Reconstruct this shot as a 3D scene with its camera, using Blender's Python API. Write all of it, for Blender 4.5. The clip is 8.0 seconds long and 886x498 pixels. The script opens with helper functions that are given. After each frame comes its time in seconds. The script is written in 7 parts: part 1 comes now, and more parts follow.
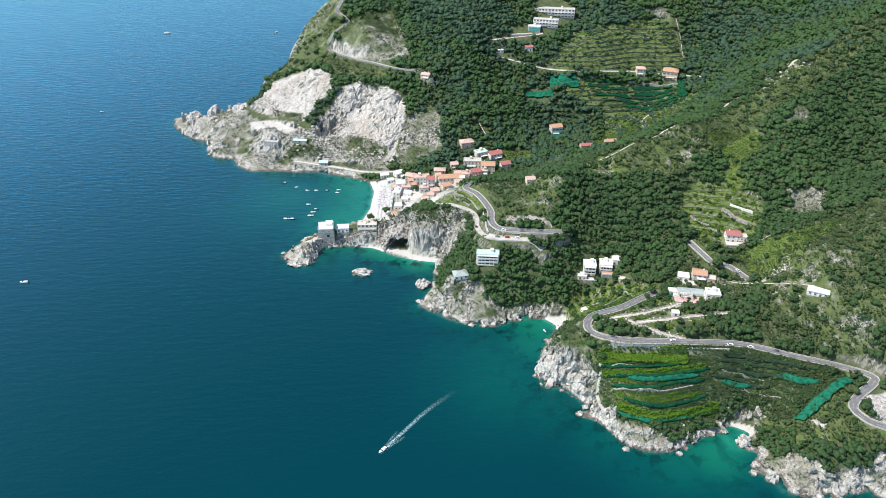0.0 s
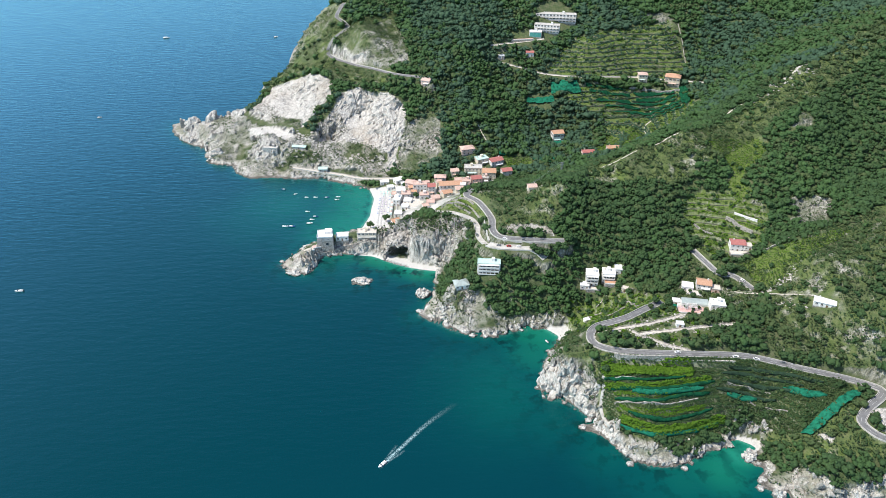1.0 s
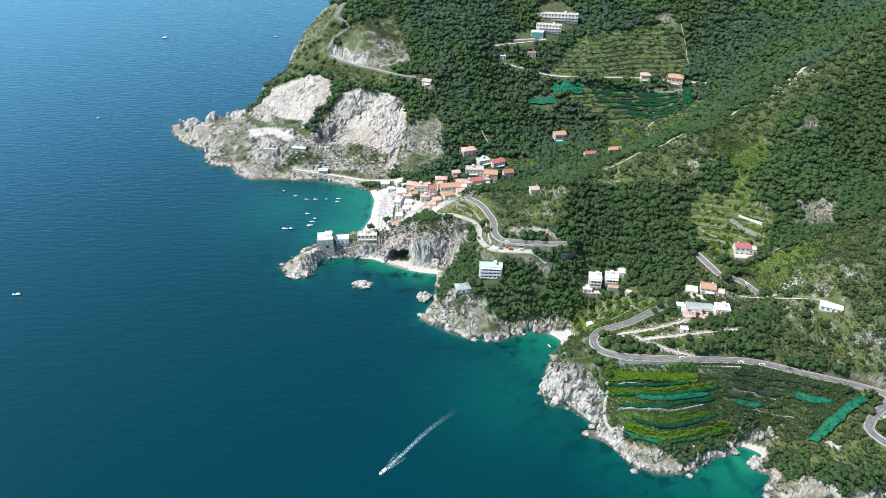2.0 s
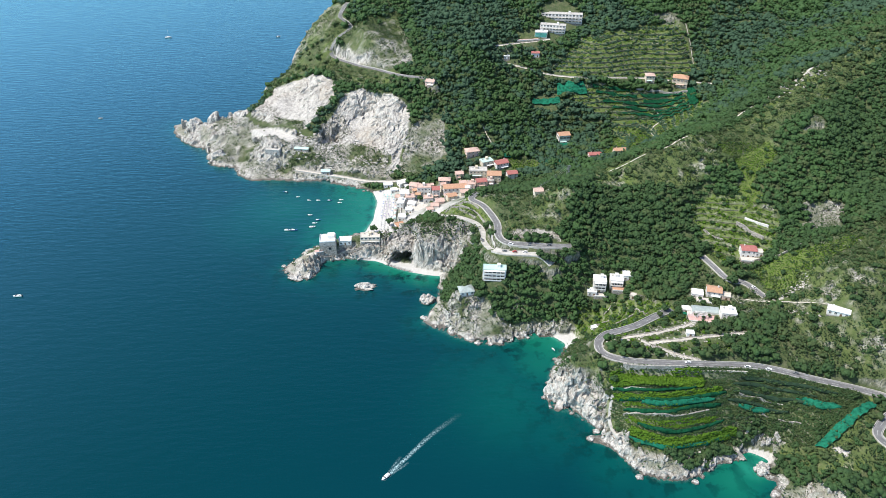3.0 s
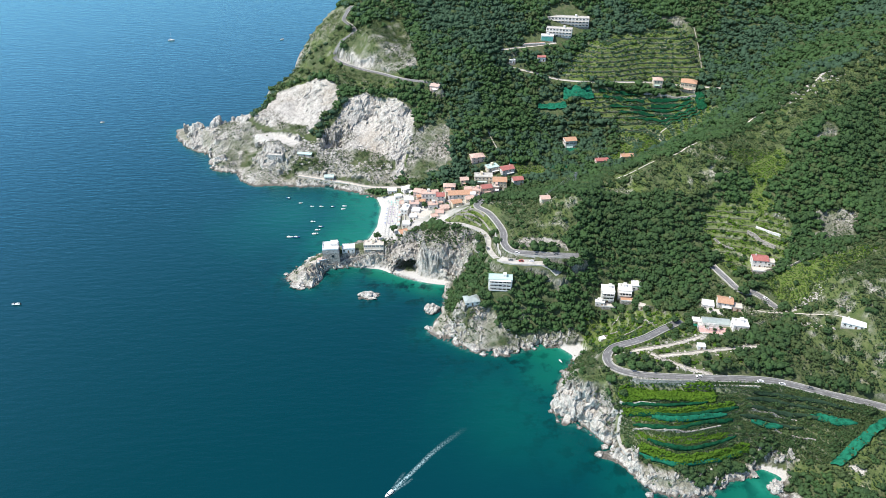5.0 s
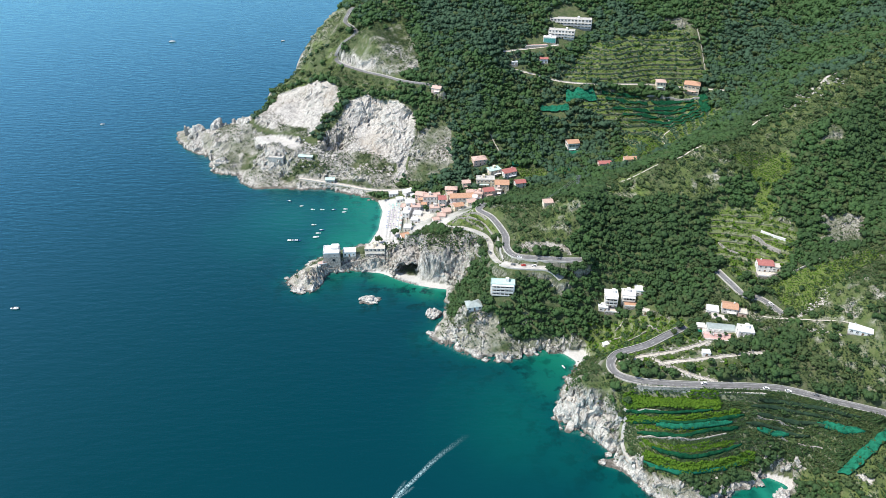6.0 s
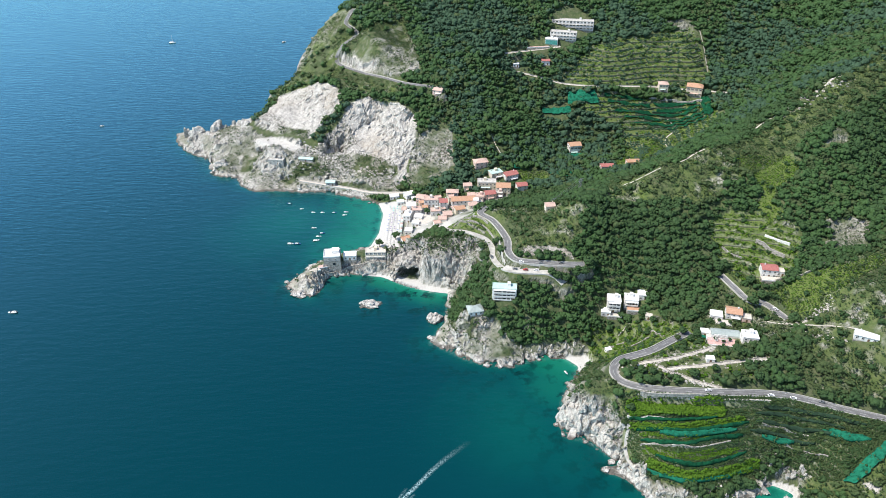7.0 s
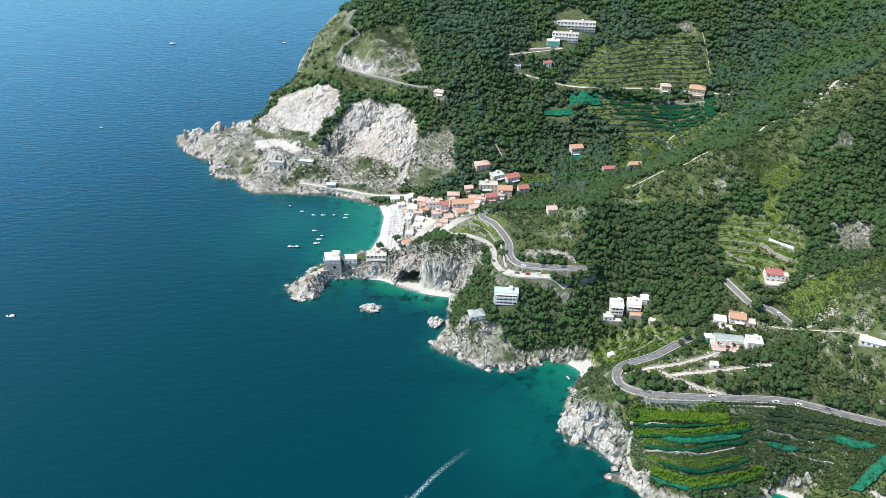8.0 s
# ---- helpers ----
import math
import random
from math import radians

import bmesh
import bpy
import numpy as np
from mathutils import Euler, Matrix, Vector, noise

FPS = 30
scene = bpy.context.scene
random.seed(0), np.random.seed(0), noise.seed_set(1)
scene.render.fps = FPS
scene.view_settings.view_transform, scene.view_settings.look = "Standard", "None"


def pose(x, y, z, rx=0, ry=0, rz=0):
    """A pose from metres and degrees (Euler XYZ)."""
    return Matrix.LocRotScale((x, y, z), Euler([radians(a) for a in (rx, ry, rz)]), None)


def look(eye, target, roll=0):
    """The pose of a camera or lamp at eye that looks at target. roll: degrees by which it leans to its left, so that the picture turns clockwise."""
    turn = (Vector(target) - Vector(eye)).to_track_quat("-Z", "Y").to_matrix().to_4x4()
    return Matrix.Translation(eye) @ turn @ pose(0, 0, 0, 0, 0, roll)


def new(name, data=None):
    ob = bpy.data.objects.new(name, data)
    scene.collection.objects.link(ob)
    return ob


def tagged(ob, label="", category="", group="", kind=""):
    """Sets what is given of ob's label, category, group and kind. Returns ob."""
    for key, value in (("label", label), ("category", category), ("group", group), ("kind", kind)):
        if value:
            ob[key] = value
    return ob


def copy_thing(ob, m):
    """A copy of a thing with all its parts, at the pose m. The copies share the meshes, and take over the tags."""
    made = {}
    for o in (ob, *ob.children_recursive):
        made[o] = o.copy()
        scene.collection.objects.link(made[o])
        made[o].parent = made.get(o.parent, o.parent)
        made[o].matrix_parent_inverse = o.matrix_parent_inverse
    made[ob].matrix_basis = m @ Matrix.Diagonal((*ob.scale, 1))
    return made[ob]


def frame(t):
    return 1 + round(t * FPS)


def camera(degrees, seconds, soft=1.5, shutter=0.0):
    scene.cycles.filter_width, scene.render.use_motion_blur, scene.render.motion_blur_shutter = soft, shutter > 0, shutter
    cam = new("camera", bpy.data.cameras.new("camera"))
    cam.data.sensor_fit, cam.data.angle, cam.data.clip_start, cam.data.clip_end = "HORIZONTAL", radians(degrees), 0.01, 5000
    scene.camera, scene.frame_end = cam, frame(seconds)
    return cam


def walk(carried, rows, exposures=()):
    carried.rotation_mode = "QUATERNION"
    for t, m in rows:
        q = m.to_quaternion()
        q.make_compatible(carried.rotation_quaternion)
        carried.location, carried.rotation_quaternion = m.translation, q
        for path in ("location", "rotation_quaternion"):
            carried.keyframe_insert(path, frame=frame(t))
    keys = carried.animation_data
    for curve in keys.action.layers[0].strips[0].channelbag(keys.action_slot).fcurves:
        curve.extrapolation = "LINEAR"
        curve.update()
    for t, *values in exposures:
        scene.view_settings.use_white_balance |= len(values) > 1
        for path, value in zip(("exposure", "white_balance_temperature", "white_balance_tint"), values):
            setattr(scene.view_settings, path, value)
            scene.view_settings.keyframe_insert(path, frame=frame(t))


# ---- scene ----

# ------------------------------------------------------------------ camera
cam = camera(66.0, 8.0, soft=0.75)
# seconds, x, y, z, degrees down, roll, yaw
PATH = [
    (0.0, 0.0, 0.0, 300.0, 33.977, 0.035, 0.0),
    (0.5, -0.221, 3.896, 299.899, 33.891, 0.053, -0.015),
    (1.0, -0.436, 7.537, 299.804, 33.714, 0.066, -0.005),
    (1.5, -0.67, 10.765, 299.69, 33.747, 0.057, -0.008),
    (3.0, -1.617, 17.409, 299.255, 33.868, 0.001, 0.295),
    (3.5, -1.882, 19.816, 299.169, 33.826, -0.02, 0.387),
    (4.0, -2.138, 22.32, 299.066, 33.79, -0.031, 0.496),
    (4.5, -2.357, 24.822, 298.95, 33.784, -0.048, 0.579),
    (6.0, -2.915, 32.298, 298.581, 33.727, -0.105, 0.796),
    (6.5, -3.185, 34.576, 298.5, 33.715, -0.09, 0.817),
    (7.0, -3.462, 36.791, 298.437, 33.687, -0.078, 0.851),
    (7.5, -3.692, 38.912, 298.374, 33.685, -0.066, 0.876),
    (8.0, -3.881, 41.048, 298.301, 33.662, -0.059, 0.919),
]
walk(cam, [(t, pose(x, y, z, 0, 0, yaw) @ pose(0, 0, 0, 90 - down) @ pose(0, 0, 0, 0, 0, roll)) for t, x, y, z, down, roll, yaw in PATH])

# ------------------------------------------------------------------ light
SUN_EL, SUN_AZ = 57.0, 194.0      # height, and turn from +x towards +y
world = bpy.data.worlds.new("sky")
scene.world = world
world.use_nodes = True
nt = world.node_tree
sky = nt.nodes.new("ShaderNodeTexSky")
sky.sky_type, sky.sun_disc = "NISHITA", False
sky.sun_elevation, sky.sun_rotation = radians(SUN_EL), radians(90 - SUN_AZ)
sky.altitude, sky.air_density, sky.dust_density, sky.ozone_density = 100, 1.0, 0.6, 3.0
nt.links.new(sky.outputs["Color"], nt.nodes["Background"].inputs["Color"])
nt.nodes["Background"].inputs["Strength"].default_value = 0.15
sun_data = bpy.data.lights.new("sun", "SUN")
sun_data.energy, sun_data.angle, sun_data.color = 4.7, radians(0.53), (1.0, 0.95, 0.87)
sun = new("sun", sun_data)
az, el = radians(SUN_AZ), radians(SUN_EL)
sun.matrix_world = look((math.cos(az) * math.cos(el) * 900, math.sin(az) * math.cos(el) * 900 + 400, math.sin(el) * 900), (0, 400, 0))
scene.view_settings.exposure = 0.22


# ------------------------------------------------------------------ materials
def material(name):
    m = bpy.data.materials.new(name)
    m.use_nodes = True
    return m, m.node_tree, m.node_tree.nodes["Principled BSDF"]


def node(t, kind, **values):
    n = t.nodes.new(kind)
    for key, value in values.items():
        n.inputs[key.replace("_", " ")].default_value = value
    return n


def noise_node(t, scale, detail=4.0, rough=0.6, space="Object"):
    co = t.nodes.new("ShaderNodeTexCoord")
    n = node(t, "ShaderNodeTexNoise", Scale=scale, Detail=detail, Roughness=rough)
    t.links.new(co.outputs[space], n.inputs["Vector"])
    return n.outputs["Fac"]


def ramp(t, fac, stops):
    r = t.nodes.new("ShaderNodeValToRGB")
    els = r.color_ramp.elements
    els[0].position, els[0].color = stops[0][0], (*stops[0][1], 1)
    els[1].position, els[1].color = stops[-1][0], (*stops[-1][1], 1)
    for p, c in stops[1:-1]:
        e = els.new(p)
        e.color = (*c, 1)
    t.links.new(fac, r.inputs["Fac"])
    return r.outputs["Color"]


def mix(t, fac, a, b, mode="MIX"):
    n = t.nodes.new("ShaderNodeMix")
    n.data_type, n.blend_type = "RGBA", mode
    for sock, v in ((n.inputs["Factor"], fac), (n.inputs["A"], a), (n.inputs["B"], b)):
        if hasattr(v, "is_linked"):
            t.links.new(v, sock)
        elif isinstance(v, tuple):
            sock.default_value = (*v, 1)
        else:
            sock.default_value = v
    return n.outputs["Result"]


def attr(t, name):
    n = t.nodes.new("ShaderNodeAttribute")
    n.attribute_name = name
    return n


def bump(t, bsdf, fac, strength, distance):
    b = node(t, "ShaderNodeBump", Strength=strength, Distance=distance)
    t.links.new(fac, b.inputs["Height"])
    t.links.new(b.outputs["Normal"], bsdf.inputs["Normal"])


def plain(name, colour, rough=0.8, grain=0.12, scale=1.5, metal=0.0):
    """Painted or plastered surface with faint stains."""
    m, t, bsdf = material(name)
    lo = tuple(c * (1 - grain) for c in colour)
    hi = tuple(min(1, c * (1 + grain)) for c in colour)
    n = noise_node(t, scale, 6)
    t.links.new(ramp(t, n, [(0.35, lo), (0.65, hi)]), bsdf.inputs["Base Color"])
    bsdf.inputs["Roughness"].default_value, bsdf.inputs["Metallic"].default_value = rough, metal
    return m


def land_material():
    m, t, bsdf = material("land")
    a = attr(t, "cover")
    sep = t.nodes.new("ShaderNodeSeparateColor")
    t.links.new(a.outputs["Color"], sep.inputs["Color"])
    big, mid, fine = noise_node(t, 0.03, 4), noise_node(t, 0.25, 6, 0.7), noise_node(t, 1.3, 5, 0.7)
    scrub = ramp(t, mid, [(0.3, (0.048, 0.080, 0.030)), (0.5, (0.080, 0.108, 0.042)), (0.70, (0.15, 0.150, 0.085))])
    co = t.nodes.new("ShaderNodeTexCoord")
    mp = t.nodes.new("ShaderNodeMapping")
    mp.inputs["Scale"].default_value = (1, 1, 0.22)
    t.links.new(co.outputs["Object"], mp.inputs["Vector"])
    streak = node(t, "ShaderNodeTexNoise", Scale=0.35, Detail=7.0, Roughness=0.72)
    t.links.new(mp.outputs["Vector"], streak.inputs["Vector"])
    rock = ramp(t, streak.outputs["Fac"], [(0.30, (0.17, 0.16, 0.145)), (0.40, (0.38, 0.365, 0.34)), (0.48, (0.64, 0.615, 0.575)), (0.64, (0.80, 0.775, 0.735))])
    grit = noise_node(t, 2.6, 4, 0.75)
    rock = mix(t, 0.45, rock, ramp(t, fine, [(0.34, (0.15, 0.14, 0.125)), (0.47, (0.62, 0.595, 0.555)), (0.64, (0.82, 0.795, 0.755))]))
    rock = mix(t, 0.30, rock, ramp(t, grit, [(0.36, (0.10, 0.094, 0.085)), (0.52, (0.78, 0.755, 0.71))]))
    crack = node(t, "ShaderNodeTexVoronoi", Scale=0.42)
    crack.feature = "DISTANCE_TO_EDGE"
    bent = t.nodes.new("ShaderNodeVectorMath")
    bent.operation = "MULTIPLY_ADD"
    bent.inputs[1].default_value = (11, 11, 11)
    nz = node(t, "ShaderNodeTexNoise", Scale=0.18, Detail=4.0)
    t.links.new(co.outputs["Object"], nz.inputs["Vector"])
    t.links.new(nz.outputs["Color"], bent.inputs[0])
    t.links.new(mp.outputs["Vector"], bent.inputs[2])
    t.links.new(bent.outputs[0], crack.inputs["Vector"])
    # cell edges darkened, so crack shade sits in the colour
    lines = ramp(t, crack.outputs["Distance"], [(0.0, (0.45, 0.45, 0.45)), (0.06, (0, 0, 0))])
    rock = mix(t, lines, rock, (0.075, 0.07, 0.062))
    slant = t.nodes.new("ShaderNodeMapping")
    slant.inputs["Rotation"].default_value, slant.inputs["Scale"].default_value = (0.25, -0.45, 0.3), (1.0, 1.0, 0.32)
    t.links.new(co.outputs["Object"], slant.inputs["Vector"])

    # dark lines along the bumped creases: crevice shade put into the rock colour
    def crevice_shade(scale, wide, amount):
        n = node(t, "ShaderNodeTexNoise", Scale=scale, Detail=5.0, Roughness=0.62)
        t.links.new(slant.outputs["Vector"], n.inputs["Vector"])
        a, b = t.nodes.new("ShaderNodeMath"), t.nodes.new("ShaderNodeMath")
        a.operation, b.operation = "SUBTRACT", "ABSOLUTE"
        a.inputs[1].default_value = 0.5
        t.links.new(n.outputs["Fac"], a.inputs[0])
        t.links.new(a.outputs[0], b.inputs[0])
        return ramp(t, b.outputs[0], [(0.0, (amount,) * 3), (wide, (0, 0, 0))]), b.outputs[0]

    deep, deep_line = crevice_shade(0.14, 0.035, 0.62)
    small, small_line = crevice_shade(0.55, 0.035, 0.42)
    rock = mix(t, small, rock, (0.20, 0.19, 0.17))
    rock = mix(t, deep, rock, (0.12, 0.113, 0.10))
    rock = mix(t, ramp(t, big, [(0.52, (0, 0, 0)), (0.70, (0.5, 0.5, 0.5))]), rock, (0.36, 0.30, 0.23))
    old = attr(t, "weather_shade")
    dark = node(t, "ShaderNodeTexNoise", Scale=0.5, Detail=6.0, Roughness=0.7)
    t.links.new(mp.outputs["Vector"], dark.inputs["Vector"])
    # coat for weathered rock, also used to paint shade on some cliffs
    patina_shade = ramp(t, dark.outputs["Fac"], [(0.38, (0.040, 0.042, 0.036)), (0.49, (0.20, 0.19, 0.17)), (0.58, (0.56, 0.54, 0.50))])
    osep = t.nodes.new("ShaderNodeSeparateColor")
    t.links.new(old.outputs["Color"], osep.inputs["Color"])
    rock = mix(t, osep.outputs["Red"], rock, patina_shade)
    moss = t.nodes.new("ShaderNodeMath")
    moss.operation, moss.use_clamp = "MULTIPLY", True
    t.links.new(ramp(t, noise_node(t, 0.45, 5, 0.65), [(0.55, (0, 0, 0)), (0.61, (1.3, 1.3, 1.3))]), moss.inputs[0])
    t.links.new(osep.outputs["Red"], moss.inputs[1])
    rock = mix(t, moss.outputs[0], rock, (0.060, 0.082, 0.036))
    sand = ramp(t, fine, [(0.3, (0.53, 0.51, 0.47)), (0.7, (0.70, 0.68, 0.64))])
    grass = ramp(t, mid, [(0.3, (0.075, 0.125, 0.026)), (0.55, (0.135, 0.190, 0.042)), (0.75, (0.185, 0.220, 0.075))])
    g = t.nodes.new("ShaderNodeNewGeometry")
    pos = t.nodes.new("ShaderNodeSeparateXYZ")
    t.links.new(g.outputs["Position"], pos.inputs[0])
    edge = t.nodes.new("ShaderNodeMath")
    edge.operation = "MULTIPLY_ADD"
    edge.inputs[1].default_value = 2.2
    t.links.new(mid, edge.inputs[0])
    low = t.nodes.new("ShaderNodeMath")
    low.operation = "SUBTRACT"
    t.links.new(pos.outputs["Z"], edge.inputs[2])
    t.links.new(edge.outputs[0], low.inputs[0])
    low.inputs[1].default_value = 1.6
    wet = ramp(t, low.outputs[0], [(0.0, (0.85, 0.85, 0.85)), (0.7, (0, 0, 0))])
    rock = mix(t, 1.0, rock, (1.03, 1.015, 0.99), "MULTIPLY")
    rock = mix(t, wet, rock, (0.075, 0.066, 0.052))
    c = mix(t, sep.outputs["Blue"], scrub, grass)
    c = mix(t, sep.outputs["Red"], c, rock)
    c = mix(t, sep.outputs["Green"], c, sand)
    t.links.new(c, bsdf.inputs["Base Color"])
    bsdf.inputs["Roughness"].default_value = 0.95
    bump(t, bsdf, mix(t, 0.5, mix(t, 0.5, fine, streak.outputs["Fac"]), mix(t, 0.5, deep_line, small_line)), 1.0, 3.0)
    return m


def sea_material():
    m, t, bsdf = material("sea_water")
    a = attr(t, "shoal")
    sep = t.nodes.new("ShaderNodeSeparateColor")
    t.links.new(a.outputs["Color"], sep.inputs["Color"])
    c = ramp(t, sep.outputs["Red"], [(0.0, (0.0003, 0.0350, 0.0460)), (0.25, (0.0008, 0.066, 0.061)), (0.55, (0.004, 0.124, 0.081)), (0.85, (0.014, 0.205, 0.135)), (1.0, (0.22, 0.34, 0.25))])
    drift = noise_node(t, 0.006, 4)
    c = mix(t, 0.5, c, mix(t, drift, (0.45, 0.45, 0.45), (0.58, 0.55, 0.55)), "OVERLAY")
    weed = ramp(t, noise_node(t, 0.10, 4), [(0.50, (0, 0, 0)), (0.60, (1, 1, 1))])
    bw = t.nodes.new("ShaderNodeMath")
    bw.operation = "MULTIPLY"
    t.links.new(weed, bw.inputs[0])
    t.links.new(sep.outputs["Green"], bw.inputs[1])
    c = mix(t, bw.outputs[0], c, (0.001, 0.028, 0.026))
    # broken water: the wake and the wash on the rocks
    churn = ramp(t, noise_node(t, 0.9, 5, 0.75), [(0.42, (0, 0, 0)), (0.62, (1, 1, 1))])
    fw = t.nodes.new("ShaderNodeMath")
    fw.operation = "MULTIPLY"
    t.links.new(churn, fw.inputs[0])
    t.links.new(sep.outputs["Blue"], fw.inputs[1])
    c = mix(t, fw.outputs[0], c, (0.42, 0.60, 0.62))
    co = t.nodes.new("ShaderNodeTexCoord")
    mp = t.nodes.new("ShaderNodeMapping")
    mp.inputs["Rotation"].default_value, mp.inputs["Scale"].default_value = (0, 0, radians(-24)), (0.5, 1.7, 1)
    t.links.new(co.outputs["Object"], mp.inputs["Vector"])
    n1 = node(t, "ShaderNodeTexNoise", Scale=0.14, Detail=6.0, Roughness=0.6)
    t.links.new(mp.outputs["Vector"], n1.inputs["Vector"])
    bp = node(t, "ShaderNodeBump", Strength=0.3, Distance=1.4)
    t.links.new(n1.outputs["Fac"], bp.inputs["Height"])
    body = t.nodes.new("ShaderNodeBsdfDiffuse")
    t.links.new(c, body.inputs["Color"])
    gloss = node(t, "ShaderNodeBsdfAnisotropic", Roughness=0.16)
    gloss.inputs["Color"].default_value = (0.50, 0.90, 1.0, 1)
    t.links.new(bp.outputs["Normal"], gloss.inputs["Normal"])
    lw = t.nodes.new("ShaderNodeLayerWeight")
    t.links.new(bp.outputs["Normal"], lw.inputs["Normal"])
    fr = t.nodes.new("ShaderNodeSeparateColor")
    t.links.new(ramp(t, lw.outputs["Facing"], [(0.25, (0.02, 0, 0)), (0.42, (0.085, 0, 0)), (0.56, (0.22, 0, 0)), (0.70, (0.50, 0, 0)), (0.82, (0.80, 0, 0)), (1.0, (1, 0, 0))]), fr.inputs["Color"])
    both = t.nodes.new("ShaderNodeMixShader")
    t.links.new(fr.outputs[0], both.inputs[0])
    t.links.new(body.outputs[0], both.inputs[1])
    t.links.new(gloss.outputs[0], both.inputs[2])
    t.links.new(both.outputs[0], t.nodes["Material Output"].inputs["Surface"])
    t.nodes.remove(bsdf)
    return m


def leaf_material(name, lo, mid, hi):
    """Leaf masses: each clump a little different, mottled by sprays of leaves, some light coming through."""
    m, t, bsdf = material(name)
    g = t.nodes.new("ShaderNodeNewGeometry")
    c = ramp(t, g.outputs["Random Per Island"], [(0.0, tuple((a + b) / 2 for a, b in zip(lo, mid))), (0.55, mid), (1.0, tuple((a + b) / 2 for a, b in zip(mid, hi)))])
    c = mix(t, 0.40, c, ramp(t, noise_node(t, 0.02, 3), [(0.36, lo), (0.64, hi)]))
    c = mix(t, 0.40, c, ramp(t, noise_node(t, 0.16, 2), [(0.38, lo), (0.62, hi)]))
    sprays = noise_node(t, 1.1, 4, 0.7)
    c = mix(t, 0.40, c, ramp(t, sprays, [(0.36, tuple(0.72 * a for a in lo)), (0.5, mid), (0.64, tuple(1.2 * a for a in hi))]))
    t.links.new(c, bsdf.inputs["Base Color"])
    bsdf.inputs["Roughness"].default_value = 0.7
    bsdf.inputs["Specular IOR Level"].default_value = 0.3
    bump(t, bsdf, sprays, 0.8, 0.9)
    back = t.nodes.new("ShaderNodeBsdfTranslucent")
    t.links.new(c, back.inputs["Color"])
    both = node(t, "ShaderNodeMixShader", Fac=0.38)
    t.links.new(bsdf.outputs[0], both.inputs[1])
    t.links.new(back.outputs[0], both.inputs[2])
    t.links.new(both.outputs[0], t.nodes["Material Output"].inputs["Surface"])
    return m


LAND, SEA = land_material(), sea_material()
LEAF = leaf_material("oak_leaf", (0.047, 0.102, 0.042), (0.068, 0.138, 0.050), (0.100, 0.175, 0.058))
# bluer, lighter leaves for the far woods: haze put into the colour
LEAF_FAR = leaf_material("far_leaf_haze", (0.052, 0.114, 0.070), (0.074, 0.150, 0.086), (0.104, 0.186, 0.098))
LEAF_LIGHT = leaf_material("scrub_leaf", (0.066, 0.114, 0.045), (0.096, 0.152, 0.056), (0.140, 0.194, 0.074))
LEAF_FRESH = leaf_material("broad_leaf", (0.054, 0.122, 0.044), (0.078, 0.164, 0.055), (0.112, 0.208, 0.066))
LEAF_BRIGHT = leaf_material("vine_leaf", (0.066, 0.165, 0.016), (0.110, 0.240, 0.019), (0.180, 0.320, 0.026))

# ------------------------------------------------------------------ lie of the land
# the waterline, in order from the near bay to the far cape
SHORE_NEAR = [(640, 60), (420, 150), (300, 196), (248, 206), (228, 212), (220, 222), (208, 221), (198, 217), (187, 218), (175, 222), (174, 229), (166, 233), (168, 241), (172, 246), (164, 250), (165, 256), (173, 259), (170, 262), (165, 265), (161, 266), (155, 261), (144, 257), (134, 250), (124, 247), (110, 247), (100, 252), (96, 261), (89, 269), (78, 273), (85, 279), (79, 289), (70, 294), (61, 296), (59, 308), (63, 323), (67, 337), (77, 352)]
SHORE_MID = [(68, 361), (60, 360), (46, 357), (35, 352), (21, 353), (6, 358), (-5, 366), (-17, 373), (-14, 381), (-8, 398), (-5, 416), (-3, 426), (-19, 429), (-37, 436), (-55, 446), (-78, 450), (-93, 446), (-99, 429), (-104, 421), (-118, 426), (-126, 434), (-118, 446), (-105, 466), (-86, 479), (-68, 487), (-63, 507), (-62, 537), (-67, 553)]
SHORE_FAR = [(-78, 560), (-97, 567), (-119, 574), (-163, 576), (-181, 575), (-195, 583), (-204, 601), (-228, 605), (-241, 637), (-268, 657), (-288, 679), (-294, 701), (-280, 706), (-250, 694), (-226, 698), (-212, 712), (-206, 745), (-203, 780), (-195, 815), (-180, 850), (-165, 890), (-150, 930), (-120, 1000), (0, 1150), (900, 1400), (2400, 1500)]
# heights along the ridges, cliff tops, terraces and hollows
CAPE_ROCK = [(-269, 679, 3), (-229, 682, 15), (-261, 676, 14), (-239, 676, 17), (-203, 653, 24), (-220, 609, 7), (-197, 613, 2), (-157, 592, 2), (-188, 633, 11)]
QUARRY = [(-169, 612, 28), (-197, 682, 30), (-131, 687, 56), (-185, 708, 35), (-193, 668, 33), (-92, 661, 54), (-51, 644, 54), (-37, 623, 39), (-135, 629, 31), (-102, 617, 18), (-50, 590, 13), (-142, 593, 12), (-98, 586, 8), (-121, 596, 14), (-150, 680, 37), (-81, 649, 29), (-39, 638, 42), (-81, 586, 14)]
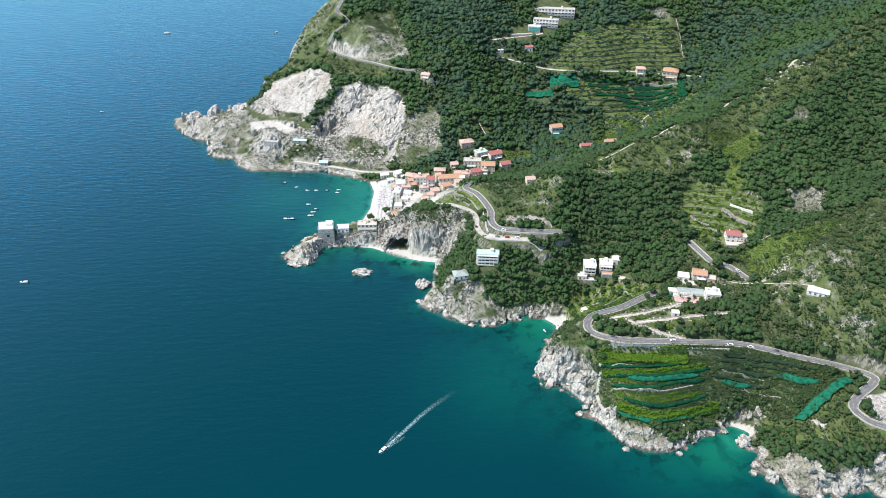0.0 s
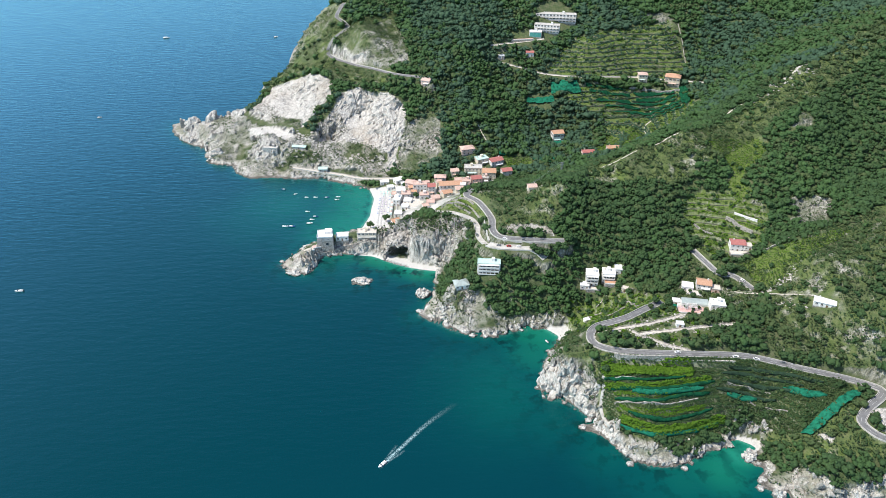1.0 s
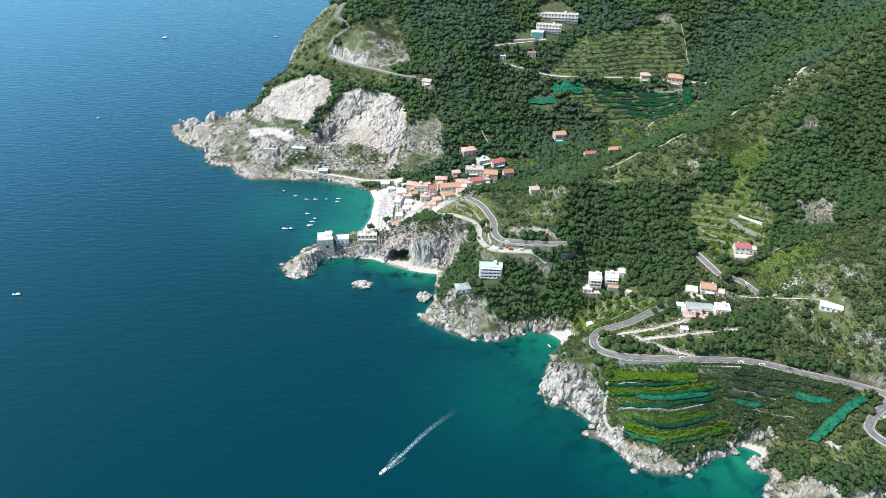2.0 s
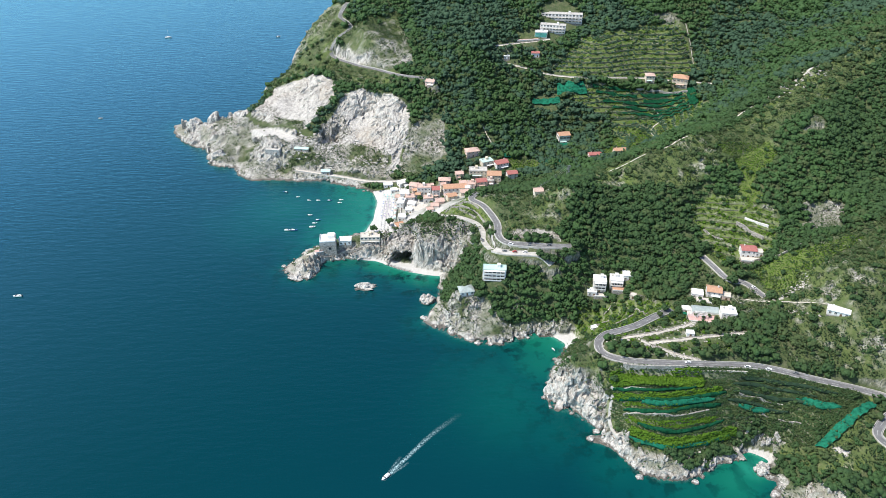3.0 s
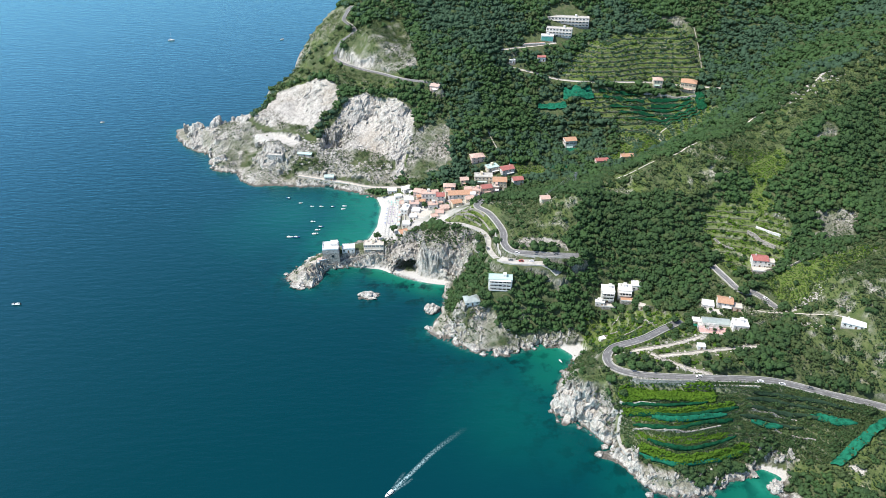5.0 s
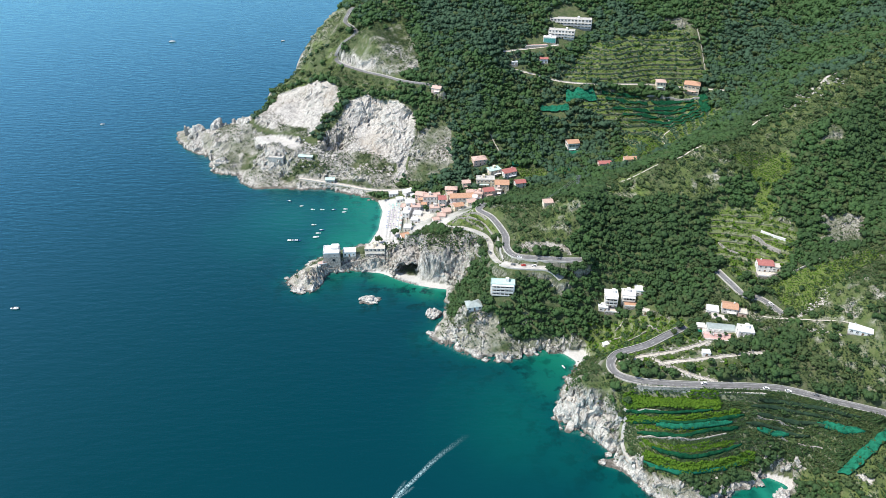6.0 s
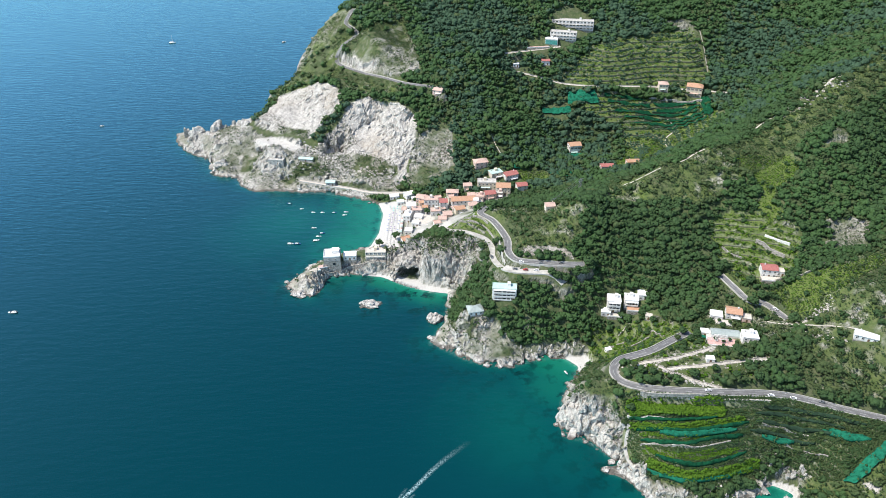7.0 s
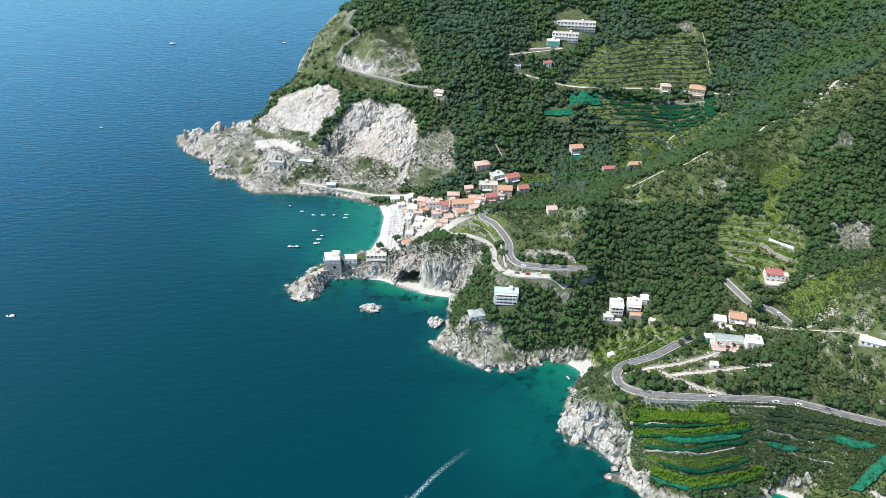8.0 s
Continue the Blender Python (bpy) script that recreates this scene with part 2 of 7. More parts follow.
FAR_SLOPE = [(-118, 741, 81), (-123, 732, 63), (-38, 677, 65), (-175, 809, 48), (-150, 860, 67), (-87, 741, 95), (-58, 749, 82), (-14, 744, 87), (39, 707, 71), (68, 688, 46), (160, 731, 84), (242, 740, 81), (264, 737, 66), (32, 726, 86), (306, 758, 84), (247, 768, 90), (-46, 773, 93), (-78, 718, 88), (179, 722, 71), (125, 679, 50), (216, 667, 31), (18, 615, 44), (129, 598, 21), (144, 767, 85), (206, 695, 49), (238, 693, 47), (115, 637, 12), (-16, 660, 61), (-153, 800, 79), (-139, 814, 91), (-196, 735, 34), (-196, 712, 28)]
SPUR = [(289, 549, 117), (184, 491, 86), (148, 479, 78), (271, 490, 98), (255, 422, 54), (229, 481, 79), (124, 452, 56), (155, 405, 39), (236, 447, 69), (194, 445, 61), (122, 415, 41), (241, 352, 62), (316, 499, 91), (216, 452, 63), (89, 445, 67), (249, 471, 81), (87, 419, 42), (47, 428, 44), (110, 406, 31), (269, 360, 66), (305, 445, 67), (354, 592, 132), (212, 418, 47), (181, 434, 51), (178, 516, 73)]
MID_HEAD = [(74, 392, 29), (41, 370, 11), (24, 372, 12), (7, 381, 23), (-1, 378, 7), (18, 365, 7), (33, 362, 10), (56, 368, 11), (78, 369, 10), (13, 381, 21), (36, 423, 40), (73, 407, 42), (20, 479, 39), (30, 387, 29), (96, 371, 6)]
CAVE_CLIFF = [(-35, 462, 22), (-10, 461, 23), (8, 449, 29), (16, 435, 26), (3, 441, 14), (-19, 437, 12), (3, 468, 35), (-9, 444, 21), (-22, 475, 21), (-105, 435, 12), (-97, 431, 8), (-111, 433, 4), (-82, 457, 8), (-63, 455, 12), (-53, 455, 10), (2, 434, 7)]
NEAR_HEAD = [(72, 301, 29), (84, 289, 23), (90, 282, 12), (95, 265, 12), (141, 259, 2), (162, 275, 15), (180, 279, 15), (177, 260, 4), (185, 243, 10), (193, 230, 16), (211, 226, 13), (103, 287, 28), (135, 266, 12), (207, 261, 22), (191, 281, 22), (113, 268, 18), (67, 311, 22), (88, 319, 31), (98, 299, 34), (182, 299, 30), (231, 288, 24)]
NEAR_SLOPE = [(197, 319, 34), (173, 398, 34), (190, 376, 33), (110, 315, 40), (141, 318, 40), (223, 289, 32), (232, 308, 34), (246, 304, 48), (168, 370, 28), (167, 331, 37), (202, 397, 39), (228, 329, 44), (108, 390, 16)]
VILLAGE = [(-42, 539, 4), (-20, 522, 5), (8, 538, 8), (34, 558, 11), (-50, 502, 2.5), (-43, 471, 5), (-30, 560, 8), (60, 560, 12)]
BACK = [(-100, 940, 105), (0, 900, 150), (100, 900, 150), (300, 900, 165), (500, 950, 200), (520, 700, 180), (480, 560, 180), (420, 450, 120), (400, 330, 100), (340, 240, 60), (600, 300, 140), (900, 600, 250), (900, 1000, 260), (300, 1150, 220)]
VALLEY = [(60, 520, 20), (90, 535, 20), (120, 540, 26), (155, 535, 44), (195, 550, 56), (240, 585, 70), (300, 625, 88), (160, 580, 24), (210, 610, 30)]
TOWER_ROCK = [(-92, 453, 8.5), (-85, 457, 8.5), (-98, 449, 8), (-75, 458, 8.5), (-98, 456, 6), (-88, 462, 6), (-106, 438, 9), (-113, 433, 6)]
# roads: centre lines with heights
ROAD_LOW = [(262, 236, 20), (246, 240, 21), (233, 245, 22), (225, 249, 23), (221, 257, 24), (229, 266, 24), (240, 274, 24), (244, 279, 24), (240, 283, 24), (229, 287, 25), (214, 290, 27), (202, 293, 28), (183, 298, 30), (167, 299, 32), (136, 298, 34), (114, 299, 34), (99, 301, 34), (89, 307, 33), (87, 316, 32), (92, 324, 32), (104, 329, 32), (113, 333, 32), (124, 341, 31), (133, 347, 30.5), (140, 351.5, 30)]
ROAD_UP = [(202, 363, 31), (193, 375, 33), (183, 378, 34), (178, 389, 35), (173, 402, 36)]
ROAD_MID = [(84, 404, 42), (74, 404, 42), (54, 406, 42), (40, 409, 42), (35, 420, 41), (35, 438, 40), (27, 463, 39), (18, 476, 38), (24, 488, 37)]
ROAD_TOP = [(-112, 800, 104), (-116, 787, 100), (-118, 778, 94), (-105, 763, 88), (-119, 744, 80), (-124, 736, 66), (-98, 712, 64), (-73, 693, 65), (-48, 673, 66), (-22, 666, 65), (-13, 655, 64)]

LANE = [(37, 402.6, 38.6), (31.5, 406, 37.6), (28, 414, 35), (25, 426, 33.5), (25, 437, 34), (20, 448, 34), (7, 458, 33), (-4, 468, 28), (-10, 484, 20), (-8, 496, 11)]
ROAD_FAR = [(60, 714, 64), (69, 711, 63), (87, 706, 60), (107, 699, 57), (139, 694, 56), (169, 697, 55), (200, 703, 52.5), (227, 702, 50.5), (252, 695, 51), (280, 672, 57)]
TRACK_A = [(94, 315, 34), (104, 318, 36), (118, 320, 37), (132, 325, 36.5), (146, 332, 35)]
TRACK_B = [(115, 312, 37), (127, 313, 38), (140, 314, 39), (159, 318, 38), (173, 321, 37)]
TRACK_C = [(110, 313, 38), (119, 309, 36), (131, 304, 35), (142, 301, 33.5)]
HOTEL_DRIVE = [(50, 728, 78), (62, 731, 78.5), (76, 735, 79), (95, 739, 80), (108, 742, 81)]
APRON = [(31, 406, 38), (36, 402.5, 38.6), (43, 400.6, 39), (52, 400, 39), (60, 399.4, 38.8), (66, 397.6, 36.4), (70, 394.4, 33.8)]
QUAY_ROAD = [(-44, 566, 5), (-60, 567, 4), (-76, 569, 3.5), (-98, 576, 4), (-120, 582, 4.5), (-142, 586, 6)]


def smooth_line(pts, step):
    """A Catmull-Rom curve through pts, cut into pieces of about step metres."""
    p = np.array(pts, float)
    p = np.vstack([2 * p[0] - p[1], p, 2 * p[-1] - p[-2]])
    out = []
    for i in range(1, len(p) - 2):
        n = max(1, int(np.linalg.norm(p[i + 1][:2] - p[i][:2]) / step))
        for k in range(n):
            t = k / n
            out.append(0.5 * (2 * p[i] + (p[i + 1] - p[i - 1]) * t + (2 * p[i - 1] - 5 * p[i] + 4 * p[i + 1] - p[i + 2]) * t * t + (3 * p[i] - p[i - 1] - 3 * p[i + 1] + p[i + 2]) * t ** 3))
    out.append(p[-2])
    return np.array(out)


SHORE = np.array(SHORE_NEAR + SHORE_MID + SHORE_FAR, float)


def inside(x, y, poly):
    """Whether points lie within a polygon."""
    hit = np.zeros(x.shape, bool)
    for (x0, y0), (x1, y1) in zip(poly, np.roll(poly, -1, 0)):
        if y0 != y1:
            hit ^= ((y0 > y) != (y1 > y)) & (x < (x1 - x0) * (y - y0) / (y1 - y0) + x0)
    return hit


def line_distance(x, y, line):
    """Distance to a polyline, and its height at the nearest point where it has one."""
    best, z = np.full(x.shape, 1e9), np.zeros(x.shape)
    for a, b in zip(line[:-1], line[1:]):
        d = b[:2] - a[:2]
        t = np.clip(((x - a[0]) * d[0] + (y - a[1]) * d[1]) / max(d @ d, 1e-9), 0, 1)
        r = np.hypot(x - a[0] - t * d[0], y - a[1] - t * d[1])
        near = r < best
        best = np.where(near, r, best)
        if len(a) > 2:
            z = np.where(near, a[2] + t * (b[2] - a[2]), z)
    return best, z


TABLE = np.random.RandomState(7).rand(64, 64, 64)


def fuzz(x, y, z, scale, octaves=3):
    """Smooth value noise, -1 to 1."""
    total, amp, norm = 0.0, 1.0, 0.0
    for o in range(octaves):
        p = [np.asarray(v, float) * scale * 2 ** o + 11.3 * o for v in (x, y, z)]
        i = [np.floor(v).astype(int) for v in p]
        f = [v - k for v, k in zip(p, i)]
        f = [v * v * (3 - 2 * v) for v in f]
        i0, i1 = [k % 64 for k in i], [(k + 1) % 64 for k in i]
        c = 0
        for a in (0, 1):
            for b in (0, 1):
                for d in (0, 1):
                    w = (f[0] if a else 1 - f[0]) * (f[1] if b else 1 - f[1]) * (f[2] if d else 1 - f[2])
                    c = c + w * TABLE[i1[0] if a else i0[0], i1[1] if b else i0[1], i1[2] if d else i0[2]]
        total, norm, amp = total + amp * (2 * c - 1), norm + amp, amp * 0.5
    return total / norm


LAND_POLY = np.vstack([SHORE, [(2400, 60)]])
shore_fine = smooth_line([(x, y, 0) for x, y in SHORE_NEAR[2:] + SHORE_MID + SHORE_FAR[:-2]], 6)
ROADS = [smooth_line(r, 3) for r in (ROAD_LOW, ROAD_UP, ROAD_MID, ROAD_TOP, LANE, ROAD_FAR, TRACK_A, TRACK_B, TRACK_C, HOTEL_DRIVE, QUAY_ROAD, APRON)]
HALF = [2.6, 2.5, 2.8, 2.6, 2.1, 1.5, 1.0, 1.0, 1.0, 1.8, 1.7, 3.0]
marks = [shore_fine]
for group in (CAPE_ROCK, QUARRY, FAR_SLOPE, SPUR, MID_HEAD, CAVE_CLIFF, NEAR_HEAD, NEAR_SLOPE, VILLAGE, VALLEY, TOWER_ROCK, BACK):
    marks.append(np.array(group, float))
for r in ROADS:
    marks.append(r[::4])
MARKS = np.vstack(marks)
gap = np.hypot(MARKS[:, None, 0] - MARKS[None, :, 0], MARKS[:, None, 1] - MARKS[None, :, 1])
keep = [i for i in range(len(MARKS)) if not any(gap[i, j] < 2.0 for j in range(i))]
MARKS = MARKS[keep]
gap = gap[np.ix_(keep, keep)]
N = len(MARKS)
system = np.zeros((N + 3, N + 3))
system[:N, :N] = gap - 0.5 * np.eye(N)
system[:N, N:] = np.c_[np.ones(N), MARKS[:, :2]]
system[N:, :N] = system[:N, N:].T
WEIGHTS = np.linalg.solve(system, np.r_[MARKS[:, 2], 0, 0, 0])


def rolling(x, y):
    """The smooth lie of the land between the marked heights."""
    shape = x.shape
    x, y = x.ravel(), y.ravel()
    z = np.empty(len(x))
    for s in range(0, len(x), 20000):
        a, b = x[s:s + 20000], y[s:s + 20000]
        d = np.sqrt((a[:, None] - MARKS[:, 0]) ** 2 + (b[:, None] - MARKS[:, 1]) ** 2)
        z[s:s + 20000] = d @ WEIGHTS[:N] + WEIGHTS[N] + WEIGHTS[N + 1] * a + WEIGHTS[N + 2] * b
    return z.reshape(shape)


def steps_between(*runs):
    """Grid lines from (start, step) runs to a last end."""
    out = []
    for (a, s), (b, _) in zip(runs[:-1], runs[1:]):
        n = max(1, int(round((b - a) / s)))
        out += [a + (b - a) * k / n for k in range(n)]
    return np.array(out + [runs[-1][0]], float)


XS = steps_between((-330, 1.8), (-130, 1.3), (52, 0.85), (236, 1.6), (330, 5), (480, 25), (1200, 100), (2400, 0))
YS = steps_between((60, 20), (205, 0.85), (330, 1.3), (480, 1.7), (740, 3), (860, 6), (960, 25), (1500, 0))
GX, GY = np.meshgrid(XS, YS)
on_land = inside(GX, GY, LAND_POLY)
shore_d, _ = line_distance(GX, GY, SHORE)

# zones of the land: outlines on the plan
ZONES = {
    "quarry_west": [(-199, 658), (-196, 672), (-184, 715), (-138, 709), (-113, 685), (-113, 662), (-127, 645), (-135, 627), (-160, 637), (-183, 652)],
    "quarry_east": [(-124, 620), (-115, 644), (-104, 662), (-83, 669), (-53, 651), (-39, 643), (-34, 628), (-42, 597), (-46, 579), (-72, 589), (-102, 608)],
    "cape": [(-300, 694), (-250, 715), (-198, 653), (-140, 620), (-122, 598), (-50, 582), (-50, 566), (-98, 564), (-190, 572), (-245, 610)],
    # strip along the lower left of the west cut, coloured darker
    "quarry_dark": [(-202, 670), (-172, 652), (-158, 638), (-172, 664), (-192, 684)],
    # patch darkened to paint the shade under the overhang
    "overhang_shade": [(-126, 622), (-113, 648), (-101, 644), (-91, 626), (-108, 616)],
    "quarry_floor": [(-198, 645), (-176, 642), (-158, 632), (-144, 619), (-153, 612), (-172, 620), (-186, 632)],
}
ZONES.update({
    "quarry_foot": [(-133, 612), (-122, 596), (-50, 580), (-42, 585), (-46, 592), (-72, 597), (-102, 616), (-126, 624)],
    "road_rocks": [(43, 414), (46, 424), (60, 419), (77, 416), (77, 409)],
    "scree": [(-35, 621), (-5, 629), (0, 584), (-31, 568), (-45, 575)],
    "cave_cliff": [(-130, 440), (-83, 458), (-42, 463), (-11, 462), (16, 448), (20, 438), (7, 430), (-2, 427), (-37, 439), (-82, 446), (-100, 416), (-130, 430)],
    "mid_cliff": [(-20, 372), (-11, 400), (-6, 392), (-3, 378), (9, 368), (14, 380), (28, 377), (36, 364), (80, 366), (82, 358), (37, 350), (6, 354)],
})
ZONES.update({
    # cliff below the wood, greyed strongly: its shade is painted in
    "cove_cliff": [(36, 364), (80, 367), (82, 357), (66, 357), (37, 350)],
    "near_cliff": [(57, 318), (68, 304), (79, 296), (86, 282), (98, 263), (119, 256), (146, 259), (138, 247), (110, 243), (78, 270), (58, 295)],
    "small_bay": [(159, 276), (182, 280), (182, 263), (159, 266)],
    "near_rocks": [(166, 250), (173, 246), (179, 241), (185, 240), (188, 232), (195, 226), (211, 226), (227, 234), (262, 226), (250, 200), (174, 212)],
    "sea_crags": [(-122, 802), (-106, 796), (-108, 786), (-124, 776), (-138, 758), (-160, 790), (-172, 830), (-140, 830)],
    "upper_rocks": [(-109, 732), (-92, 742), (-60, 770), (-44, 752), (-36, 690), (-54, 694), (-91, 716)],
    "road_scar": [(-118, 738), (-104, 728), (-62, 701), (-50, 690), (-54, 686), (-76, 699), (-100, 715), (-121, 735)],
    "far_crest": [(220, 784), (250, 782), (256, 772), (244, 762), (232, 770)],
    "crest_rocks": [(283, 540), (296, 547), (303, 542), (300, 536), (287, 536)],
})
ZONES.update({
    "spur_rocks": [(264, 485), (272, 498), (279, 495), (275, 482)],
    "bare_patch": [(198, 252), (202, 252.5), (205, 249), (202, 246.5)],
    "east_outcrop": [(219, 366), (229, 365), (236, 357), (232, 349), (225, 352), (217, 355)],
    "outcrop": [(246, 433), (260, 434), (275, 428), (268, 416), (262, 404), (252, 408), (242, 415), (250, 424)],
    "road_cut": [(231, 268), (250, 268), (250, 250), (236, 246), (229, 254)],
})
FIELDS = {
    "vineyard": [(87, 299), (129, 298), (177, 297), (225, 285), (230, 280), (191, 258), (166, 276), (157, 269), (140, 260.5), (119, 257.5), (98, 264), (90, 282)],
    "mid_field": [(172, 438), (190, 445), (209, 443), (226, 433), (229, 421), (217, 396), (198, 388), (185, 396), (174, 413)],
    "lane_garden": [(-8, 492), (12, 484), (20, 474), (25, 462), (31, 440), (28, 441), (23, 451), (8, 461), (-4, 471)],
    "high_field": [(200, 484), (214, 489), (238, 484), (242, 468), (228, 462), (218, 452), (224, 440), (212, 434), (206, 446), (214, 459), (205, 471)],
}
FIELDS.update({
    "valley_floor": [(56, 584), (66, 588), (80, 586), (86, 571), (72, 566), (59, 567)],
    "spur_back_field": [(141, 597), (158, 607), (170, 623), (199, 624), (192, 606), (162, 577), (146, 580)],
    "valley_strip": [(199, 383), (222, 392), (252, 391), (262, 398), (268, 388), (253, 378), (232, 367), (214, 358), (206, 363), (201, 374)],
    "low_field": [(84, 377), (124, 378), (152, 350), (146, 333), (160, 308), (100, 306), (94, 328), (84, 352)],
    "far_terrace": [(120, 720), (140, 741), (250, 775), (258, 722), (250, 702), (133, 698), (105, 704)],
    "far_garden": [(118, 688), (250, 690), (250, 640), (200, 590), (150, 590), (163, 652), (125, 668)],
})
THIN = {
    "spur_garden": [(26, 484), (45, 474), (75, 460), (86, 446), (84, 424), (60, 419), (41, 422), (37, 440), (32, 460)],
    "dry_grass": [(-200, 760), (-150, 860), (-110, 790), (-112, 758), (-125, 728), (-60, 680), (-50, 660), (-106, 680), (-140, 715), (-190, 720)],
    "east_scrub": [(205, 360), (250, 398), (312, 415), (300, 360), (250, 332), (205, 338)],
    "spur_crest": [(105, 490), (158, 480), (233, 518), (304, 560), (380, 612), (376, 575), (300, 522), (235, 484), (169, 450), (110, 458)],
    "high_scrub": [(-114, 753), (-53, 784), (-42, 703), (-54, 682), (-112, 724)],
}
# slopes where trees hang over the rock
HANGING = {
    "near_edge": [(62, 334), (70, 322), (84, 306), (91, 289), (87, 284), (80, 297), (70, 306), (61, 318)],
    "headland": [(-4, 404), (-2, 420), (8, 420), (13, 396), (22, 386), (17, 377), (11, 376), (5, 384), (0, 394)],
    "cove": [(30, 366), (48, 364), (66, 367), (84, 370), (84, 384), (30, 384)],
    "small_bay": [(126, 252), (140, 255), (152, 261), (163, 267), (172, 270), (180, 276), (178, 284), (166, 278), (154, 266.5), (140, 258.5), (120, 255)],
}
THIN.update({
    "road_gardens": [(140, 352), (150, 372), (165, 385), (178, 412), (200, 388), (214, 372), (208, 352), (184, 336), (150, 334)],
    "slope_scrub": [(180, 303), (188, 322), (202, 338), (250, 334), (262, 310), (240, 290), (215, 297)],
    "bend_scrub": [(64, 312), (70, 340), (84, 352), (94, 330), (84, 318), (86, 302), (92, 288), (86, 284), (74, 300)],
    "near_scrub": [(160, 300), (230, 284), (222, 258), (240, 240), (228, 238), (190, 240), (176, 262)],
})
# bushes and grass on the ledges of the cape and below the quarry
CAPE_GREEN = {
    "grove": [(-148, 595), (-143, 609), (-132, 611), (-122, 601), (-113, 602), (-113, 590), (-131, 590), (-146, 590)],
    "foot": [(-114, 607), (-102, 618), (-80, 611), (-52, 597), (-52, 585), (-82, 581), (-104, 590)],
    "hollow": [(-204, 630), (-182, 624), (-182, 612), (-194, 608), (-204, 611)],
    "bank": [(-181, 648), (-167, 652), (-138, 634), (-140, 625), (-164, 638)],
    "strip": [(-124, 580), (-109, 584), (-56, 572), (-56, 567), (-103, 573)],
    "low": [(-162, 592), (-149, 593), (-139, 583), (-157, 585)],
}
SANDS = {
    "main_beach": [(-67, 555), (-49, 556), (-43, 532), (-42, 462), (-64, 480), (-72, 486), (-66, 532)],
    "cave_beach": [(-82, 446), (-55, 451), (-37, 443), (-2, 433), (2, 424), (-19, 424), (-37, 432), (-64, 441)],
    "cove_beach": [(64, 358), (83, 364), (87, 354), (77, 348)],
    "small_beach": [(163, 269), (178, 265), (175, 257), (164, 258)],
}
WORKS_EDGE = [(-202, 668), (-172, 656), (-138, 632), (-126, 622), (-140, 610), (-202, 638)]
SQUARE = [(-49, 556), (-30, 553), (0, 549), (22, 552), (50, 553), (42, 540), (20, 500), (12, 472), (-11, 486), (-36, 468), (-44, 478)]


BEND_X, BEND_Y = 3.5 * fuzz(GX, GY, 0 * GX + 31, 0.07, 3), 3.5 * fuzz(GX, GY, 0 * GX + 47, 0.07, 3)


def mask_of(table):
    out = np.zeros(GX.shape, bool)
    for p in table.values():
        out |= inside(GX, GY, np.array(p, float))
    return out


def zone_mask(table):
    out = np.zeros(GX.shape, bool)
    for p in table.values():
        out |= inside(GX + BEND_X, GY + BEND_Y, np.array(p, float))
    return out


Z = rolling(GX, GY)
wob = fuzz(GX, GY, 0 * GX, 0.045, 4)
fine_wob = fuzz(GX, GY, 0 * GX + 5, 0.16, 3)
in_rock, in_field, in_thin, in_sand = zone_mask(ZONES), zone_mask(FIELDS), zone_mask(THIN), mask_of(SANDS)
in_square = inside(GX, GY, np.array(SQUARE, float))
road_d, road_z = np.full(GX.shape, 1e9), np.zeros(GX.shape)
for r, w in zip(ROADS, HALF):
    d_, z_ = line_distance(GX, GY, r)
    d_ = d_ - w + 3.3
    road_d, road_z = np.where(d_ < road_d, d_, road_d), np.where(d_ < road_d, z_, road_z)
shelf = np.clip((road_d - 3.4) / 3.5, 0, 1)
Z = Z + np.where(in_field | in_square | in_sand, 0.3, 1.0) * shelf * np.clip(shore_d / 25, 0.1, 1) * (2.6 * wob + 0.9 * fine_wob)


def stepped(z, s):
    """Terraces of s metres: flat treads, steep walls."""
    k = np.floor(z / s)
    f = z / s - k
    return s * (k + 0.12 * f + 0.88 * np.clip((f - 0.78) / 0.22, 0, 1)), f


TREAD = 2.6
Z_SMOOTH = Z.copy()
tz, tf = stepped(Z, np.where(GY > 560, 3.4, TREAD))
in_step = in_field & ~mask_of({k: FIELDS[k] for k in ("high_field", "valley_strip", "valley_floor", "spur_back_field")})
Z = np.where(in_step & (shelf > 0.9), tz, Z)
Z = Z * shelf + (road_z - 0.25) * (1 - shelf)
road_foot = inside(GX, GY, np.array([(91, 296), (97, 295.6), (104, 294.4), (116, 293.8), (136, 293.0), (154, 293.4), (154, 287), (92, 288)], float))
Z = np.where(road_foot, np.minimum(Z, 27.6 + 0.2 * wob), Z)
tf = np.where(road_foot, 0.4, tf)
face = np.clip(Z / 27.0, 0, 1)
ease = np.clip((face - 0.08) / 0.55, 0, 1)
ease = 27.0 * (0.35 * face + 0.65 * ease * ease * (3 - 2 * ease))
Z = np.where(inside(GX, GY, np.array([(-62, 436), (-62, 462), (-11, 464), (14, 452), (18, 438), (2, 422)], float)) & (face < 1) & (shelf > 0.95), np.maximum(ease, Z), Z)
undercut = np.exp(-(((GX + 114) / 9.0) ** 6 + ((GY - 624 - 0.5 * (GX + 114)) / 7.5) ** 6))
Z = Z - 10.0 * undercut * (shelf > 0.95)
works = inside(GX, GY, np.array(ZONES["quarry_floor"], float))
Z = np.where(works, 22.5 + 0.04 * (GX + 170) + 0.4 * fine_wob, Z)
SAND_Z = 0.3 + 0.10 * shore_d
Z = np.where(in_sand & on_land, np.minimum(Z, SAND_Z), Z)
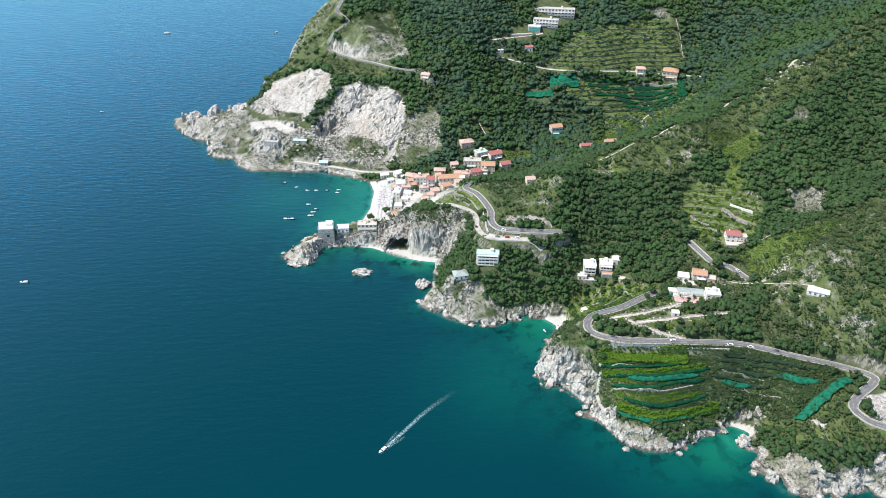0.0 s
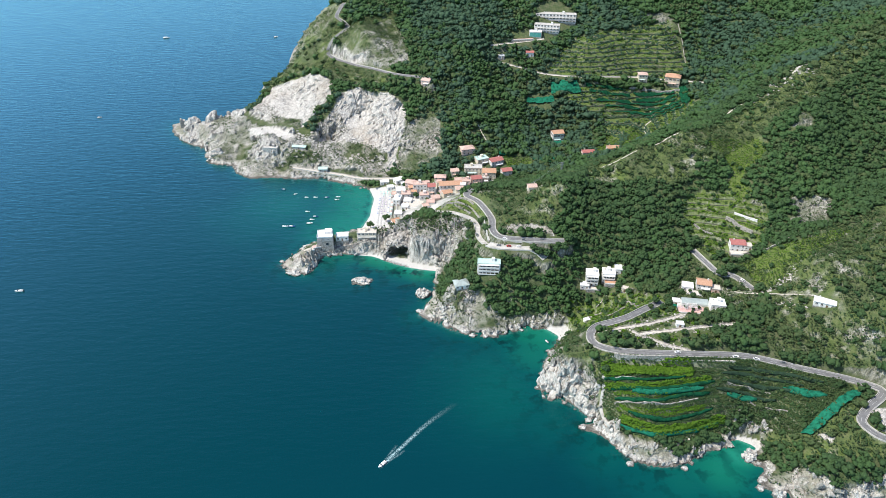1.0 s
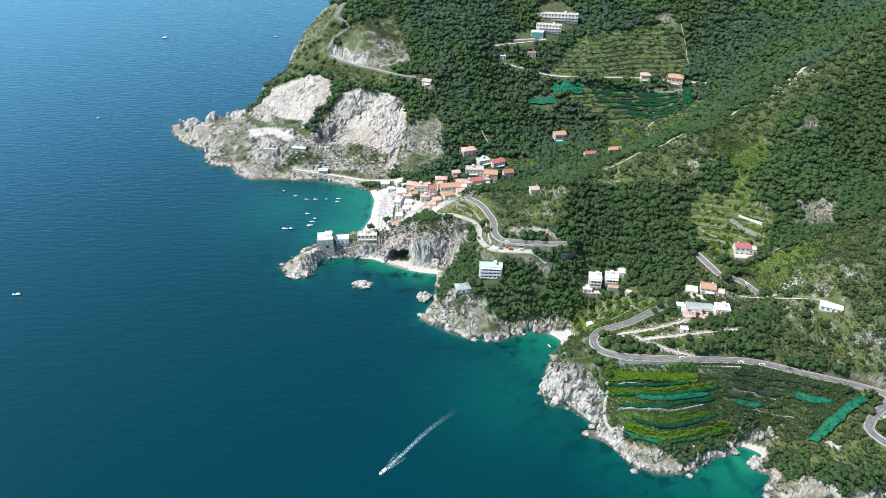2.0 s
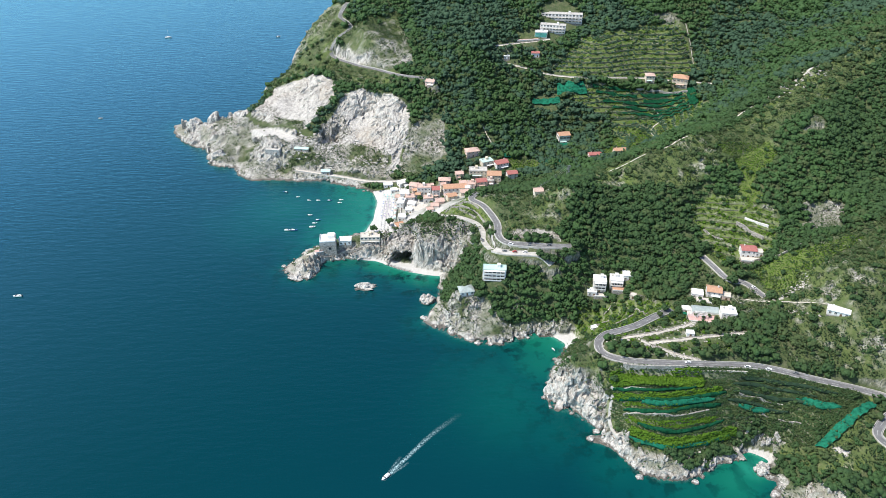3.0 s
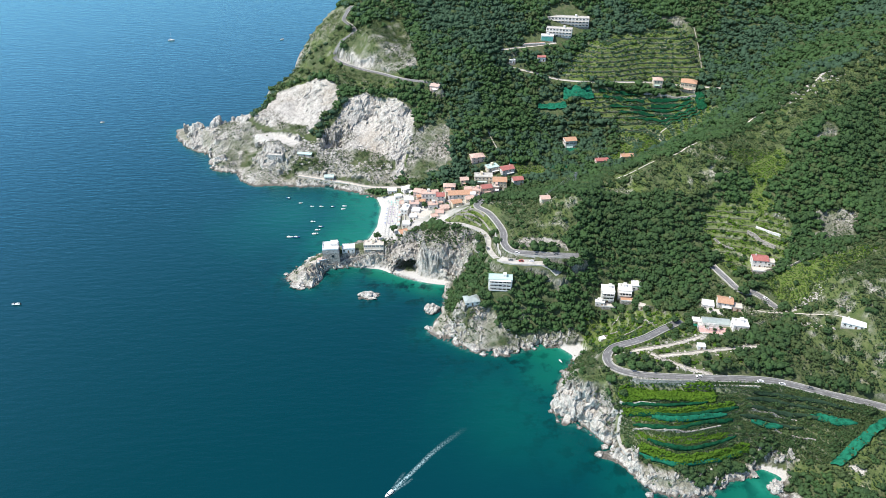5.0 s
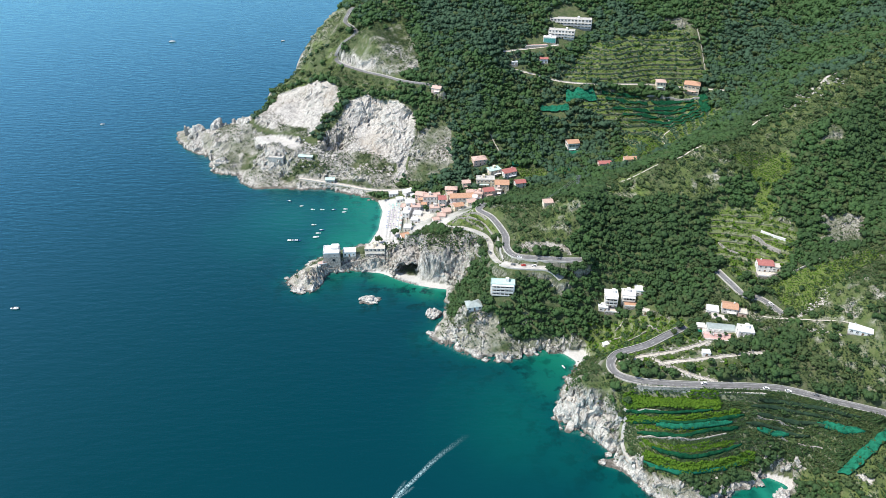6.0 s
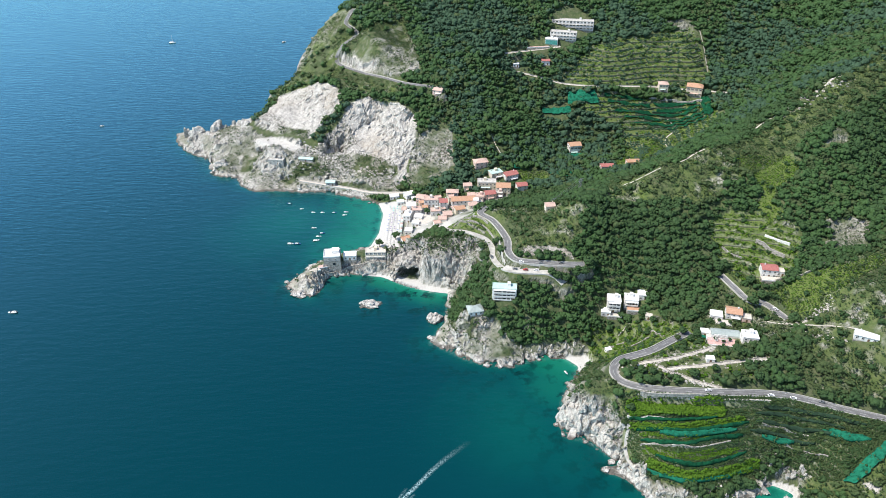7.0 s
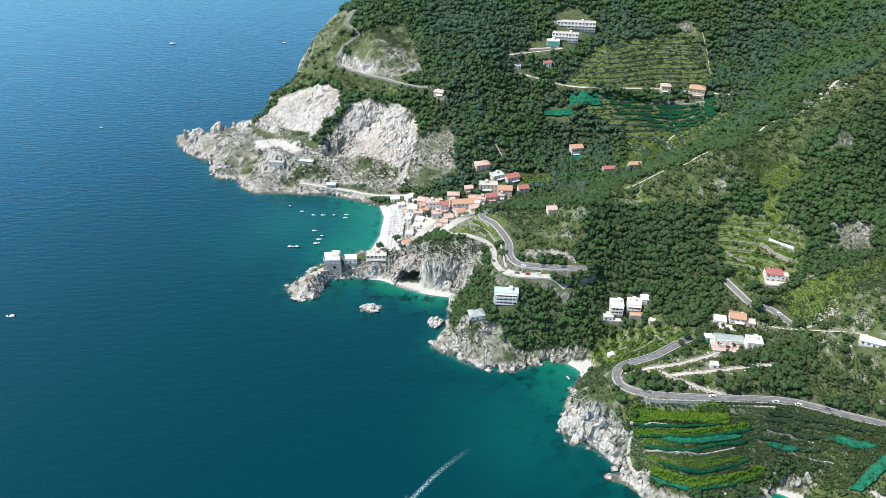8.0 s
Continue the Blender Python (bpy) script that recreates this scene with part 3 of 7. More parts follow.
Z = np.where(on_land, np.maximum(Z, 0.2 + 0.12 * np.minimum(shore_d, 10)), -0.55 * shore_d)
# the sea cave under the middle cliff
for _ in range(2):
    soft = Z.copy()
    soft[1:-1, 1:-1] = (Z[1:-1, 1:-1] * 2 + Z[:-2, 1:-1] + Z[2:, 1:-1] + Z[1:-1, :-2] + Z[1:-1, 2:]) / 6
    Z = np.where((in_rock | (shore_d < 14)) & (shelf > 0.99) & ~in_step, soft, Z)
cave = np.exp(-(((GX + 35) / 11.0) ** 6 + ((GY - 446) / 14.0) ** 6))
Z = np.where(on_land, Z * (1 - cave) + 1.6 * cave, Z)
gy_, gx_ = np.gradient(Z, YS, XS)
SLOPE = np.hypot(gx_, gy_)


def sheet(name, xs, ys, z, mat, drop=None, shift=None):
    """A grid of quads as one mesh."""
    ny, nx = z.shape
    gx, gy = np.meshgrid(xs, ys)
    idx = np.arange(nx * ny).reshape(ny, nx)
    quads = np.stack([idx[:-1, :-1], idx[:-1, 1:], idx[1:, 1:], idx[1:, :-1]], -1).reshape(-1, 4)
    if drop is not None:
        quads = quads[~drop.ravel()[quads].all(1)]
    co = np.stack([gx.ravel(), gy.ravel(), z.ravel()], 1)
    if shift is not None:
        co = co + shift.reshape(-1, 3)
    return fast_mesh(name, co, quads, mat)


def fast_mesh(name, co, faces, mat, smooth=True):
    """A mesh from arrays of corners and of faces that all have as many corners."""
    me = bpy.data.meshes.new(name)
    n = faces.shape[1]
    me.vertices.add(len(co))
    me.vertices.foreach_set("co", np.ascontiguousarray(co, np.float32).ravel())
    me.loops.add(faces.size)
    me.loops.foreach_set("vertex_index", np.ascontiguousarray(faces, np.int32).ravel())
    me.polygons.add(len(faces))
    me.polygons.foreach_set("loop_start", np.arange(0, faces.size, n, dtype=np.int32))
    me.polygons.foreach_set("use_smooth", np.full(len(faces), smooth))
    me.materials.append(mat)
    me.update(calc_edges=True)
    me.validate()
    return new(name, me)


def paint(ob, name, rgb):
    """Per-vertex mask."""
    a = ob.data.color_attributes.new(name, "FLOAT_COLOR", "POINT")
    a.data.foreach_set("color", np.c_[rgb.reshape(-1, 3), np.ones(rgb.size // 3)].astype(np.float32).ravel())


patchy = fuzz(GX, GY, Z, 0.07, 4)
patch2 = fuzz(GX, GY, Z + 40, 0.22, 3)
rockiness = np.clip((SLOPE - 1.15) * 1.8 + 0.8 * patchy + 0.3 * patch2, 0, 1)
rockiness = np.where(in_rock, np.clip(0.62 + 1.1 * patchy + 0.6 * patch2 + 0.25 * (SLOPE - 1.0), 0, 1), rockiness)
rockiness = np.where(zone_mask({"cape": ZONES["cape"]}), np.clip(rockiness + 0.28, 0, 1), rockiness)
rockiness = np.where(zone_mask({"cave_cliff": ZONES["cave_cliff"]}), np.clip(rockiness + 0.22 * np.clip(SLOPE, 0, 1.5), 0, 1), rockiness)
rockiness = np.where(zone_mask({k: ZONES[k] for k in ("upper_rocks", "sea_crags")}), np.clip(0.18 + 1.3 * patchy + 0.9 * patch2, 0, 1), rockiness)
rockiness = np.where((road_d < 14) & ~in_rock, rockiness * 0.55, rockiness)
for quarry in ("quarry_west", "quarry_east", "quarry_floor", "road_cut", "bare_patch", "road_rocks"):
    rockiness = np.where(inside(GX + BEND_X, GY + BEND_Y, np.array(ZONES[quarry], float)), np.clip(1.1 + 0.5 * patchy, 0, 1), rockiness)
rockiness = np.where(shore_d < 4, np.maximum(rockiness, np.clip(1.6 - shore_d / 4, 0, 1)), rockiness)
east = zone_mask({k: THIN[k] for k in ("east_scrub", "spur_crest")})
rockiness = np.where(east & (shelf > 0.9), np.clip(1.3 * patchy + 1.8 * patch2 - np.where(GY > 440, 0.65, 0.35), 0, 0.9), rockiness)
rockiness = np.where(in_thin & ~in_rock, np.maximum(rockiness, np.clip(1.2 * patchy + 1.1 * patch2 - 0.2, 0, 0.6)), rockiness)
sandy = np.where(in_sand & (SLOPE < 0.7), 1.0, 0.0)
sandy = np.where(in_square, np.clip(0.55 + 1.2 * patchy, 0, 1), sandy)
sandy = np.where(inside(GX, GY, np.array(ZONES["quarry_floor"], float)), 0.55, sandy)
rockiness = np.where(zone_mask({"small_bay": ZONES["small_bay"]}), np.clip(0.25 + 1.4 * patch2, 0, 0.8), rockiness)
rockiness = np.where(in_square & ~in_rock, rockiness * 0.2, rockiness)
grassy = np.where(in_field, 1.0, np.where(in_thin, np.clip(0.30 + 0.8 * patchy, 0, 1), np.clip(0.05 + 0.4 * patchy, 0, 1)))
grassy = np.where(mask_of({"vineyard": FIELDS["vineyard"]}), 0.6, grassy)
rockiness = np.where(zone_mask(CAPE_GREEN), np.clip(0.22 + 1.5 * patchy + 0.8 * patch2, 0, 0.8), rockiness)
grassy = np.where(mask_of({"near_scrub": THIN["near_scrub"]}), np.clip(0.7 + patchy, 0, 1), grassy)
rockiness = np.where(in_field, np.minimum(rockiness, 0.3), rockiness)
stony = inside(GX, GY, np.array([(97, 306), (95, 322), (104, 326), (118, 331), (140, 336), (160, 312), (150, 303)], float))
rockiness = np.where(stony & (shelf > 0.9), np.clip(0.30 + 1.2 * patch2 + 0.6 * patchy, 0, 0.75), rockiness)
grassy = np.where(stony, 0.35, grassy)
dry_slope = inside(GX, GY, np.array([(-215, 690), (-186, 700), (-138, 709), (-119, 727), (-134, 754), (-112, 795), (-160, 850), (-215, 780)], float))
grassy = np.where(mask_of({"spur_crest": THIN["spur_crest"]}), np.clip(0.55 + patchy, 0, 1), grassy)
grassy = np.where(dry_slope, np.clip(0.40 + patchy, 0, 1), grassy)
grassy = np.where((GY > 580) & in_field, np.clip(0.8 + patchy, 0, 1), grassy)
rockiness = np.where(in_step & (tf > 0.76), np.maximum(rockiness, np.clip(0.25 + 0.6 * patch2, 0, np.where(GY > 400, 0.7, np.where(GY > 300, 0.18, 0.32)))), rockiness)
rockiness = np.where((GX < -86) & (GY < 450) & on_land, np.maximum(rockiness, np.clip(0.85 + patch2, 0, 1)), rockiness)
# crags: the rock is broken sideways as well as up
crag = np.clip(1.3 * rockiness * np.clip((SLOPE - 0.15) * 1.2, 0, 1), 0, 1) * np.where(on_land, 1, 0.4) * shelf * np.where(in_field, 0.1, 1)
crag = crag * np.where(in_sand | works, 0, 1)
CAPE = inside(GX, GY, np.array([(-310, 690), (-250, 720), (-190, 668), (-180, 630), (-200, 570), (-260, 600)], float))
big_crag = np.where(CAPE, 1.9, 1.0)


def blocks(x, y, z, size, k):
    """Broken rock: each block of about this size is pushed by its own amount."""
    w = [v / size + 0.8 * fuzz(x, y, z + 9 * i, 0.5 / size, 2) for i, v in enumerate((x, y, z))]
    i = [np.floor(v).astype(int) % 64 for v in w]
    return 2 * TABLE[i[(0 + k) % 3], i[(1 + k) % 3], i[(2 + k) % 3]] - 1


shift = np.stack([fuzz(GX, GY, Z * 0.5 + 20 * k, 0.085, 5) * (4.6 if k < 2 else 2.4) for k in range(3)], -1) * big_crag[..., None]
fissure = [1 - 2 * np.abs(fuzz(GX, GY, Z * 0.2 + 15 * k, 0.16, 3)) for k in range(2)]
shift[..., 0] += 1.8 * (fissure[0] - 0.5)
shift[..., 1] += 1.8 * (fissure[1] - 0.5)
for k in range(3):
    shift[..., k] += 1.3 * blocks(GX, GY, Z, 6.0, k) + 1.1 * blocks(GX, GY, Z + 50, 2.8, k) + 1.4 * fuzz(GX, GY, Z + 20 * k + 70, 0.42, 3)
shift[..., 2] += np.where(CAPE, 6.0 * np.clip(fissure[0] - 0.5, 0, 1), 0)
rough = zone_mask({k: ZONES[k] for k in ("cave_cliff", "mid_cliff", "near_cliff", "near_rocks")})
for k in range(3):
    shift[..., k] += np.where(rough, 2.2 * fuzz(GX, GY, Z + 33 * k + 120, 0.26, 3), 0)
shift *= crag[..., None]
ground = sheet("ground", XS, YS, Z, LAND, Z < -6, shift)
ROCKY = rockiness
flat = rockiness.ravel() > 0.45
loops = np.empty(len(ground.data.loops), np.int32)
ground.data.loops.foreach_get("vertex_index", loops)
ground.data.polygons.foreach_set("use_smooth", ~flat[loops.reshape(-1, 4)].any(1))
paint(ground, "cover", np.stack([rockiness, sandy, grassy], -1))
# how far the limestone greys, from weather and painted shade; fresh cuts are white
grey = np.full(GX.shape, 0.55)
for key, amount in (("cape", 0.22), ("quarry_west", 0.08), ("quarry_east", 0.06), ("quarry_floor", 0.0), ("quarry_dark", 0.6), ("overhang_shade", 0.7), ("quarry_foot", 0.08), ("scree", 0.45), ("cave_cliff", 0.30), ("mid_cliff", 0.06), ("cove_cliff", 0.8), ("near_cliff", 0.08), ("small_bay", 0.95), ("near_rocks", 0.08), ("road_cut", 0.0), ("bare_patch", 0.0), ("east_outcrop", 0.2), ("road_scar", 0.0), ("sea_crags", 0.65), ("upper_rocks", 0.25)):
    grey = np.where(inside(GX + BEND_X, GY + BEND_Y, np.array(ZONES[key], float)), amount, grey)
grey = np.where((GX < -60) & (GY < 470), np.minimum(grey, 0.06), grey)
grey = np.clip(grey * (1 + 0.9 * patchy), 0, 1)
paint(ground, "weather_shade", np.stack([grey, grey, grey], -1))
tagged(ground, "steep green limestone coast with bare cliffs above the sea", "ground", kind="structure")


def at_grid(values, x, y):
    """Values of the ground grid between its lines."""
    i = np.clip(np.searchsorted(XS, x) - 1, 0, len(XS) - 2)
    j = np.clip(np.searchsorted(YS, y) - 1, 0, len(YS) - 2)
    a, b = (x - XS[i]) / (XS[i + 1] - XS[i]), (y - YS[j]) / (YS[j + 1] - YS[j])
    return values[j, i] * (1 - a) * (1 - b) + values[j, i + 1] * a * (1 - b) + values[j + 1, i] * (1 - a) * b + values[j + 1, i + 1] * a * b


def height(x, y):
    return float(at_grid(Z, np.float64(x), np.float64(y)))


# ------------------------------------------------------------------ sea
SX = steps_between((-6000, 500), (-1000, 60), (-340, 4), (-130, 2), (-48, 0.8), (14, 1.6), (250, 40), (1000, 400), (5000, 0))
SY = steps_between((-2000, 300), (-200, 40), (180, 2), (236, 0.8), (296, 2), (600, 4), (720, 40), (1500, 400), (6000, 0))
WX, WY = np.meshgrid(SX, SY)
wd, _ = line_distance(WX, WY, SHORE)
shoal = 0.35 * np.exp(-(wd / 7) ** 0.9)
for beach, reach, wide in (([(-70, 484), (-63, 507), (-62, 537), (-67, 553)], 9, 52), ([(0, 426), (-19, 428), (-37, 436), (-55, 446)], 5, 16), ([(77, 351), (68, 361)], 7, 32), ([(165, 256), (170, 261), (163, 266)], 4, 15)):
    sd_, _ = line_distance(WX, WY, np.array(beach, float))
    shoal = np.maximum(shoal, np.maximum(1.0 * np.exp(-sd_ / reach), 0.68 * np.exp(-(sd_ / wide) ** 2)))
for bx, by, br, amount in ((38, 306, 42, 0.27), (60, 335, 26, 0.46), (74, 318, 20, 0.34), (60, 282, 26, 0.20), (110, 240, 24, 0.18), (161, 255, 15, 0.82), (150, 247, 24, 0.58), (168, 240, 16, 0.40), (128, 240, 26, 0.30), (90, 258, 24, 0.22), (-130, 530, 60, 0.3)):
    shoal = np.maximum(shoal, amount * np.exp(-((WX - bx) ** 2 + (WY - by) ** 2) / br ** 2))
shoal = np.clip(shoal + 0.06 * fuzz(WX, WY, 0 * WX, 0.03, 3) * (shoal > 0.05), 0, 1)
weeds = np.clip(np.exp(-wd / 16) * 0.9 - 1.2 * np.clip(shoal - 0.45, 0, 1), 0, 1)
for bx, by, br in ((-30, 418, 15), (-55, 432, 12), (36, 342, 9), (-60, 405, 8)):
    weeds = np.maximum(weeds, 1.6 * np.exp(-((WX - bx) ** 2 + (WY - by) ** 2) / br ** 2))
WAKE = smooth_line([(-33.5, 247, 0), (-26.4, 255.9, 0), (-19.9, 263.8, 0), (-10.4, 275.5, 0), (0.9, 286.6, 0), (9, 293.5, 0)], 2)
kd, _ = line_distance(WX, WY, WAKE)
along = np.clip(np.hypot(WX + 33.5, WY - 247) / 62, 0, 1)
foam = np.clip(1.3 - kd / (0.75 + 0.8 * along), 0, 1) * (1 - along) ** 1.3 * np.where(WY > 246, 1.7, 0)
for side in (-1, 1):
    arm, _ = line_distance(WX, WY, smooth_line([(-33.2, 247.2, 0), (-28.6 + side * 1.2, 253.2 - side, 0), (-24 + side * 2.2, 258.8 - side * 1.8, 0)], 2))
    foam = np.maximum(foam, np.clip(0.9 - arm / 0.8, 0, 1) * np.clip(1 - along * 2.0, 0, 1))
wash = np.clip(1.05 - wd / 1.6, 0, 1) * np.clip(0.35 + fuzz(WX, WY, 0 * WX + 2, 0.09, 2), 0, 1) * 0.35
sea = sheet("sea", SX, SY, np.zeros(WX.shape), SEA)
paint(sea, "shoal", np.stack([shoal, np.clip(weeds, 0, 1), np.maximum(foam, wash)], -1))
tagged(sea, "calm teal sea turning green over the shallows", "sea", kind="structure")

# ------------------------------------------------------------------ surfaces of made things
WHITE = plain("white_plaster", (0.78, 0.76, 0.72), 0.85, 0.10, 0.6)
CREAM = plain("cream_plaster", (0.72, 0.64, 0.50), 0.85, 0.12, 0.6)
PINK = plain("pink_plaster", (0.70, 0.52, 0.45), 0.85, 0.12, 0.6)
GREY = plain("grey_plaster", (0.42, 0.40, 0.37), 0.9, 0.2, 0.5)
CONCRETE = plain("concrete", (0.50, 0.48, 0.44), 0.9, 0.18, 0.4)
PAVING = plain("pale_paving", (0.58, 0.53, 0.46), 0.9, 0.15, 0.8)
PINK_PAVING = plain("pink_paving", (0.60, 0.38, 0.34), 0.9, 0.15, 0.8)
GLASS_DARK = plain("window_glass", (0.03, 0.04, 0.05), 0.12, 0.1, 1.0)
GREEN_GLASS = plain("green_glass", (0.10, 0.36, 0.32), 0.15, 0.2, 0.6)
WOOD = plain("painted_wood", (0.16, 0.10, 0.06), 0.6, 0.2, 2.0)
PALE_ROOF = plain("pale_green_roof", (0.47, 0.62, 0.56), 0.7, 0.12, 0.5)
GREY_ROOF = plain("grey_green_sheet_roof", (0.34, 0.39, 0.37), 0.6, 0.15, 0.5)
WHITE_ROOF = plain("white_roof_coat", (0.80, 0.79, 0.76), 0.8, 0.10, 0.5)
ASPHALT = plain("asphalt", (0.17, 0.17, 0.17), 0.9, 0.18, 0.35)
PAINT_LINE = plain("road_paint", (0.55, 0.55, 0.53), 0.7, 0.1, 1.0)
TRACK_SOIL = plain("pale_track", (0.52, 0.48, 0.41), 0.95, 0.25, 0.5)
PALE_LANE = plain("worn_pale_concrete", (0.46, 0.44, 0.40), 0.95, 0.22, 0.4)
BARK = plain("bark", (0.10, 0.075, 0.05), 0.95, 0.3, 3.0)
HULL = plain("boat_paint", (0.82, 0.82, 0.80), 0.35, 0.05, 1.0)
HULL_BLUE = plain("boat_blue", (0.05, 0.12, 0.30), 0.35, 0.1, 1.0)
RUBBER = plain("rubber", (0.02, 0.02, 0.02), 0.7, 0.2, 4.0)
CAR_WHITE = plain("car_paint_white", (0.80, 0.80, 0.80), 0.25, 0.03, 1.0)
CAR_GREY = plain("car_paint_grey", (0.20, 0.21, 0.22), 0.25, 0.05, 1.0)
CAR_RED = plain("car_paint_red", (0.45, 0.04, 0.03), 0.25, 0.05, 1.0)


def tile_material(name, lo, hi):
    """Rows of clay tiles, unevenly fired."""
    m, t, bsdf = material(name)
    w = t.nodes.new("ShaderNodeTexWave")
    w.inputs["Scale"].default_value, w.inputs["Distortion"].default_value = 1.6, 0.8
    co = t.nodes.new("ShaderNodeTexCoord")
    t.links.new(co.outputs["Object"], w.inputs["Vector"])
    c = ramp(t, noise_node(t, 1.4, 6), [(0.3, lo), (0.7, hi)])
    t.links.new(c, bsdf.inputs["Base Color"])
    bsdf.inputs["Roughness"].default_value = 0.9
    bump(t, bsdf, w.outputs["Fac"], 0.5, 0.1)
    return m


TILE = tile_material("orange_roof_tile", (0.44, 0.23, 0.14), (0.61, 0.38, 0.25))
TILE_RED = tile_material("red_roof_tile", (0.34, 0.11, 0.10), (0.50, 0.20, 0.17))
TILE_PINK = tile_material("pink_roof_tile", (0.52, 0.35, 0.29), (0.68, 0.50, 0.42))


def stone_material():
    m, t, bsdf = material("dry_stone")
    v = node(t, "ShaderNodeTexVoronoi", Scale=1.4)
    co = t.nodes.new("ShaderNodeTexCoord")
    t.links.new(co.outputs["Object"], v.inputs["Vector"])
    c = ramp(t, noise_node(t, 0.8, 5), [(0.3, (0.24, 0.22, 0.19)), (0.7, (0.46, 0.43, 0.38))])
    bw = t.nodes.new("ShaderNodeRGBToBW")
    t.links.new(v.outputs["Color"], bw.inputs[0])
    c = mix(t, 0.45, c, bw.outputs[0], "OVERLAY")
    t.links.new(c, bsdf.inputs["Base Color"])
    bsdf.inputs["Roughness"].default_value = 0.95
    bump(t, bsdf, v.outputs["Distance"], 0.8, 0.2)
    return m


STONE = stone_material()
MOSSY = plain("mossy_stone", (0.17, 0.18, 0.115), 0.95, 0.4, 1.2)


def net_material(name, colour):
    m, t, bsdf = material(name)
    n = noise_node(t, 0.5, 5)
    t.links.new(ramp(t, n, [(0.32, tuple(c * 0.4 for c in colour)), (0.5, colour), (0.68, tuple(c * 1.35 for c in colour))]), bsdf.inputs["Base Color"])
    bsdf.inputs["Roughness"].default_value = 1.0
    bsdf.inputs["Specular IOR Level"].default_value = 0.08
    bump(t, bsdf, noise_node(t, 1.2, 3), 0.6, 0.4)
    return m


NET_TEAL = net_material("teal_shade_net", (0.014, 0.135, 0.078))
NET_DARK = net_material("dark_green_shade_net", (0.008, 0.066, 0.030))
NET_WORN = net_material("worn_black_net", (0.026, 0.050, 0.030))

# ------------------------------------------------------------------ building kit
CLEAR = []        # (x, y, radius) kept free of trees


def part(name, bm, mat, parent, label=""):
    """Links a bmesh as one mesh object under its parent."""
    me = bpy.data.meshes.new(name)
    bm.to_mesh(me)
    bm.free()
    me.materials.append(mat)
    ob = new(name, me)
    ob.parent = parent
    return tagged(ob, label) if label else ob


def shared(name, me, parent, m):
    """One more object on a mesh that its like already uses."""
    ob = new(name, me)
    ob.parent = parent
    ob.matrix_basis = m
    return ob


def box(bm, x0, x1, y0, y1, z0, z1, taper=0.0):
    """A box, narrower above by taper on each side."""
    v = [bm.verts.new(p) for p in ((x0, y0, z0), (x1, y0, z0), (x1, y1, z0), (x0, y1, z0), (x0 + taper, y0 + taper, z1), (x1 - taper, y0 + taper, z1), (x1 - taper, y1 - taper, z1), (x0 + taper, y1 - taper, z1))]
    for f in ((3, 2, 1, 0), (4, 5, 6, 7), (0, 1, 5, 4), (1, 2, 6, 5), (2, 3, 7, 6), (3, 0, 4, 7)):
        bm.faces.new([v[k] for k in f])
    return bm


def thing(name, m, label, category, group=""):
    ob = new(name)
    ob.matrix_basis = m
    ob.empty_display_size = 0.5
    return tagged(ob, label, category, group)


def mesh_of(name, bm, mat):
    me = bpy.data.meshes.new(name)
    bm.to_mesh(me)
    bm.free()
    me.materials.append(mat)
    return me


def window_meshes():
    w = bmesh.new()
    for a in ((-0.62, -0.5, 0, 1.5), (0.5, 0.62, 0, 1.5), (-0.5, 0.5, 0, 0.12), (-0.5, 0.5, 1.38, 1.5), (-0.05, 0.05, 0.12, 1.38)):
        box(w, a[0], a[1], -0.10, 0.02, a[2], a[3])
    p = box(bmesh.new(), -0.5, 0.5, -0.045, 0.02, 0.12, 1.38)
    sill = box(bmesh.new(), -0.72, 0.72, -0.22, 0.02, -0.1, 0)
    shut = box(bmesh.new(), -0.28, 0.28, -0.09, -0.01, 0.05, 1.45)
    return mesh_of("window", w, WHITE), mesh_of("pane", p, GLASS_DARK), mesh_of("sill", sill, CONCRETE), mesh_of("shutter", shut, WOOD)


WINDOW, PANE, SILL, SHUTTER = window_meshes()


def add_window(parent, m, scale=1.0, shutters=False, wide=1.0):
    w = shared("window", WINDOW, parent, m @ Matrix.Diagonal((scale * wide, 1, scale, 1)))
    shared("pane", PANE, w, Matrix())
    shared("sill", SILL, w, Matrix())
    if shutters:
        shared("shutter", SHUTTER, w, Matrix.Translation((-0.93, 0, 0)))
        shared("shutter", SHUTTER, w, Matrix.Translation((0.93, 0, 0)))


def gable_roof(w, d, h, over):
    """Two slopes of thick tiles with the ridge along x."""
    bm = bmesh.new()
    x, y, t = w / 2 + over, d / 2 + over, 0.22
    for side in (-1, 1):
        v = [bm.verts.new(p) for p in ((-x, side * y, -over * h / d), (x, side * y, -over * h / d), (x, 0, h), (-x, 0, h), (-x, side * y, t - over * h / d), (x, side * y, t - over * h / d), (x, 0, h + t), (-x, 0, h + t))]
        for f in ((0, 1, 2, 3), (4, 5, 6, 7), (0, 1, 5, 4), (1, 2, 6, 5), (3, 0, 4, 7), (2, 3, 7, 6)):
            bm.faces.new([v[k] for k in f])
    for end in (-1, 1):
        g = [bm.verts.new(p) for p in ((end * w / 2, -d / 2, 0), (end * w / 2, d / 2, 0), (end * w / 2, 0, h))]
        bm.faces.new(g)
    bmesh.ops.recalc_face_normals(bm, faces=bm.faces)
    return bm


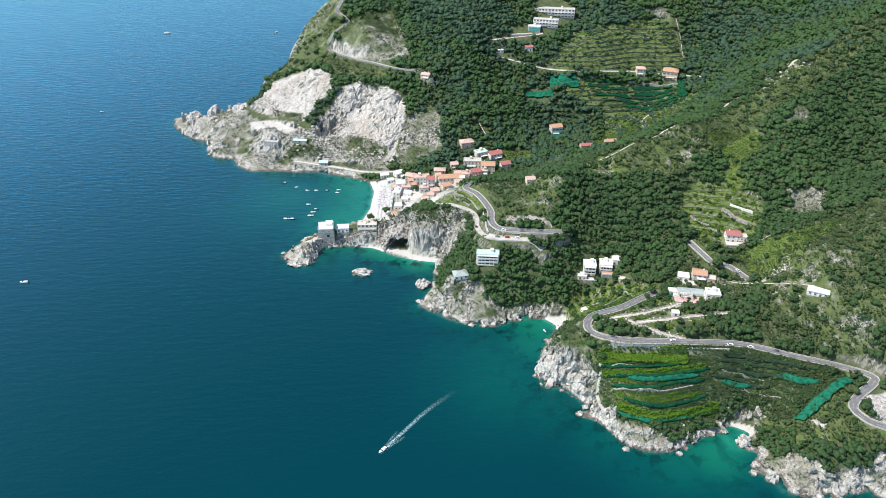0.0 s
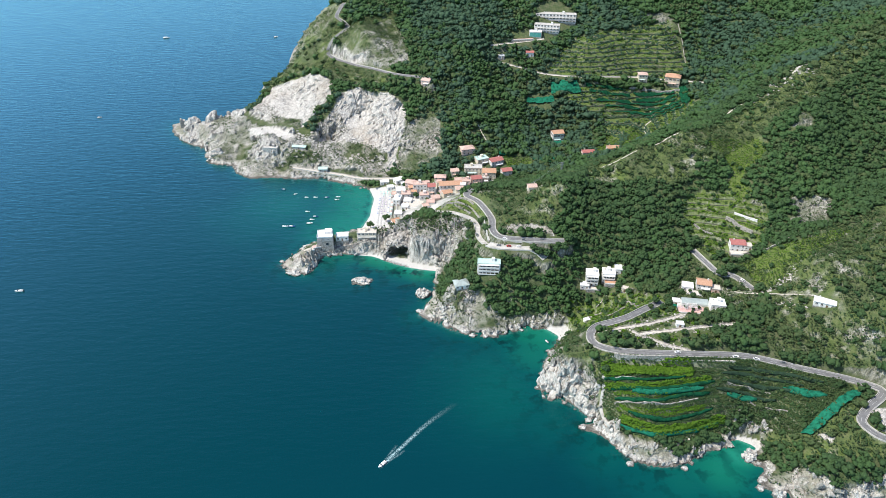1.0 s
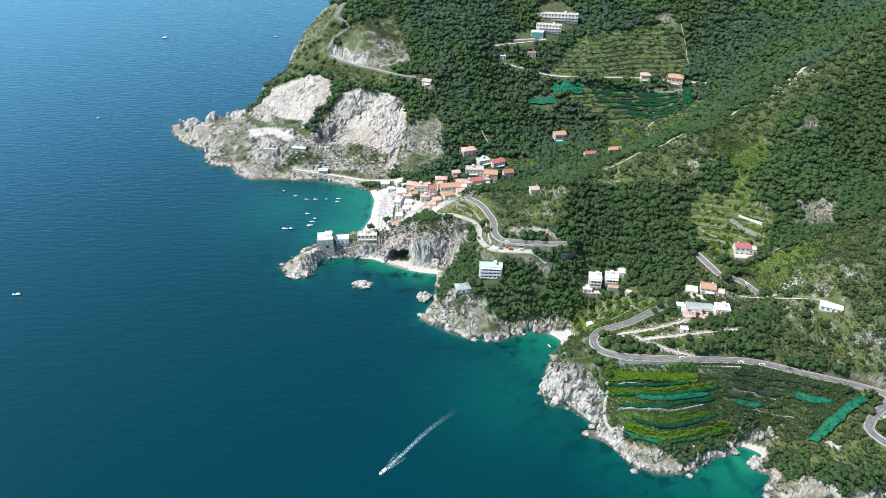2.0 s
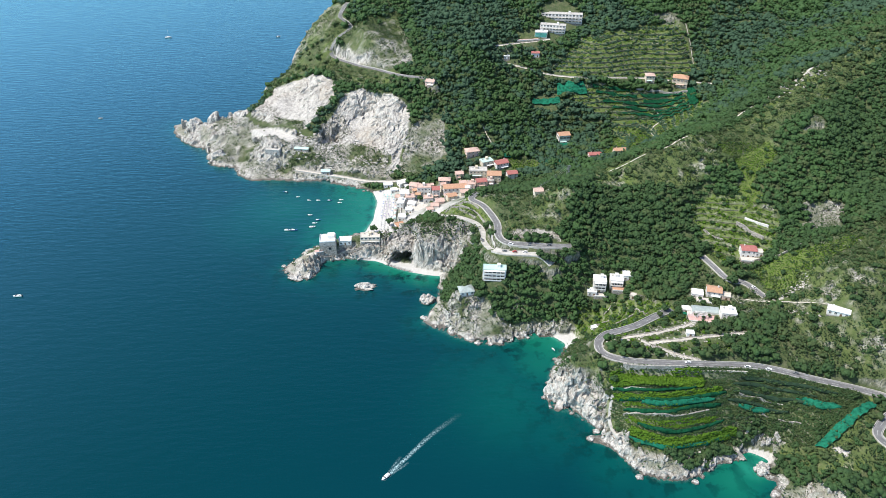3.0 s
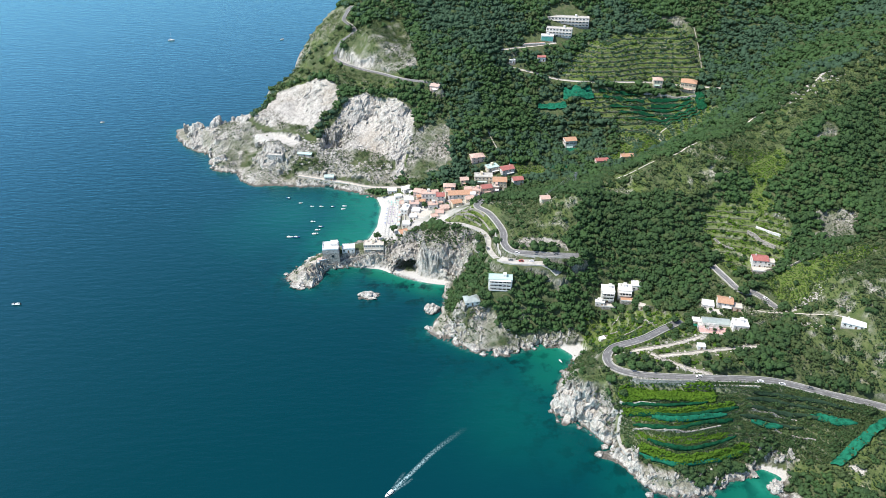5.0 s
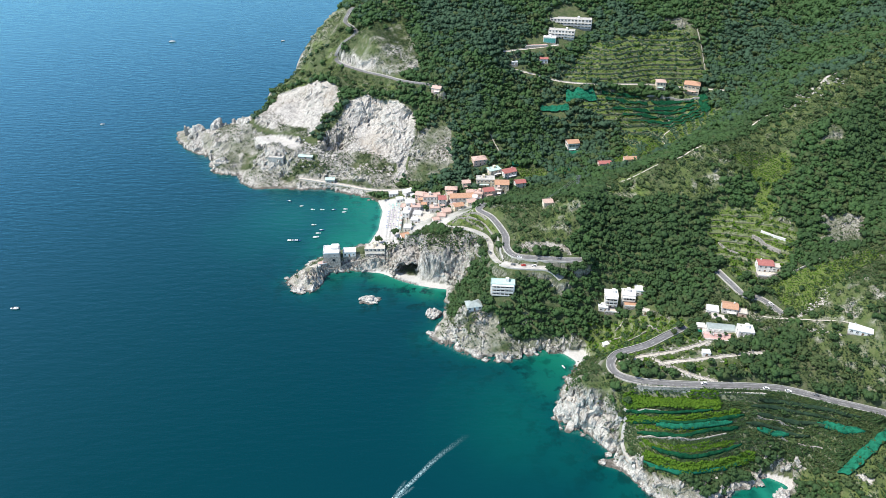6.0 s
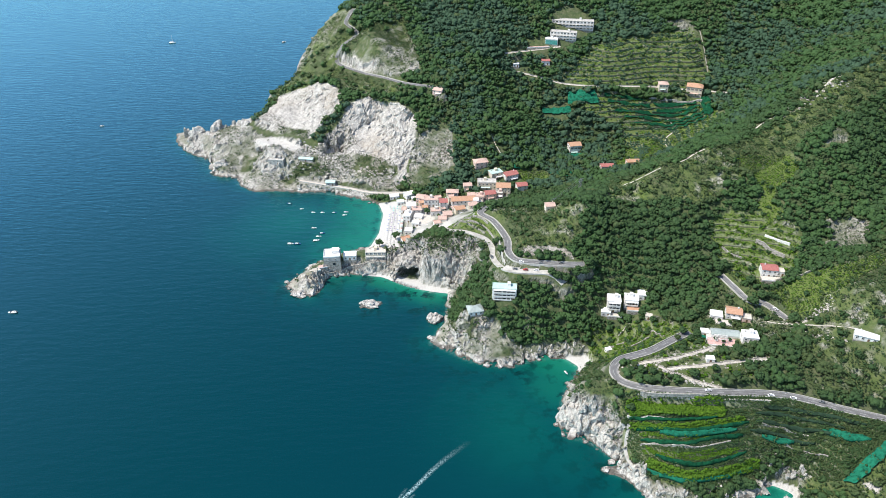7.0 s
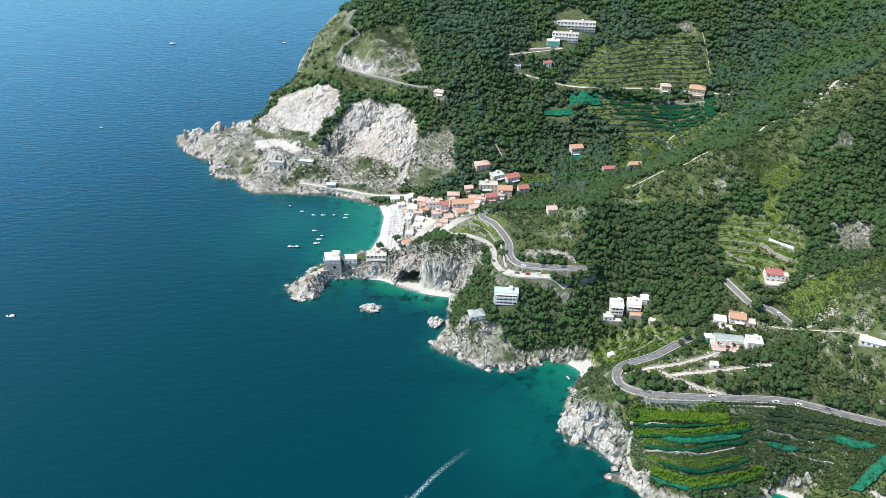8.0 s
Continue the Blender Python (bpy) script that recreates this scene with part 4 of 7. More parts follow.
def hip_roof(w, d, h, over):
    bm = bmesh.new()
    x, y = w / 2 + over, d / 2 + over
    r = max(0.2, x - y)
    low = [bm.verts.new((a, b, -0.25)) for a, b in ((-x, -y), (x, -y), (x, y), (-x, y))]
    e = [bm.verts.new((a, b, 0)) for a, b in ((-x, -y), (x, -y), (x, y), (-x, y))]
    t = [bm.verts.new((-r, 0, h)), bm.verts.new((r, 0, h))]
    for f in ((e[0], e[1], t[1], t[0]), (e[1], e[2], t[1]), (e[2], e[3], t[0], t[1]), (e[3], e[0], t[0]), (low[3], low[2], low[1], low[0])):
        bm.faces.new(f)
    for k in range(4):
        bm.faces.new((low[k], low[(k + 1) % 4], e[(k + 1) % 4], e[k]))
    return bm


def vault_roof(w, d, h, over):
    bm = bmesh.new()
    rows = []
    for k in range(9):
        a = math.pi * k / 8
        rows.append([bm.verts.new((sx * (w / 2 + over), -math.cos(a) * d / 2, math.sin(a) * h)) for sx in (-1, 1)])
    for p, q in zip(rows[:-1], rows[1:]):
        bm.faces.new((p[0], p[1], q[1], q[0]))
    bm.faces.new([r[0] for r in rows])
    bm.faces.new([r[1] for r in reversed(rows)])
    return bm


def flat_roof(w, d, rim=0.5):
    """A slab with a raised rim."""
    bm = bmesh.new()
    x, y = w / 2 + 0.12, d / 2 + 0.12
    box(bm, -x + 0.3, x - 0.3, -y + 0.3, y - 0.3, 0.004, 0.15)
    box(bm, -x, x, -y, -y + 0.3, 0.0, rim)
    box(bm, -x, x, y - 0.3, y, 0.0, rim)
    box(bm, -x, -x + 0.3, -y + 0.3, y - 0.3, 0.0, rim)
    box(bm, x - 0.3, x, -y + 0.3, y - 0.3, 0.0, rim)
    return bm


def railing(length, parent, m):
    bm = bmesh.new()
    box(bm, -length / 2, length / 2, -0.03, 0.03, 0.95, 1.02)
    n = max(2, int(length / 0.6))
    for k in range(n + 1):
        x = -length / 2 + length * k / n
        box(bm, x - 0.025, x + 0.025, -0.025, 0.025, 0, 0.95)
    ob = part("railing", bm, WHITE, parent)
    ob.matrix_basis = m
    return ob


def house(label, x, y, w, d, h, turn=0.0, wall=None, roof="flat", roof_mat=None, floors=2, bays=3, group="", balcony=False, z=None, chimney=False, shutters=False, name="house"):
    """A house on a footing that runs into the slope, its front towards -y."""
    wall, roof_mat = wall or WHITE, roof_mat or WHITE_ROOF
    rad = math.hypot(w, d) / 2
    c, q = math.cos(radians(turn)), math.sin(radians(turn))
    corners = [(x + a * w / 2 * c - b * d / 2 * q, y + a * w / 2 * q + b * d / 2 * c) for a in (-1, 1) for b in (-1, 1)]
    hs = [height(*p) for p in corners] + [height(x, y)]
    base = (min(hs) * 0.6 + height(x, y) * 0.4) if z is None else z
    CLEAR.append((x, y, rad + 1.5))
    t = thing(name, pose(x, y, base, 0, 0, turn), label, "house", group)
    foot = max(1.0, base - min(hs) + 1.5)
    part("wall", box(bmesh.new(), -w / 2, w / 2, -d / 2, d / 2, 0, h), wall, t)
    part("footing", box(bmesh.new(), -w / 2 - 0.1, w / 2 + 0.1, -d / 2 - 0.1, d / 2 + 0.1, -foot, 0.15), STONE, t)
    if roof == "gable":
        r = part("roof", gable_roof(w, d, d * 0.2, 0.4), roof_mat, t)
    elif roof == "hip":
        r = part("roof", hip_roof(w, d, d * 0.24, 0.5), roof_mat, t)
    elif roof == "vault":
        r = part("roof", vault_roof(w, d, d * 0.22, 0.05), roof_mat, t)
    else:
        r = part("roof", flat_roof(w, d), roof_mat, t)
    r.location.z = h
    if chimney:
        ch = part("chimney", box(bmesh.new(), -0.4, 0.4, -0.4, 0.4, 0, 1.5), wall, t)
        ch.location = (w * 0.25, d * 0.1, h + (d * 0.15 if roof != "flat" else 0.1))
    seed = abs(int(x * 7 + y * 13))
    if roof == "flat" and w > 5.5 and h > 4:
        hut = part("stair_head", box(bmesh.new(), -1.1, 1.1, -1.3, 1.3, 0, 2.1), wall, t)
        hut.location = ((seed % 5 - 2) * w * 0.09, d * 0.2, h + 0.155)
        if seed % 2:
            tank = bmesh.new()
            bmesh.ops.create_cone(tank, segments=12, radius1=0.5, radius2=0.5, depth=1.1, cap_ends=True, matrix=Matrix.Translation((0, 0, 0.55)))
            tk = part("water_tank", tank, CONCRETE, t)
            tk.location = (-w * 0.3, d * 0.25, h + 0.155)
    elif roof == "gable" and not chimney and seed % 3:
        ch = part("chimney", box(bmesh.new(), -0.3, 0.3, -0.3, 0.3, 0, 1.3), wall, t)
        ch.location = (w * (0.3 if seed % 2 else -0.28), d * 0.12, h + d * 0.16)
    if h > 4.5 and floors > 1 and not balcony and seed % 2:
        aw = part("awning", box(bmesh.new(), -w * 0.3, w * 0.3, -1.6, 0, -0.05, 0.05), (PALE_ROOF, TILE_PINK, WHITE_ROOF)[seed % 3], t)
        aw.matrix_basis = pose((seed % 3 - 1) * w * 0.12, -d / 2 - 0.02, 2.75, 14)
    storey = h / floors
    scale = min(1.15, storey / 2.9) * (1.3 if balcony else 1.0)
    for k in range(floors):
        zz = k * storey + 0.9 * scale
        for i in range(bays):
            px = -w / 2 + w * (i + 0.5) / bays
            if k == 0 and i == bays // 2:
                dr = part("door", box(bmesh.new(), -0.55, 0.55, -0.08, 0.02, 0, 2.1), WOOD, t)
                dr.location = (px, -d / 2, 0.1)
                continue
            add_window(t, pose(px, -d / 2, zz), scale, shutters, 1.35 if balcony else 1.0)
        side = max(1, int(d / 4))
        for i in range(side):
            py = -d / 2 + d * (i + 0.5) / side
            add_window(t, pose(-w / 2, py, zz, 0, 0, -90), scale, shutters)
            add_window(t, pose(w / 2, py, zz, 0, 0, 90), scale, shutters)
        if balcony and k > 0:
            b = part("balcony", box(bmesh.new(), -w / 2 + 0.3, w / 2 - 0.3, -1.5, 0, -0.2, 0), CONCRETE, t)
            b.location = (0, -d / 2 - 0.003, k * storey)
            railing(w - 0.8, b, pose(0, -1.42, 0))
    return t


def loggia(parent, w, d, z, h, n, mat):
    """An open arcade before a storey: shade-dark back sheet, pillars, slab and rail."""
    y = -d / 2
    # flat dark sheet: the shade of the loggia is put into its colour
    back = part("loggia", box(bmesh.new(), -w / 2, w / 2, y - 0.06, y - 0.01, z + 0.1, z + h), GLASS_DARK, parent, "flat dark panel that stands in for deep loggia shade")
    part("slab", box(bmesh.new(), -w / 2 - 0.2, w / 2 + 0.2, y - 1.7, y - 0.065, z + h, z + h + 0.22), mat, back)
    part("floor_slab", box(bmesh.new(), -w / 2 - 0.2, w / 2 + 0.2, y - 1.7, y - 0.065, z - 0.12, z + 0.08), CONCRETE, back)
    for k in range(n + 1):
        x = -w / 2 + w * k / n
        part("pillar", box(bmesh.new(), x - 0.17, x + 0.17, y - 1.65, y - 1.3, z + 0.08, z + h), mat, back)
    part("parapet", box(bmesh.new(), -w / 2, w / 2, y - 1.7, y - 1.58, z + 0.08, z + 0.85), mat, back)


def pergola(label, x, y, z, w, d, turn, mat):
    """Posts, beams and slats over a terrace."""
    t = thing("pergola", pose(x, y, z, 0, 0, turn), label, "pergola")
    for px in np.linspace(-w / 2, w / 2, max(2, int(w / 3) + 1)):
        for py in (-d / 2, d / 2):
            part("post", box(bmesh.new(), px - 0.09, px + 0.09, py - 0.09, py + 0.09, 0, 2.4), mat, t)
    for py in (-d / 2, d / 2):
        part("beam", box(bmesh.new(), -w / 2 - 0.2, w / 2 + 0.2, py - 0.1, py + 0.1, 2.4, 2.6), mat, t)
    for px in np.linspace(-w / 2, w / 2, int(w / 0.7) + 1):
        part("slat", box(bmesh.new(), px - 0.06, px + 0.06, -d / 2 - 0.3, d / 2 + 0.3, 2.6, 2.72), mat, t)
    return t


def terrace(label, x, y, w, d, turn, mat, lift=0.4, name="terrace"):
    """A paved platform held by a stone wall."""
    base = height(x, y) + lift
    CLEAR.append((x, y, math.hypot(w, d) / 2))
    t = thing(name, pose(x, y, base, 0, 0, turn), label, "terrace")
    part("paving", box(bmesh.new(), -w / 2, w / 2, -d / 2, d / 2, -0.15, 0), mat, t)
    part("retaining_wall", box(bmesh.new(), -w / 2 - 0.15, w / 2 + 0.15, -d / 2 - 0.3, d / 2 + 0.15, -4.5, -0.155), STONE, t)
    part("parapet", box(bmesh.new(), -w / 2 - 0.15, w / 2 + 0.15, -d / 2 - 0.3, -d / 2 - 0.02, -0.15, 0.7), WHITE, t)
    return t


# ------------------------------------------------------------------ roads
def ribbon(name, line, left, right, lift, mat, thick=0.0):
    """A strip along a line, between two offsets to its side."""
    p = line[:, :2]
    d = np.gradient(p, axis=0)
    n = np.stack([-d[:, 1], d[:, 0]], 1) / np.linalg.norm(d, axis=1)[:, None]
    a, b = p + n * np.reshape(left, (-1, 1)), p + n * np.reshape(right, (-1, 1))
    z = line[:, 2] + lift
    if thick:
        rows = [np.c_[a, z - 1.2], np.c_[a, z + thick], np.c_[b, z + thick], np.c_[b, z - 1.2]]
    else:
        rows = [np.c_[a, z], np.c_[(a + b) / 2, z + 0.03], np.c_[b, z]]
    co = np.stack(rows, 1).reshape(-1, 3)
    m, k = len(line), len(rows)
    idx = np.arange(m * k).reshape(m, k)
    f = [np.stack([idx[:-1, i], idx[:-1, i + 1], idx[1:, i + 1], idx[1:, i]], -1) for i in range(k - 1)]
    return fast_mesh(name, co, np.concatenate(f), mat, smooth=False)


def build_road(line, half, label, walls, mat=None, lines=True):
    road = tagged(ribbon("road", line, half, -half, 0.0, mat or ASPHALT), label, "road", kind="structure")
    if lines:
        for o in (half - 0.35, -half + 0.35):
            e = ribbon("edge_line", line, o + 0.06, o - 0.06, 0.045, PAINT_LINE)
            e.parent = road
        for k in range(2, len(line) - 4, 4):
            c = ribbon("centre_dash", line[k:k + 3], 0.06, -0.06, 0.06, PAINT_LINE)
            c.parent = road
    for side in walls:
        w = ribbon("road_wall", line, side * (half + 0.05), side * (half + 0.35), 0.0, CONCRETE, 0.6)
        tagged(w, "low pale parapet wall along the coast road", "wall", kind="structure")


FINE = [smooth_line(r, 2) for r in (ROAD_LOW, ROAD_UP, ROAD_MID, ROAD_TOP, LANE, ROAD_FAR, TRACK_A, TRACK_B, TRACK_C, HOTEL_DRIVE, QUAY_ROAD, APRON)]
build_road(FINE[0], 2.15, "winding grey asphalt coast road with white edge lines", (1, -1))
build_road(FINE[1], 2.1, "grey asphalt road between gardens", (1, -1))
build_road(FINE[2], 2.3, "grey asphalt road curving above the village", (1, -1))
build_road(FINE[3], 2.1, "pale coast road cut into the far slope", (1,))
build_road(FINE[4], 1.9, "narrow pale lane down to the beach", (1,), PALE_LANE, False)
build_road(FINE[5], 1.2, "pale lane across the far terraces", (1,), TRACK_SOIL, False)
for line in FINE[6:9]:
    line[:, :2] += 0.5 * np.stack([fuzz(line[:, 0], line[:, 1], 0 * line[:, 0] + q_, 0.25, 3) for q_ in (0, 9)], 1)
    wander = 0.5 * fuzz(line[:, 0], line[:, 1], 0 * line[:, 0] + 4, 0.35, 3)
    tagged(ribbon("road", line, 0.9 + wander, -0.8 + 0.8 * wander[::-1], 0.0, TRACK_SOIL), "stony pale farm track with ragged edges", "road", kind="structure")
    tagged(ribbon("track_wall", line, 0.95 + wander, 1.3 + wander, 0.0, STONE, 0.4), "low dry-stone wall along the farm track", "wall", kind="structure")
build_road(FINE[9], 1.5, "pale drive to the hillside hotel", (1,), TRACK_SOIL, False)
build_road(FINE[11], 2.7, "pale concrete apron below the bend", (-1, 1), CONCRETE, False)
build_road(FINE[10], 1.5, "pale quay road along the foot of the quarry", (1, -1), PAVING, False)


def draped(pts, step=2.0):
    """A line laid on the ground."""
    p = smooth_line([(x, y, 0) for x, y in pts], step)
    p[:, 2] = at_grid(Z, p[:, 0], p[:, 1]) + 0.3
    return p


for pts in ([(122, 478), (134, 478), (146, 477)], [(160, 482), (174, 490), (180, 492)], [(222, 520), (234, 530), (242, 533)], [(276, 544), (288, 549), (298, 557)], [(188, 361), (203, 352), (219, 343), (226, 336)], [(203, 677), (209, 669), (211, 652), (199, 635), (196, 619)], [(32, 616), (37, 606), (44, 594)]):
    CLEAR.extend((px_, py_, 2.6) for px_, py_, _ in draped(pts, 3.0))
    tagged(ribbon("footpath", draped(pts), 0.5, -0.5, 0.1, TRACK_SOIL), "pale trodden footpath through scrub", "path", kind="structure")


cliff_path = draped([(91, 287), (89.5, 281), (90.5, 275), (93, 268)], 1.5)
CLEAR.extend((px_, py_, 2.2) for px_, py_, _ in cliff_path)
tagged(ribbon("footpath", cliff_path, 0.8, -0.8, 0.7, PALE_LANE, 0.15), "white stepped path down the cliff edge", "path", kind="structure")


def stone_wall(label, pts, high, thick=0.6, mat=None):
    """A terrace or retaining wall that follows the ground."""
    p = draped(pts, 1.5)
    w = ribbon("retaining_wall", p, thick / 2, -thick / 2, -0.3, mat or STONE, high)
    return tagged(w, label, "wall", kind="structure")


def contour_walls(key, s, label, mat, tall, gap=2.0, least=6):
    """Terrace walls along the level lines of a field, one for each unbroken run."""
    p = np.array(FIELDS[key], float)
    xs = np.arange(p[:, 0].min(), p[:, 0].max(), gap)
    ys = np.arange(p[:, 1].min(), p[:, 1].max(), 0.6)
    gx, gy = np.meshgrid(xs, ys, indexing="ij")
    z, ok = at_grid(Z_SMOOTH, gx, gy) / s, inside(gx, gy, p) & (at_grid(np.minimum(road_d, 50), gx, gy) > 5)
    for k in range(int(z[ok].min()), int(z[ok].max()) + 1):
        run = []
        for i in list(range(len(xs))) + [None]:
            j = None
            if i is not None:
                hits = np.nonzero(ok[i, 1:] & (z[i, :-1] < k + 0.86) & (z[i, 1:] >= k + 0.86))[0]
                j = hits[0] if len(hits) else None
            if j is not None and (not run or abs(ys[j] - run[-1][1]) < 5):
                run.append((xs[i], ys[j], s * (k + 0.10)))
                continue
            if len(run) >= least:
                w = ribbon("terrace_wall", smooth_line(run, 2.0), 0.25, -0.25, 0.0, mat, tall)
                tagged(w, label, "wall", kind="structure")
            run = [] if j is None else [(xs[i], ys[j], s * (k + 0.10))]


contour_walls("far_terrace", 3.4, "long mossy dry-stone wall of a far terrace", MOSSY, 1.9, 3.0)
contour_walls("far_garden", 3.4, "mossy dry-stone wall of a far garden", MOSSY, 1.9, 3.0)
contour_walls("mid_field", 2.6, "old stone wall of a grassy terrace", MOSSY, 1.0)
contour_walls("lane_garden", 2.6, "rough stone wall of a garden below the road", STONE, 1.9, 1.5, 5)
stone_wall("pale retaining wall between lane and road", [(32.5, 410), (31, 418), (30.5, 428), (30, 438)], 2.0, 0.6, CONCRETE)
for pts in ([(103.4, 370), (107, 373.5), (111.5, 377.4)], [(119.9, 367.8), (123, 360), (125.5, 352)], [(106, 350.5), (112, 354), (118, 356)], [(96, 362), (101, 361), (108, 362.5)]):
    stone_wall("pale stone wall in the hillside gardens", pts, 1.2)
stone_wall("tall pale retaining wall of a terrace", [(201, 424), (207, 418), (215, 409)], 3.2)
stone_wall("pale retaining wall of a terrace", [(208, 428), (214, 423), (221, 418)], 1.6, 0.6, WHITE)
stone_wall("long old stone wall below the terraces", [(200, 392), (216, 391), (228, 393), (236, 397)], 1.8)
stone_wall("stone wall on the terraced slope", [(178, 421), (184, 416), (190, 412)], 1.5)
stone_wall("tall rough retaining wall under the coast road", [(97, 296.6), (104, 295.2), (116, 294.6), (130, 294.4)], 3.0)
road_prop = smooth_line([(95, 297.4, 28.6), (104, 295.4, 28.6), (116, 294.8, 28.6), (136, 294.0, 28.4), (152, 294.6, 27.8), (166, 294.8, 27)], 1.5)
tagged(ribbon("retaining_wall", road_prop, 0.35, -0.35, 0.0, PAVING, 4.9), "tall beige retaining wall under the coast road", "wall", kind="structure")
stone_wall("grey arcaded retaining wall of the vineyard", [(90, 289.5), (98, 287.2), (108, 285.6)], 1.7, 0.6, CONCRETE)
stone_wall("old grey wall between the vineyard terraces", [(96, 278.4), (108, 274.2), (122, 273.2), (142, 278)], 1.3)
stone_wall("broken stone wall among the lemon terraces", [(160, 286), (172, 285), (184, 282)], 1.0)
stone_wall("low stone wall among the lemon terraces", [(172, 279), (182, 275.5), (190, 271)], 1.1)
stone_wall("pale stone steps wall beside the big net", [(200, 262), (210, 267), (222, 272)], 0.8)
stone_wall("pale stone edge of the beach promenade", [(-43, 556), (-41, 535), (-40, 510), (-41, 484)], 1.0, 0.8, CONCRETE)

CLEAR.extend((258.5, y_, 3.2) for y_ in range(708, 772, 4))
stone_wall("pale wall running down beside the far terraces", [(258, 770), (259, 748), (258, 730), (257, 712)], 0.7, 0.6)
stone_wall("pale retaining wall below the far houses", [(193, 690), (215, 688.5), (244, 685)], 2.2, 0.8, CONCRETE)
for k, pts in enumerate(([(-2, 472), (8, 468), (18, 461), (25, 449), (28, 440)], [(2, 478), (10, 474), (18, 468), (23, 460)], [(14, 437), (19, 428), (22, 418)])):
    stone_wall("rough stone terrace wall between lane and road", pts, 1.5)
# ------------------------------------------------------------------ houses on the near slopes
villa = house("white three-storey villa with pale green flat roof among trees", 31, 389, 15.5, 6.0, 8.2, -4, WHITE, "flat", PALE_ROOF, 3, 4)
for level_ in (0.3, 3.0, 5.7):
    loggia(villa, 13.6, 6.0, level_, 2.1, 5, WHITE)
house("small white cottage with pale hipped roof on the cliff", 12, 382, 9.5, 7.0, 3.2, 12, WHITE, "hip", GREY_ROOF, 1, 3)
villa = house("tall white villa with flat roof and loggias", 103, 391, 8.5, 8, 8.4, -6, WHITE, "flat", WHITE_ROOF, 3, 3)
loggia(villa, 7.4, 8, 5.7, 2.3, 3, WHITE)
loggia(villa, 7.4, 8, 2.9, 2.3, 3, WHITE)
pergola("white roof pergola of the tall villa", 102.4, 389.8, villa.matrix_world.translation.z + 8.56, 5, 4, -6, WHITE)
villa_low = house("white villa with flat roof and loggia beside its taller neighbour", 114.5, 392, 8.5, 7.5, 6.8, -6, WHITE, "flat", WHITE_ROOF, 2, 3)
loggia(villa_low, 7.6, 7.5, 3.5, 2.5, 4, WHITE)
pergola("white slatted pergola on the villa roof", 114, 391, villa_low.matrix_world.translation.z + 6.96, 5, 4, -6, WHITE)
house("low white wing with flat roof below the villas", 97.5, 386.5, 6, 5, 3.2, -6, WHITE, "flat", WHITE_ROOF, 1, 2)
house("white side wing with pergola roof", 122, 394, 6, 6, 4.0, -6, WHITE, "flat", WHITE_ROOF, 1, 2)
terrace("dark stone terrace below the tall villa", 103, 384.6, 9, 4, -6, PAVING, 1.2)
terrace("orange paved terrace below the white villa", 115, 385.2, 8, 4.5, -6, TILE, 2.6)
house("white house with orange tiled roof beside the road", 171, 368, 9, 7, 4.8, -14, WHITE, "gable", TILE, 2, 3, chimney=True)
house("low white annexe with flat roof", 160, 366.5, 7, 6, 3.4, -14, WHITE, "flat", WHITE_ROOF, 1, 2)
terrace("white paved terrace in front of the house", 163, 360.5, 10, 5, -14, PAVING, 0.8)
house("long low house with pale green sheet roof", 157.5, 345, 16, 6.5, 3.6, -8, WHITE, "vault", GREY_ROOF, 1, 5)
house("white block with flat roof and ribbon window", 168.5, 338, 8.5, 7, 5.6, -8, WHITE, "flat", WHITE_ROOF, 2, 3)
terrace("pink paved terrace with planters below the long house", 154.5, 337.4, 18, 7, -8, PINK_PAVING, 0.9)
pergola("white pergola over the pink terrace", 153, 338.9, height(154.5, 337.4) + 0.9, 7, 4, -8, WHITE)
pergola("round-ended white pergola beside the long house", 148.6, 341.0, height(150.5, 343) + 0.9, 5, 6, 70, WHITE)
terrace("white paved yard with steps beside the annexe", 150.5, 346, 5, 9, -8, PAVING, 0.6)
house("small white outbuilding beside the long house", 147.5, 349.5, 4.5, 4, 2.8, -8, WHITE, "flat", WHITE_ROOF, 1, 1)
house("low white wing of the farmhouse", 208.5, 398, 5, 5, 3.2, -8, WHITE, "flat", PAVING, 1, 2)
house("white garage under the orange-roofed house", 178, 364.5, 5, 5, 2.9, -14, PINK, "flat", PAVING, 1, 1)
house("white farmhouse with red tiled roof on a terrace", 202, 400, 9.5, 7, 5.8, -8, WHITE, "gable", TILE_RED, 2, 3)
terrace("pale stone yard in front of the farmhouse", 202, 393.5, 12, 5, -8, PAVING, 1.0)
house("long white house with low white roof in scrub", 229, 331, 11.5, 5.5, 3.4, -24, WHITE, "gable", WHITE_ROOF, 1, 4)
# transformer cabin, built with the house kit; the power lines end here
house("small tan transformer cabin with pitched roof", 66, 457, 6.5, 5.5, 4.6, 8, CREAM, "gable", TILE_PINK, 1, 2)
house("small pale stone shed in the hillside garden", 122.8, 377, 4.2, 3.4, 2.6, -20, CREAM, "flat", PAVING, 1, 1, name="shed")
house("small white shelter above the cove beach", 95, 358, 3.6, 2.8, 2.2, 20, WHITE, "flat", WHITE_ROOF, 1, 1, name="shelter")
house("small white shed beside the farm track", 139, 317, 4.2, 3.2, 2.4, -5, WHITE, "flat", WHITE_ROOF, 1, 1, name="shed")

# ------------------------------------------------------------------ far hillside
house("long white terraced hotel with rows of balconies", 124, 777, 44, 9, 9.0, -8, WHITE, "flat", CONCRETE, 3, 12, balcony=True, name="hotel")
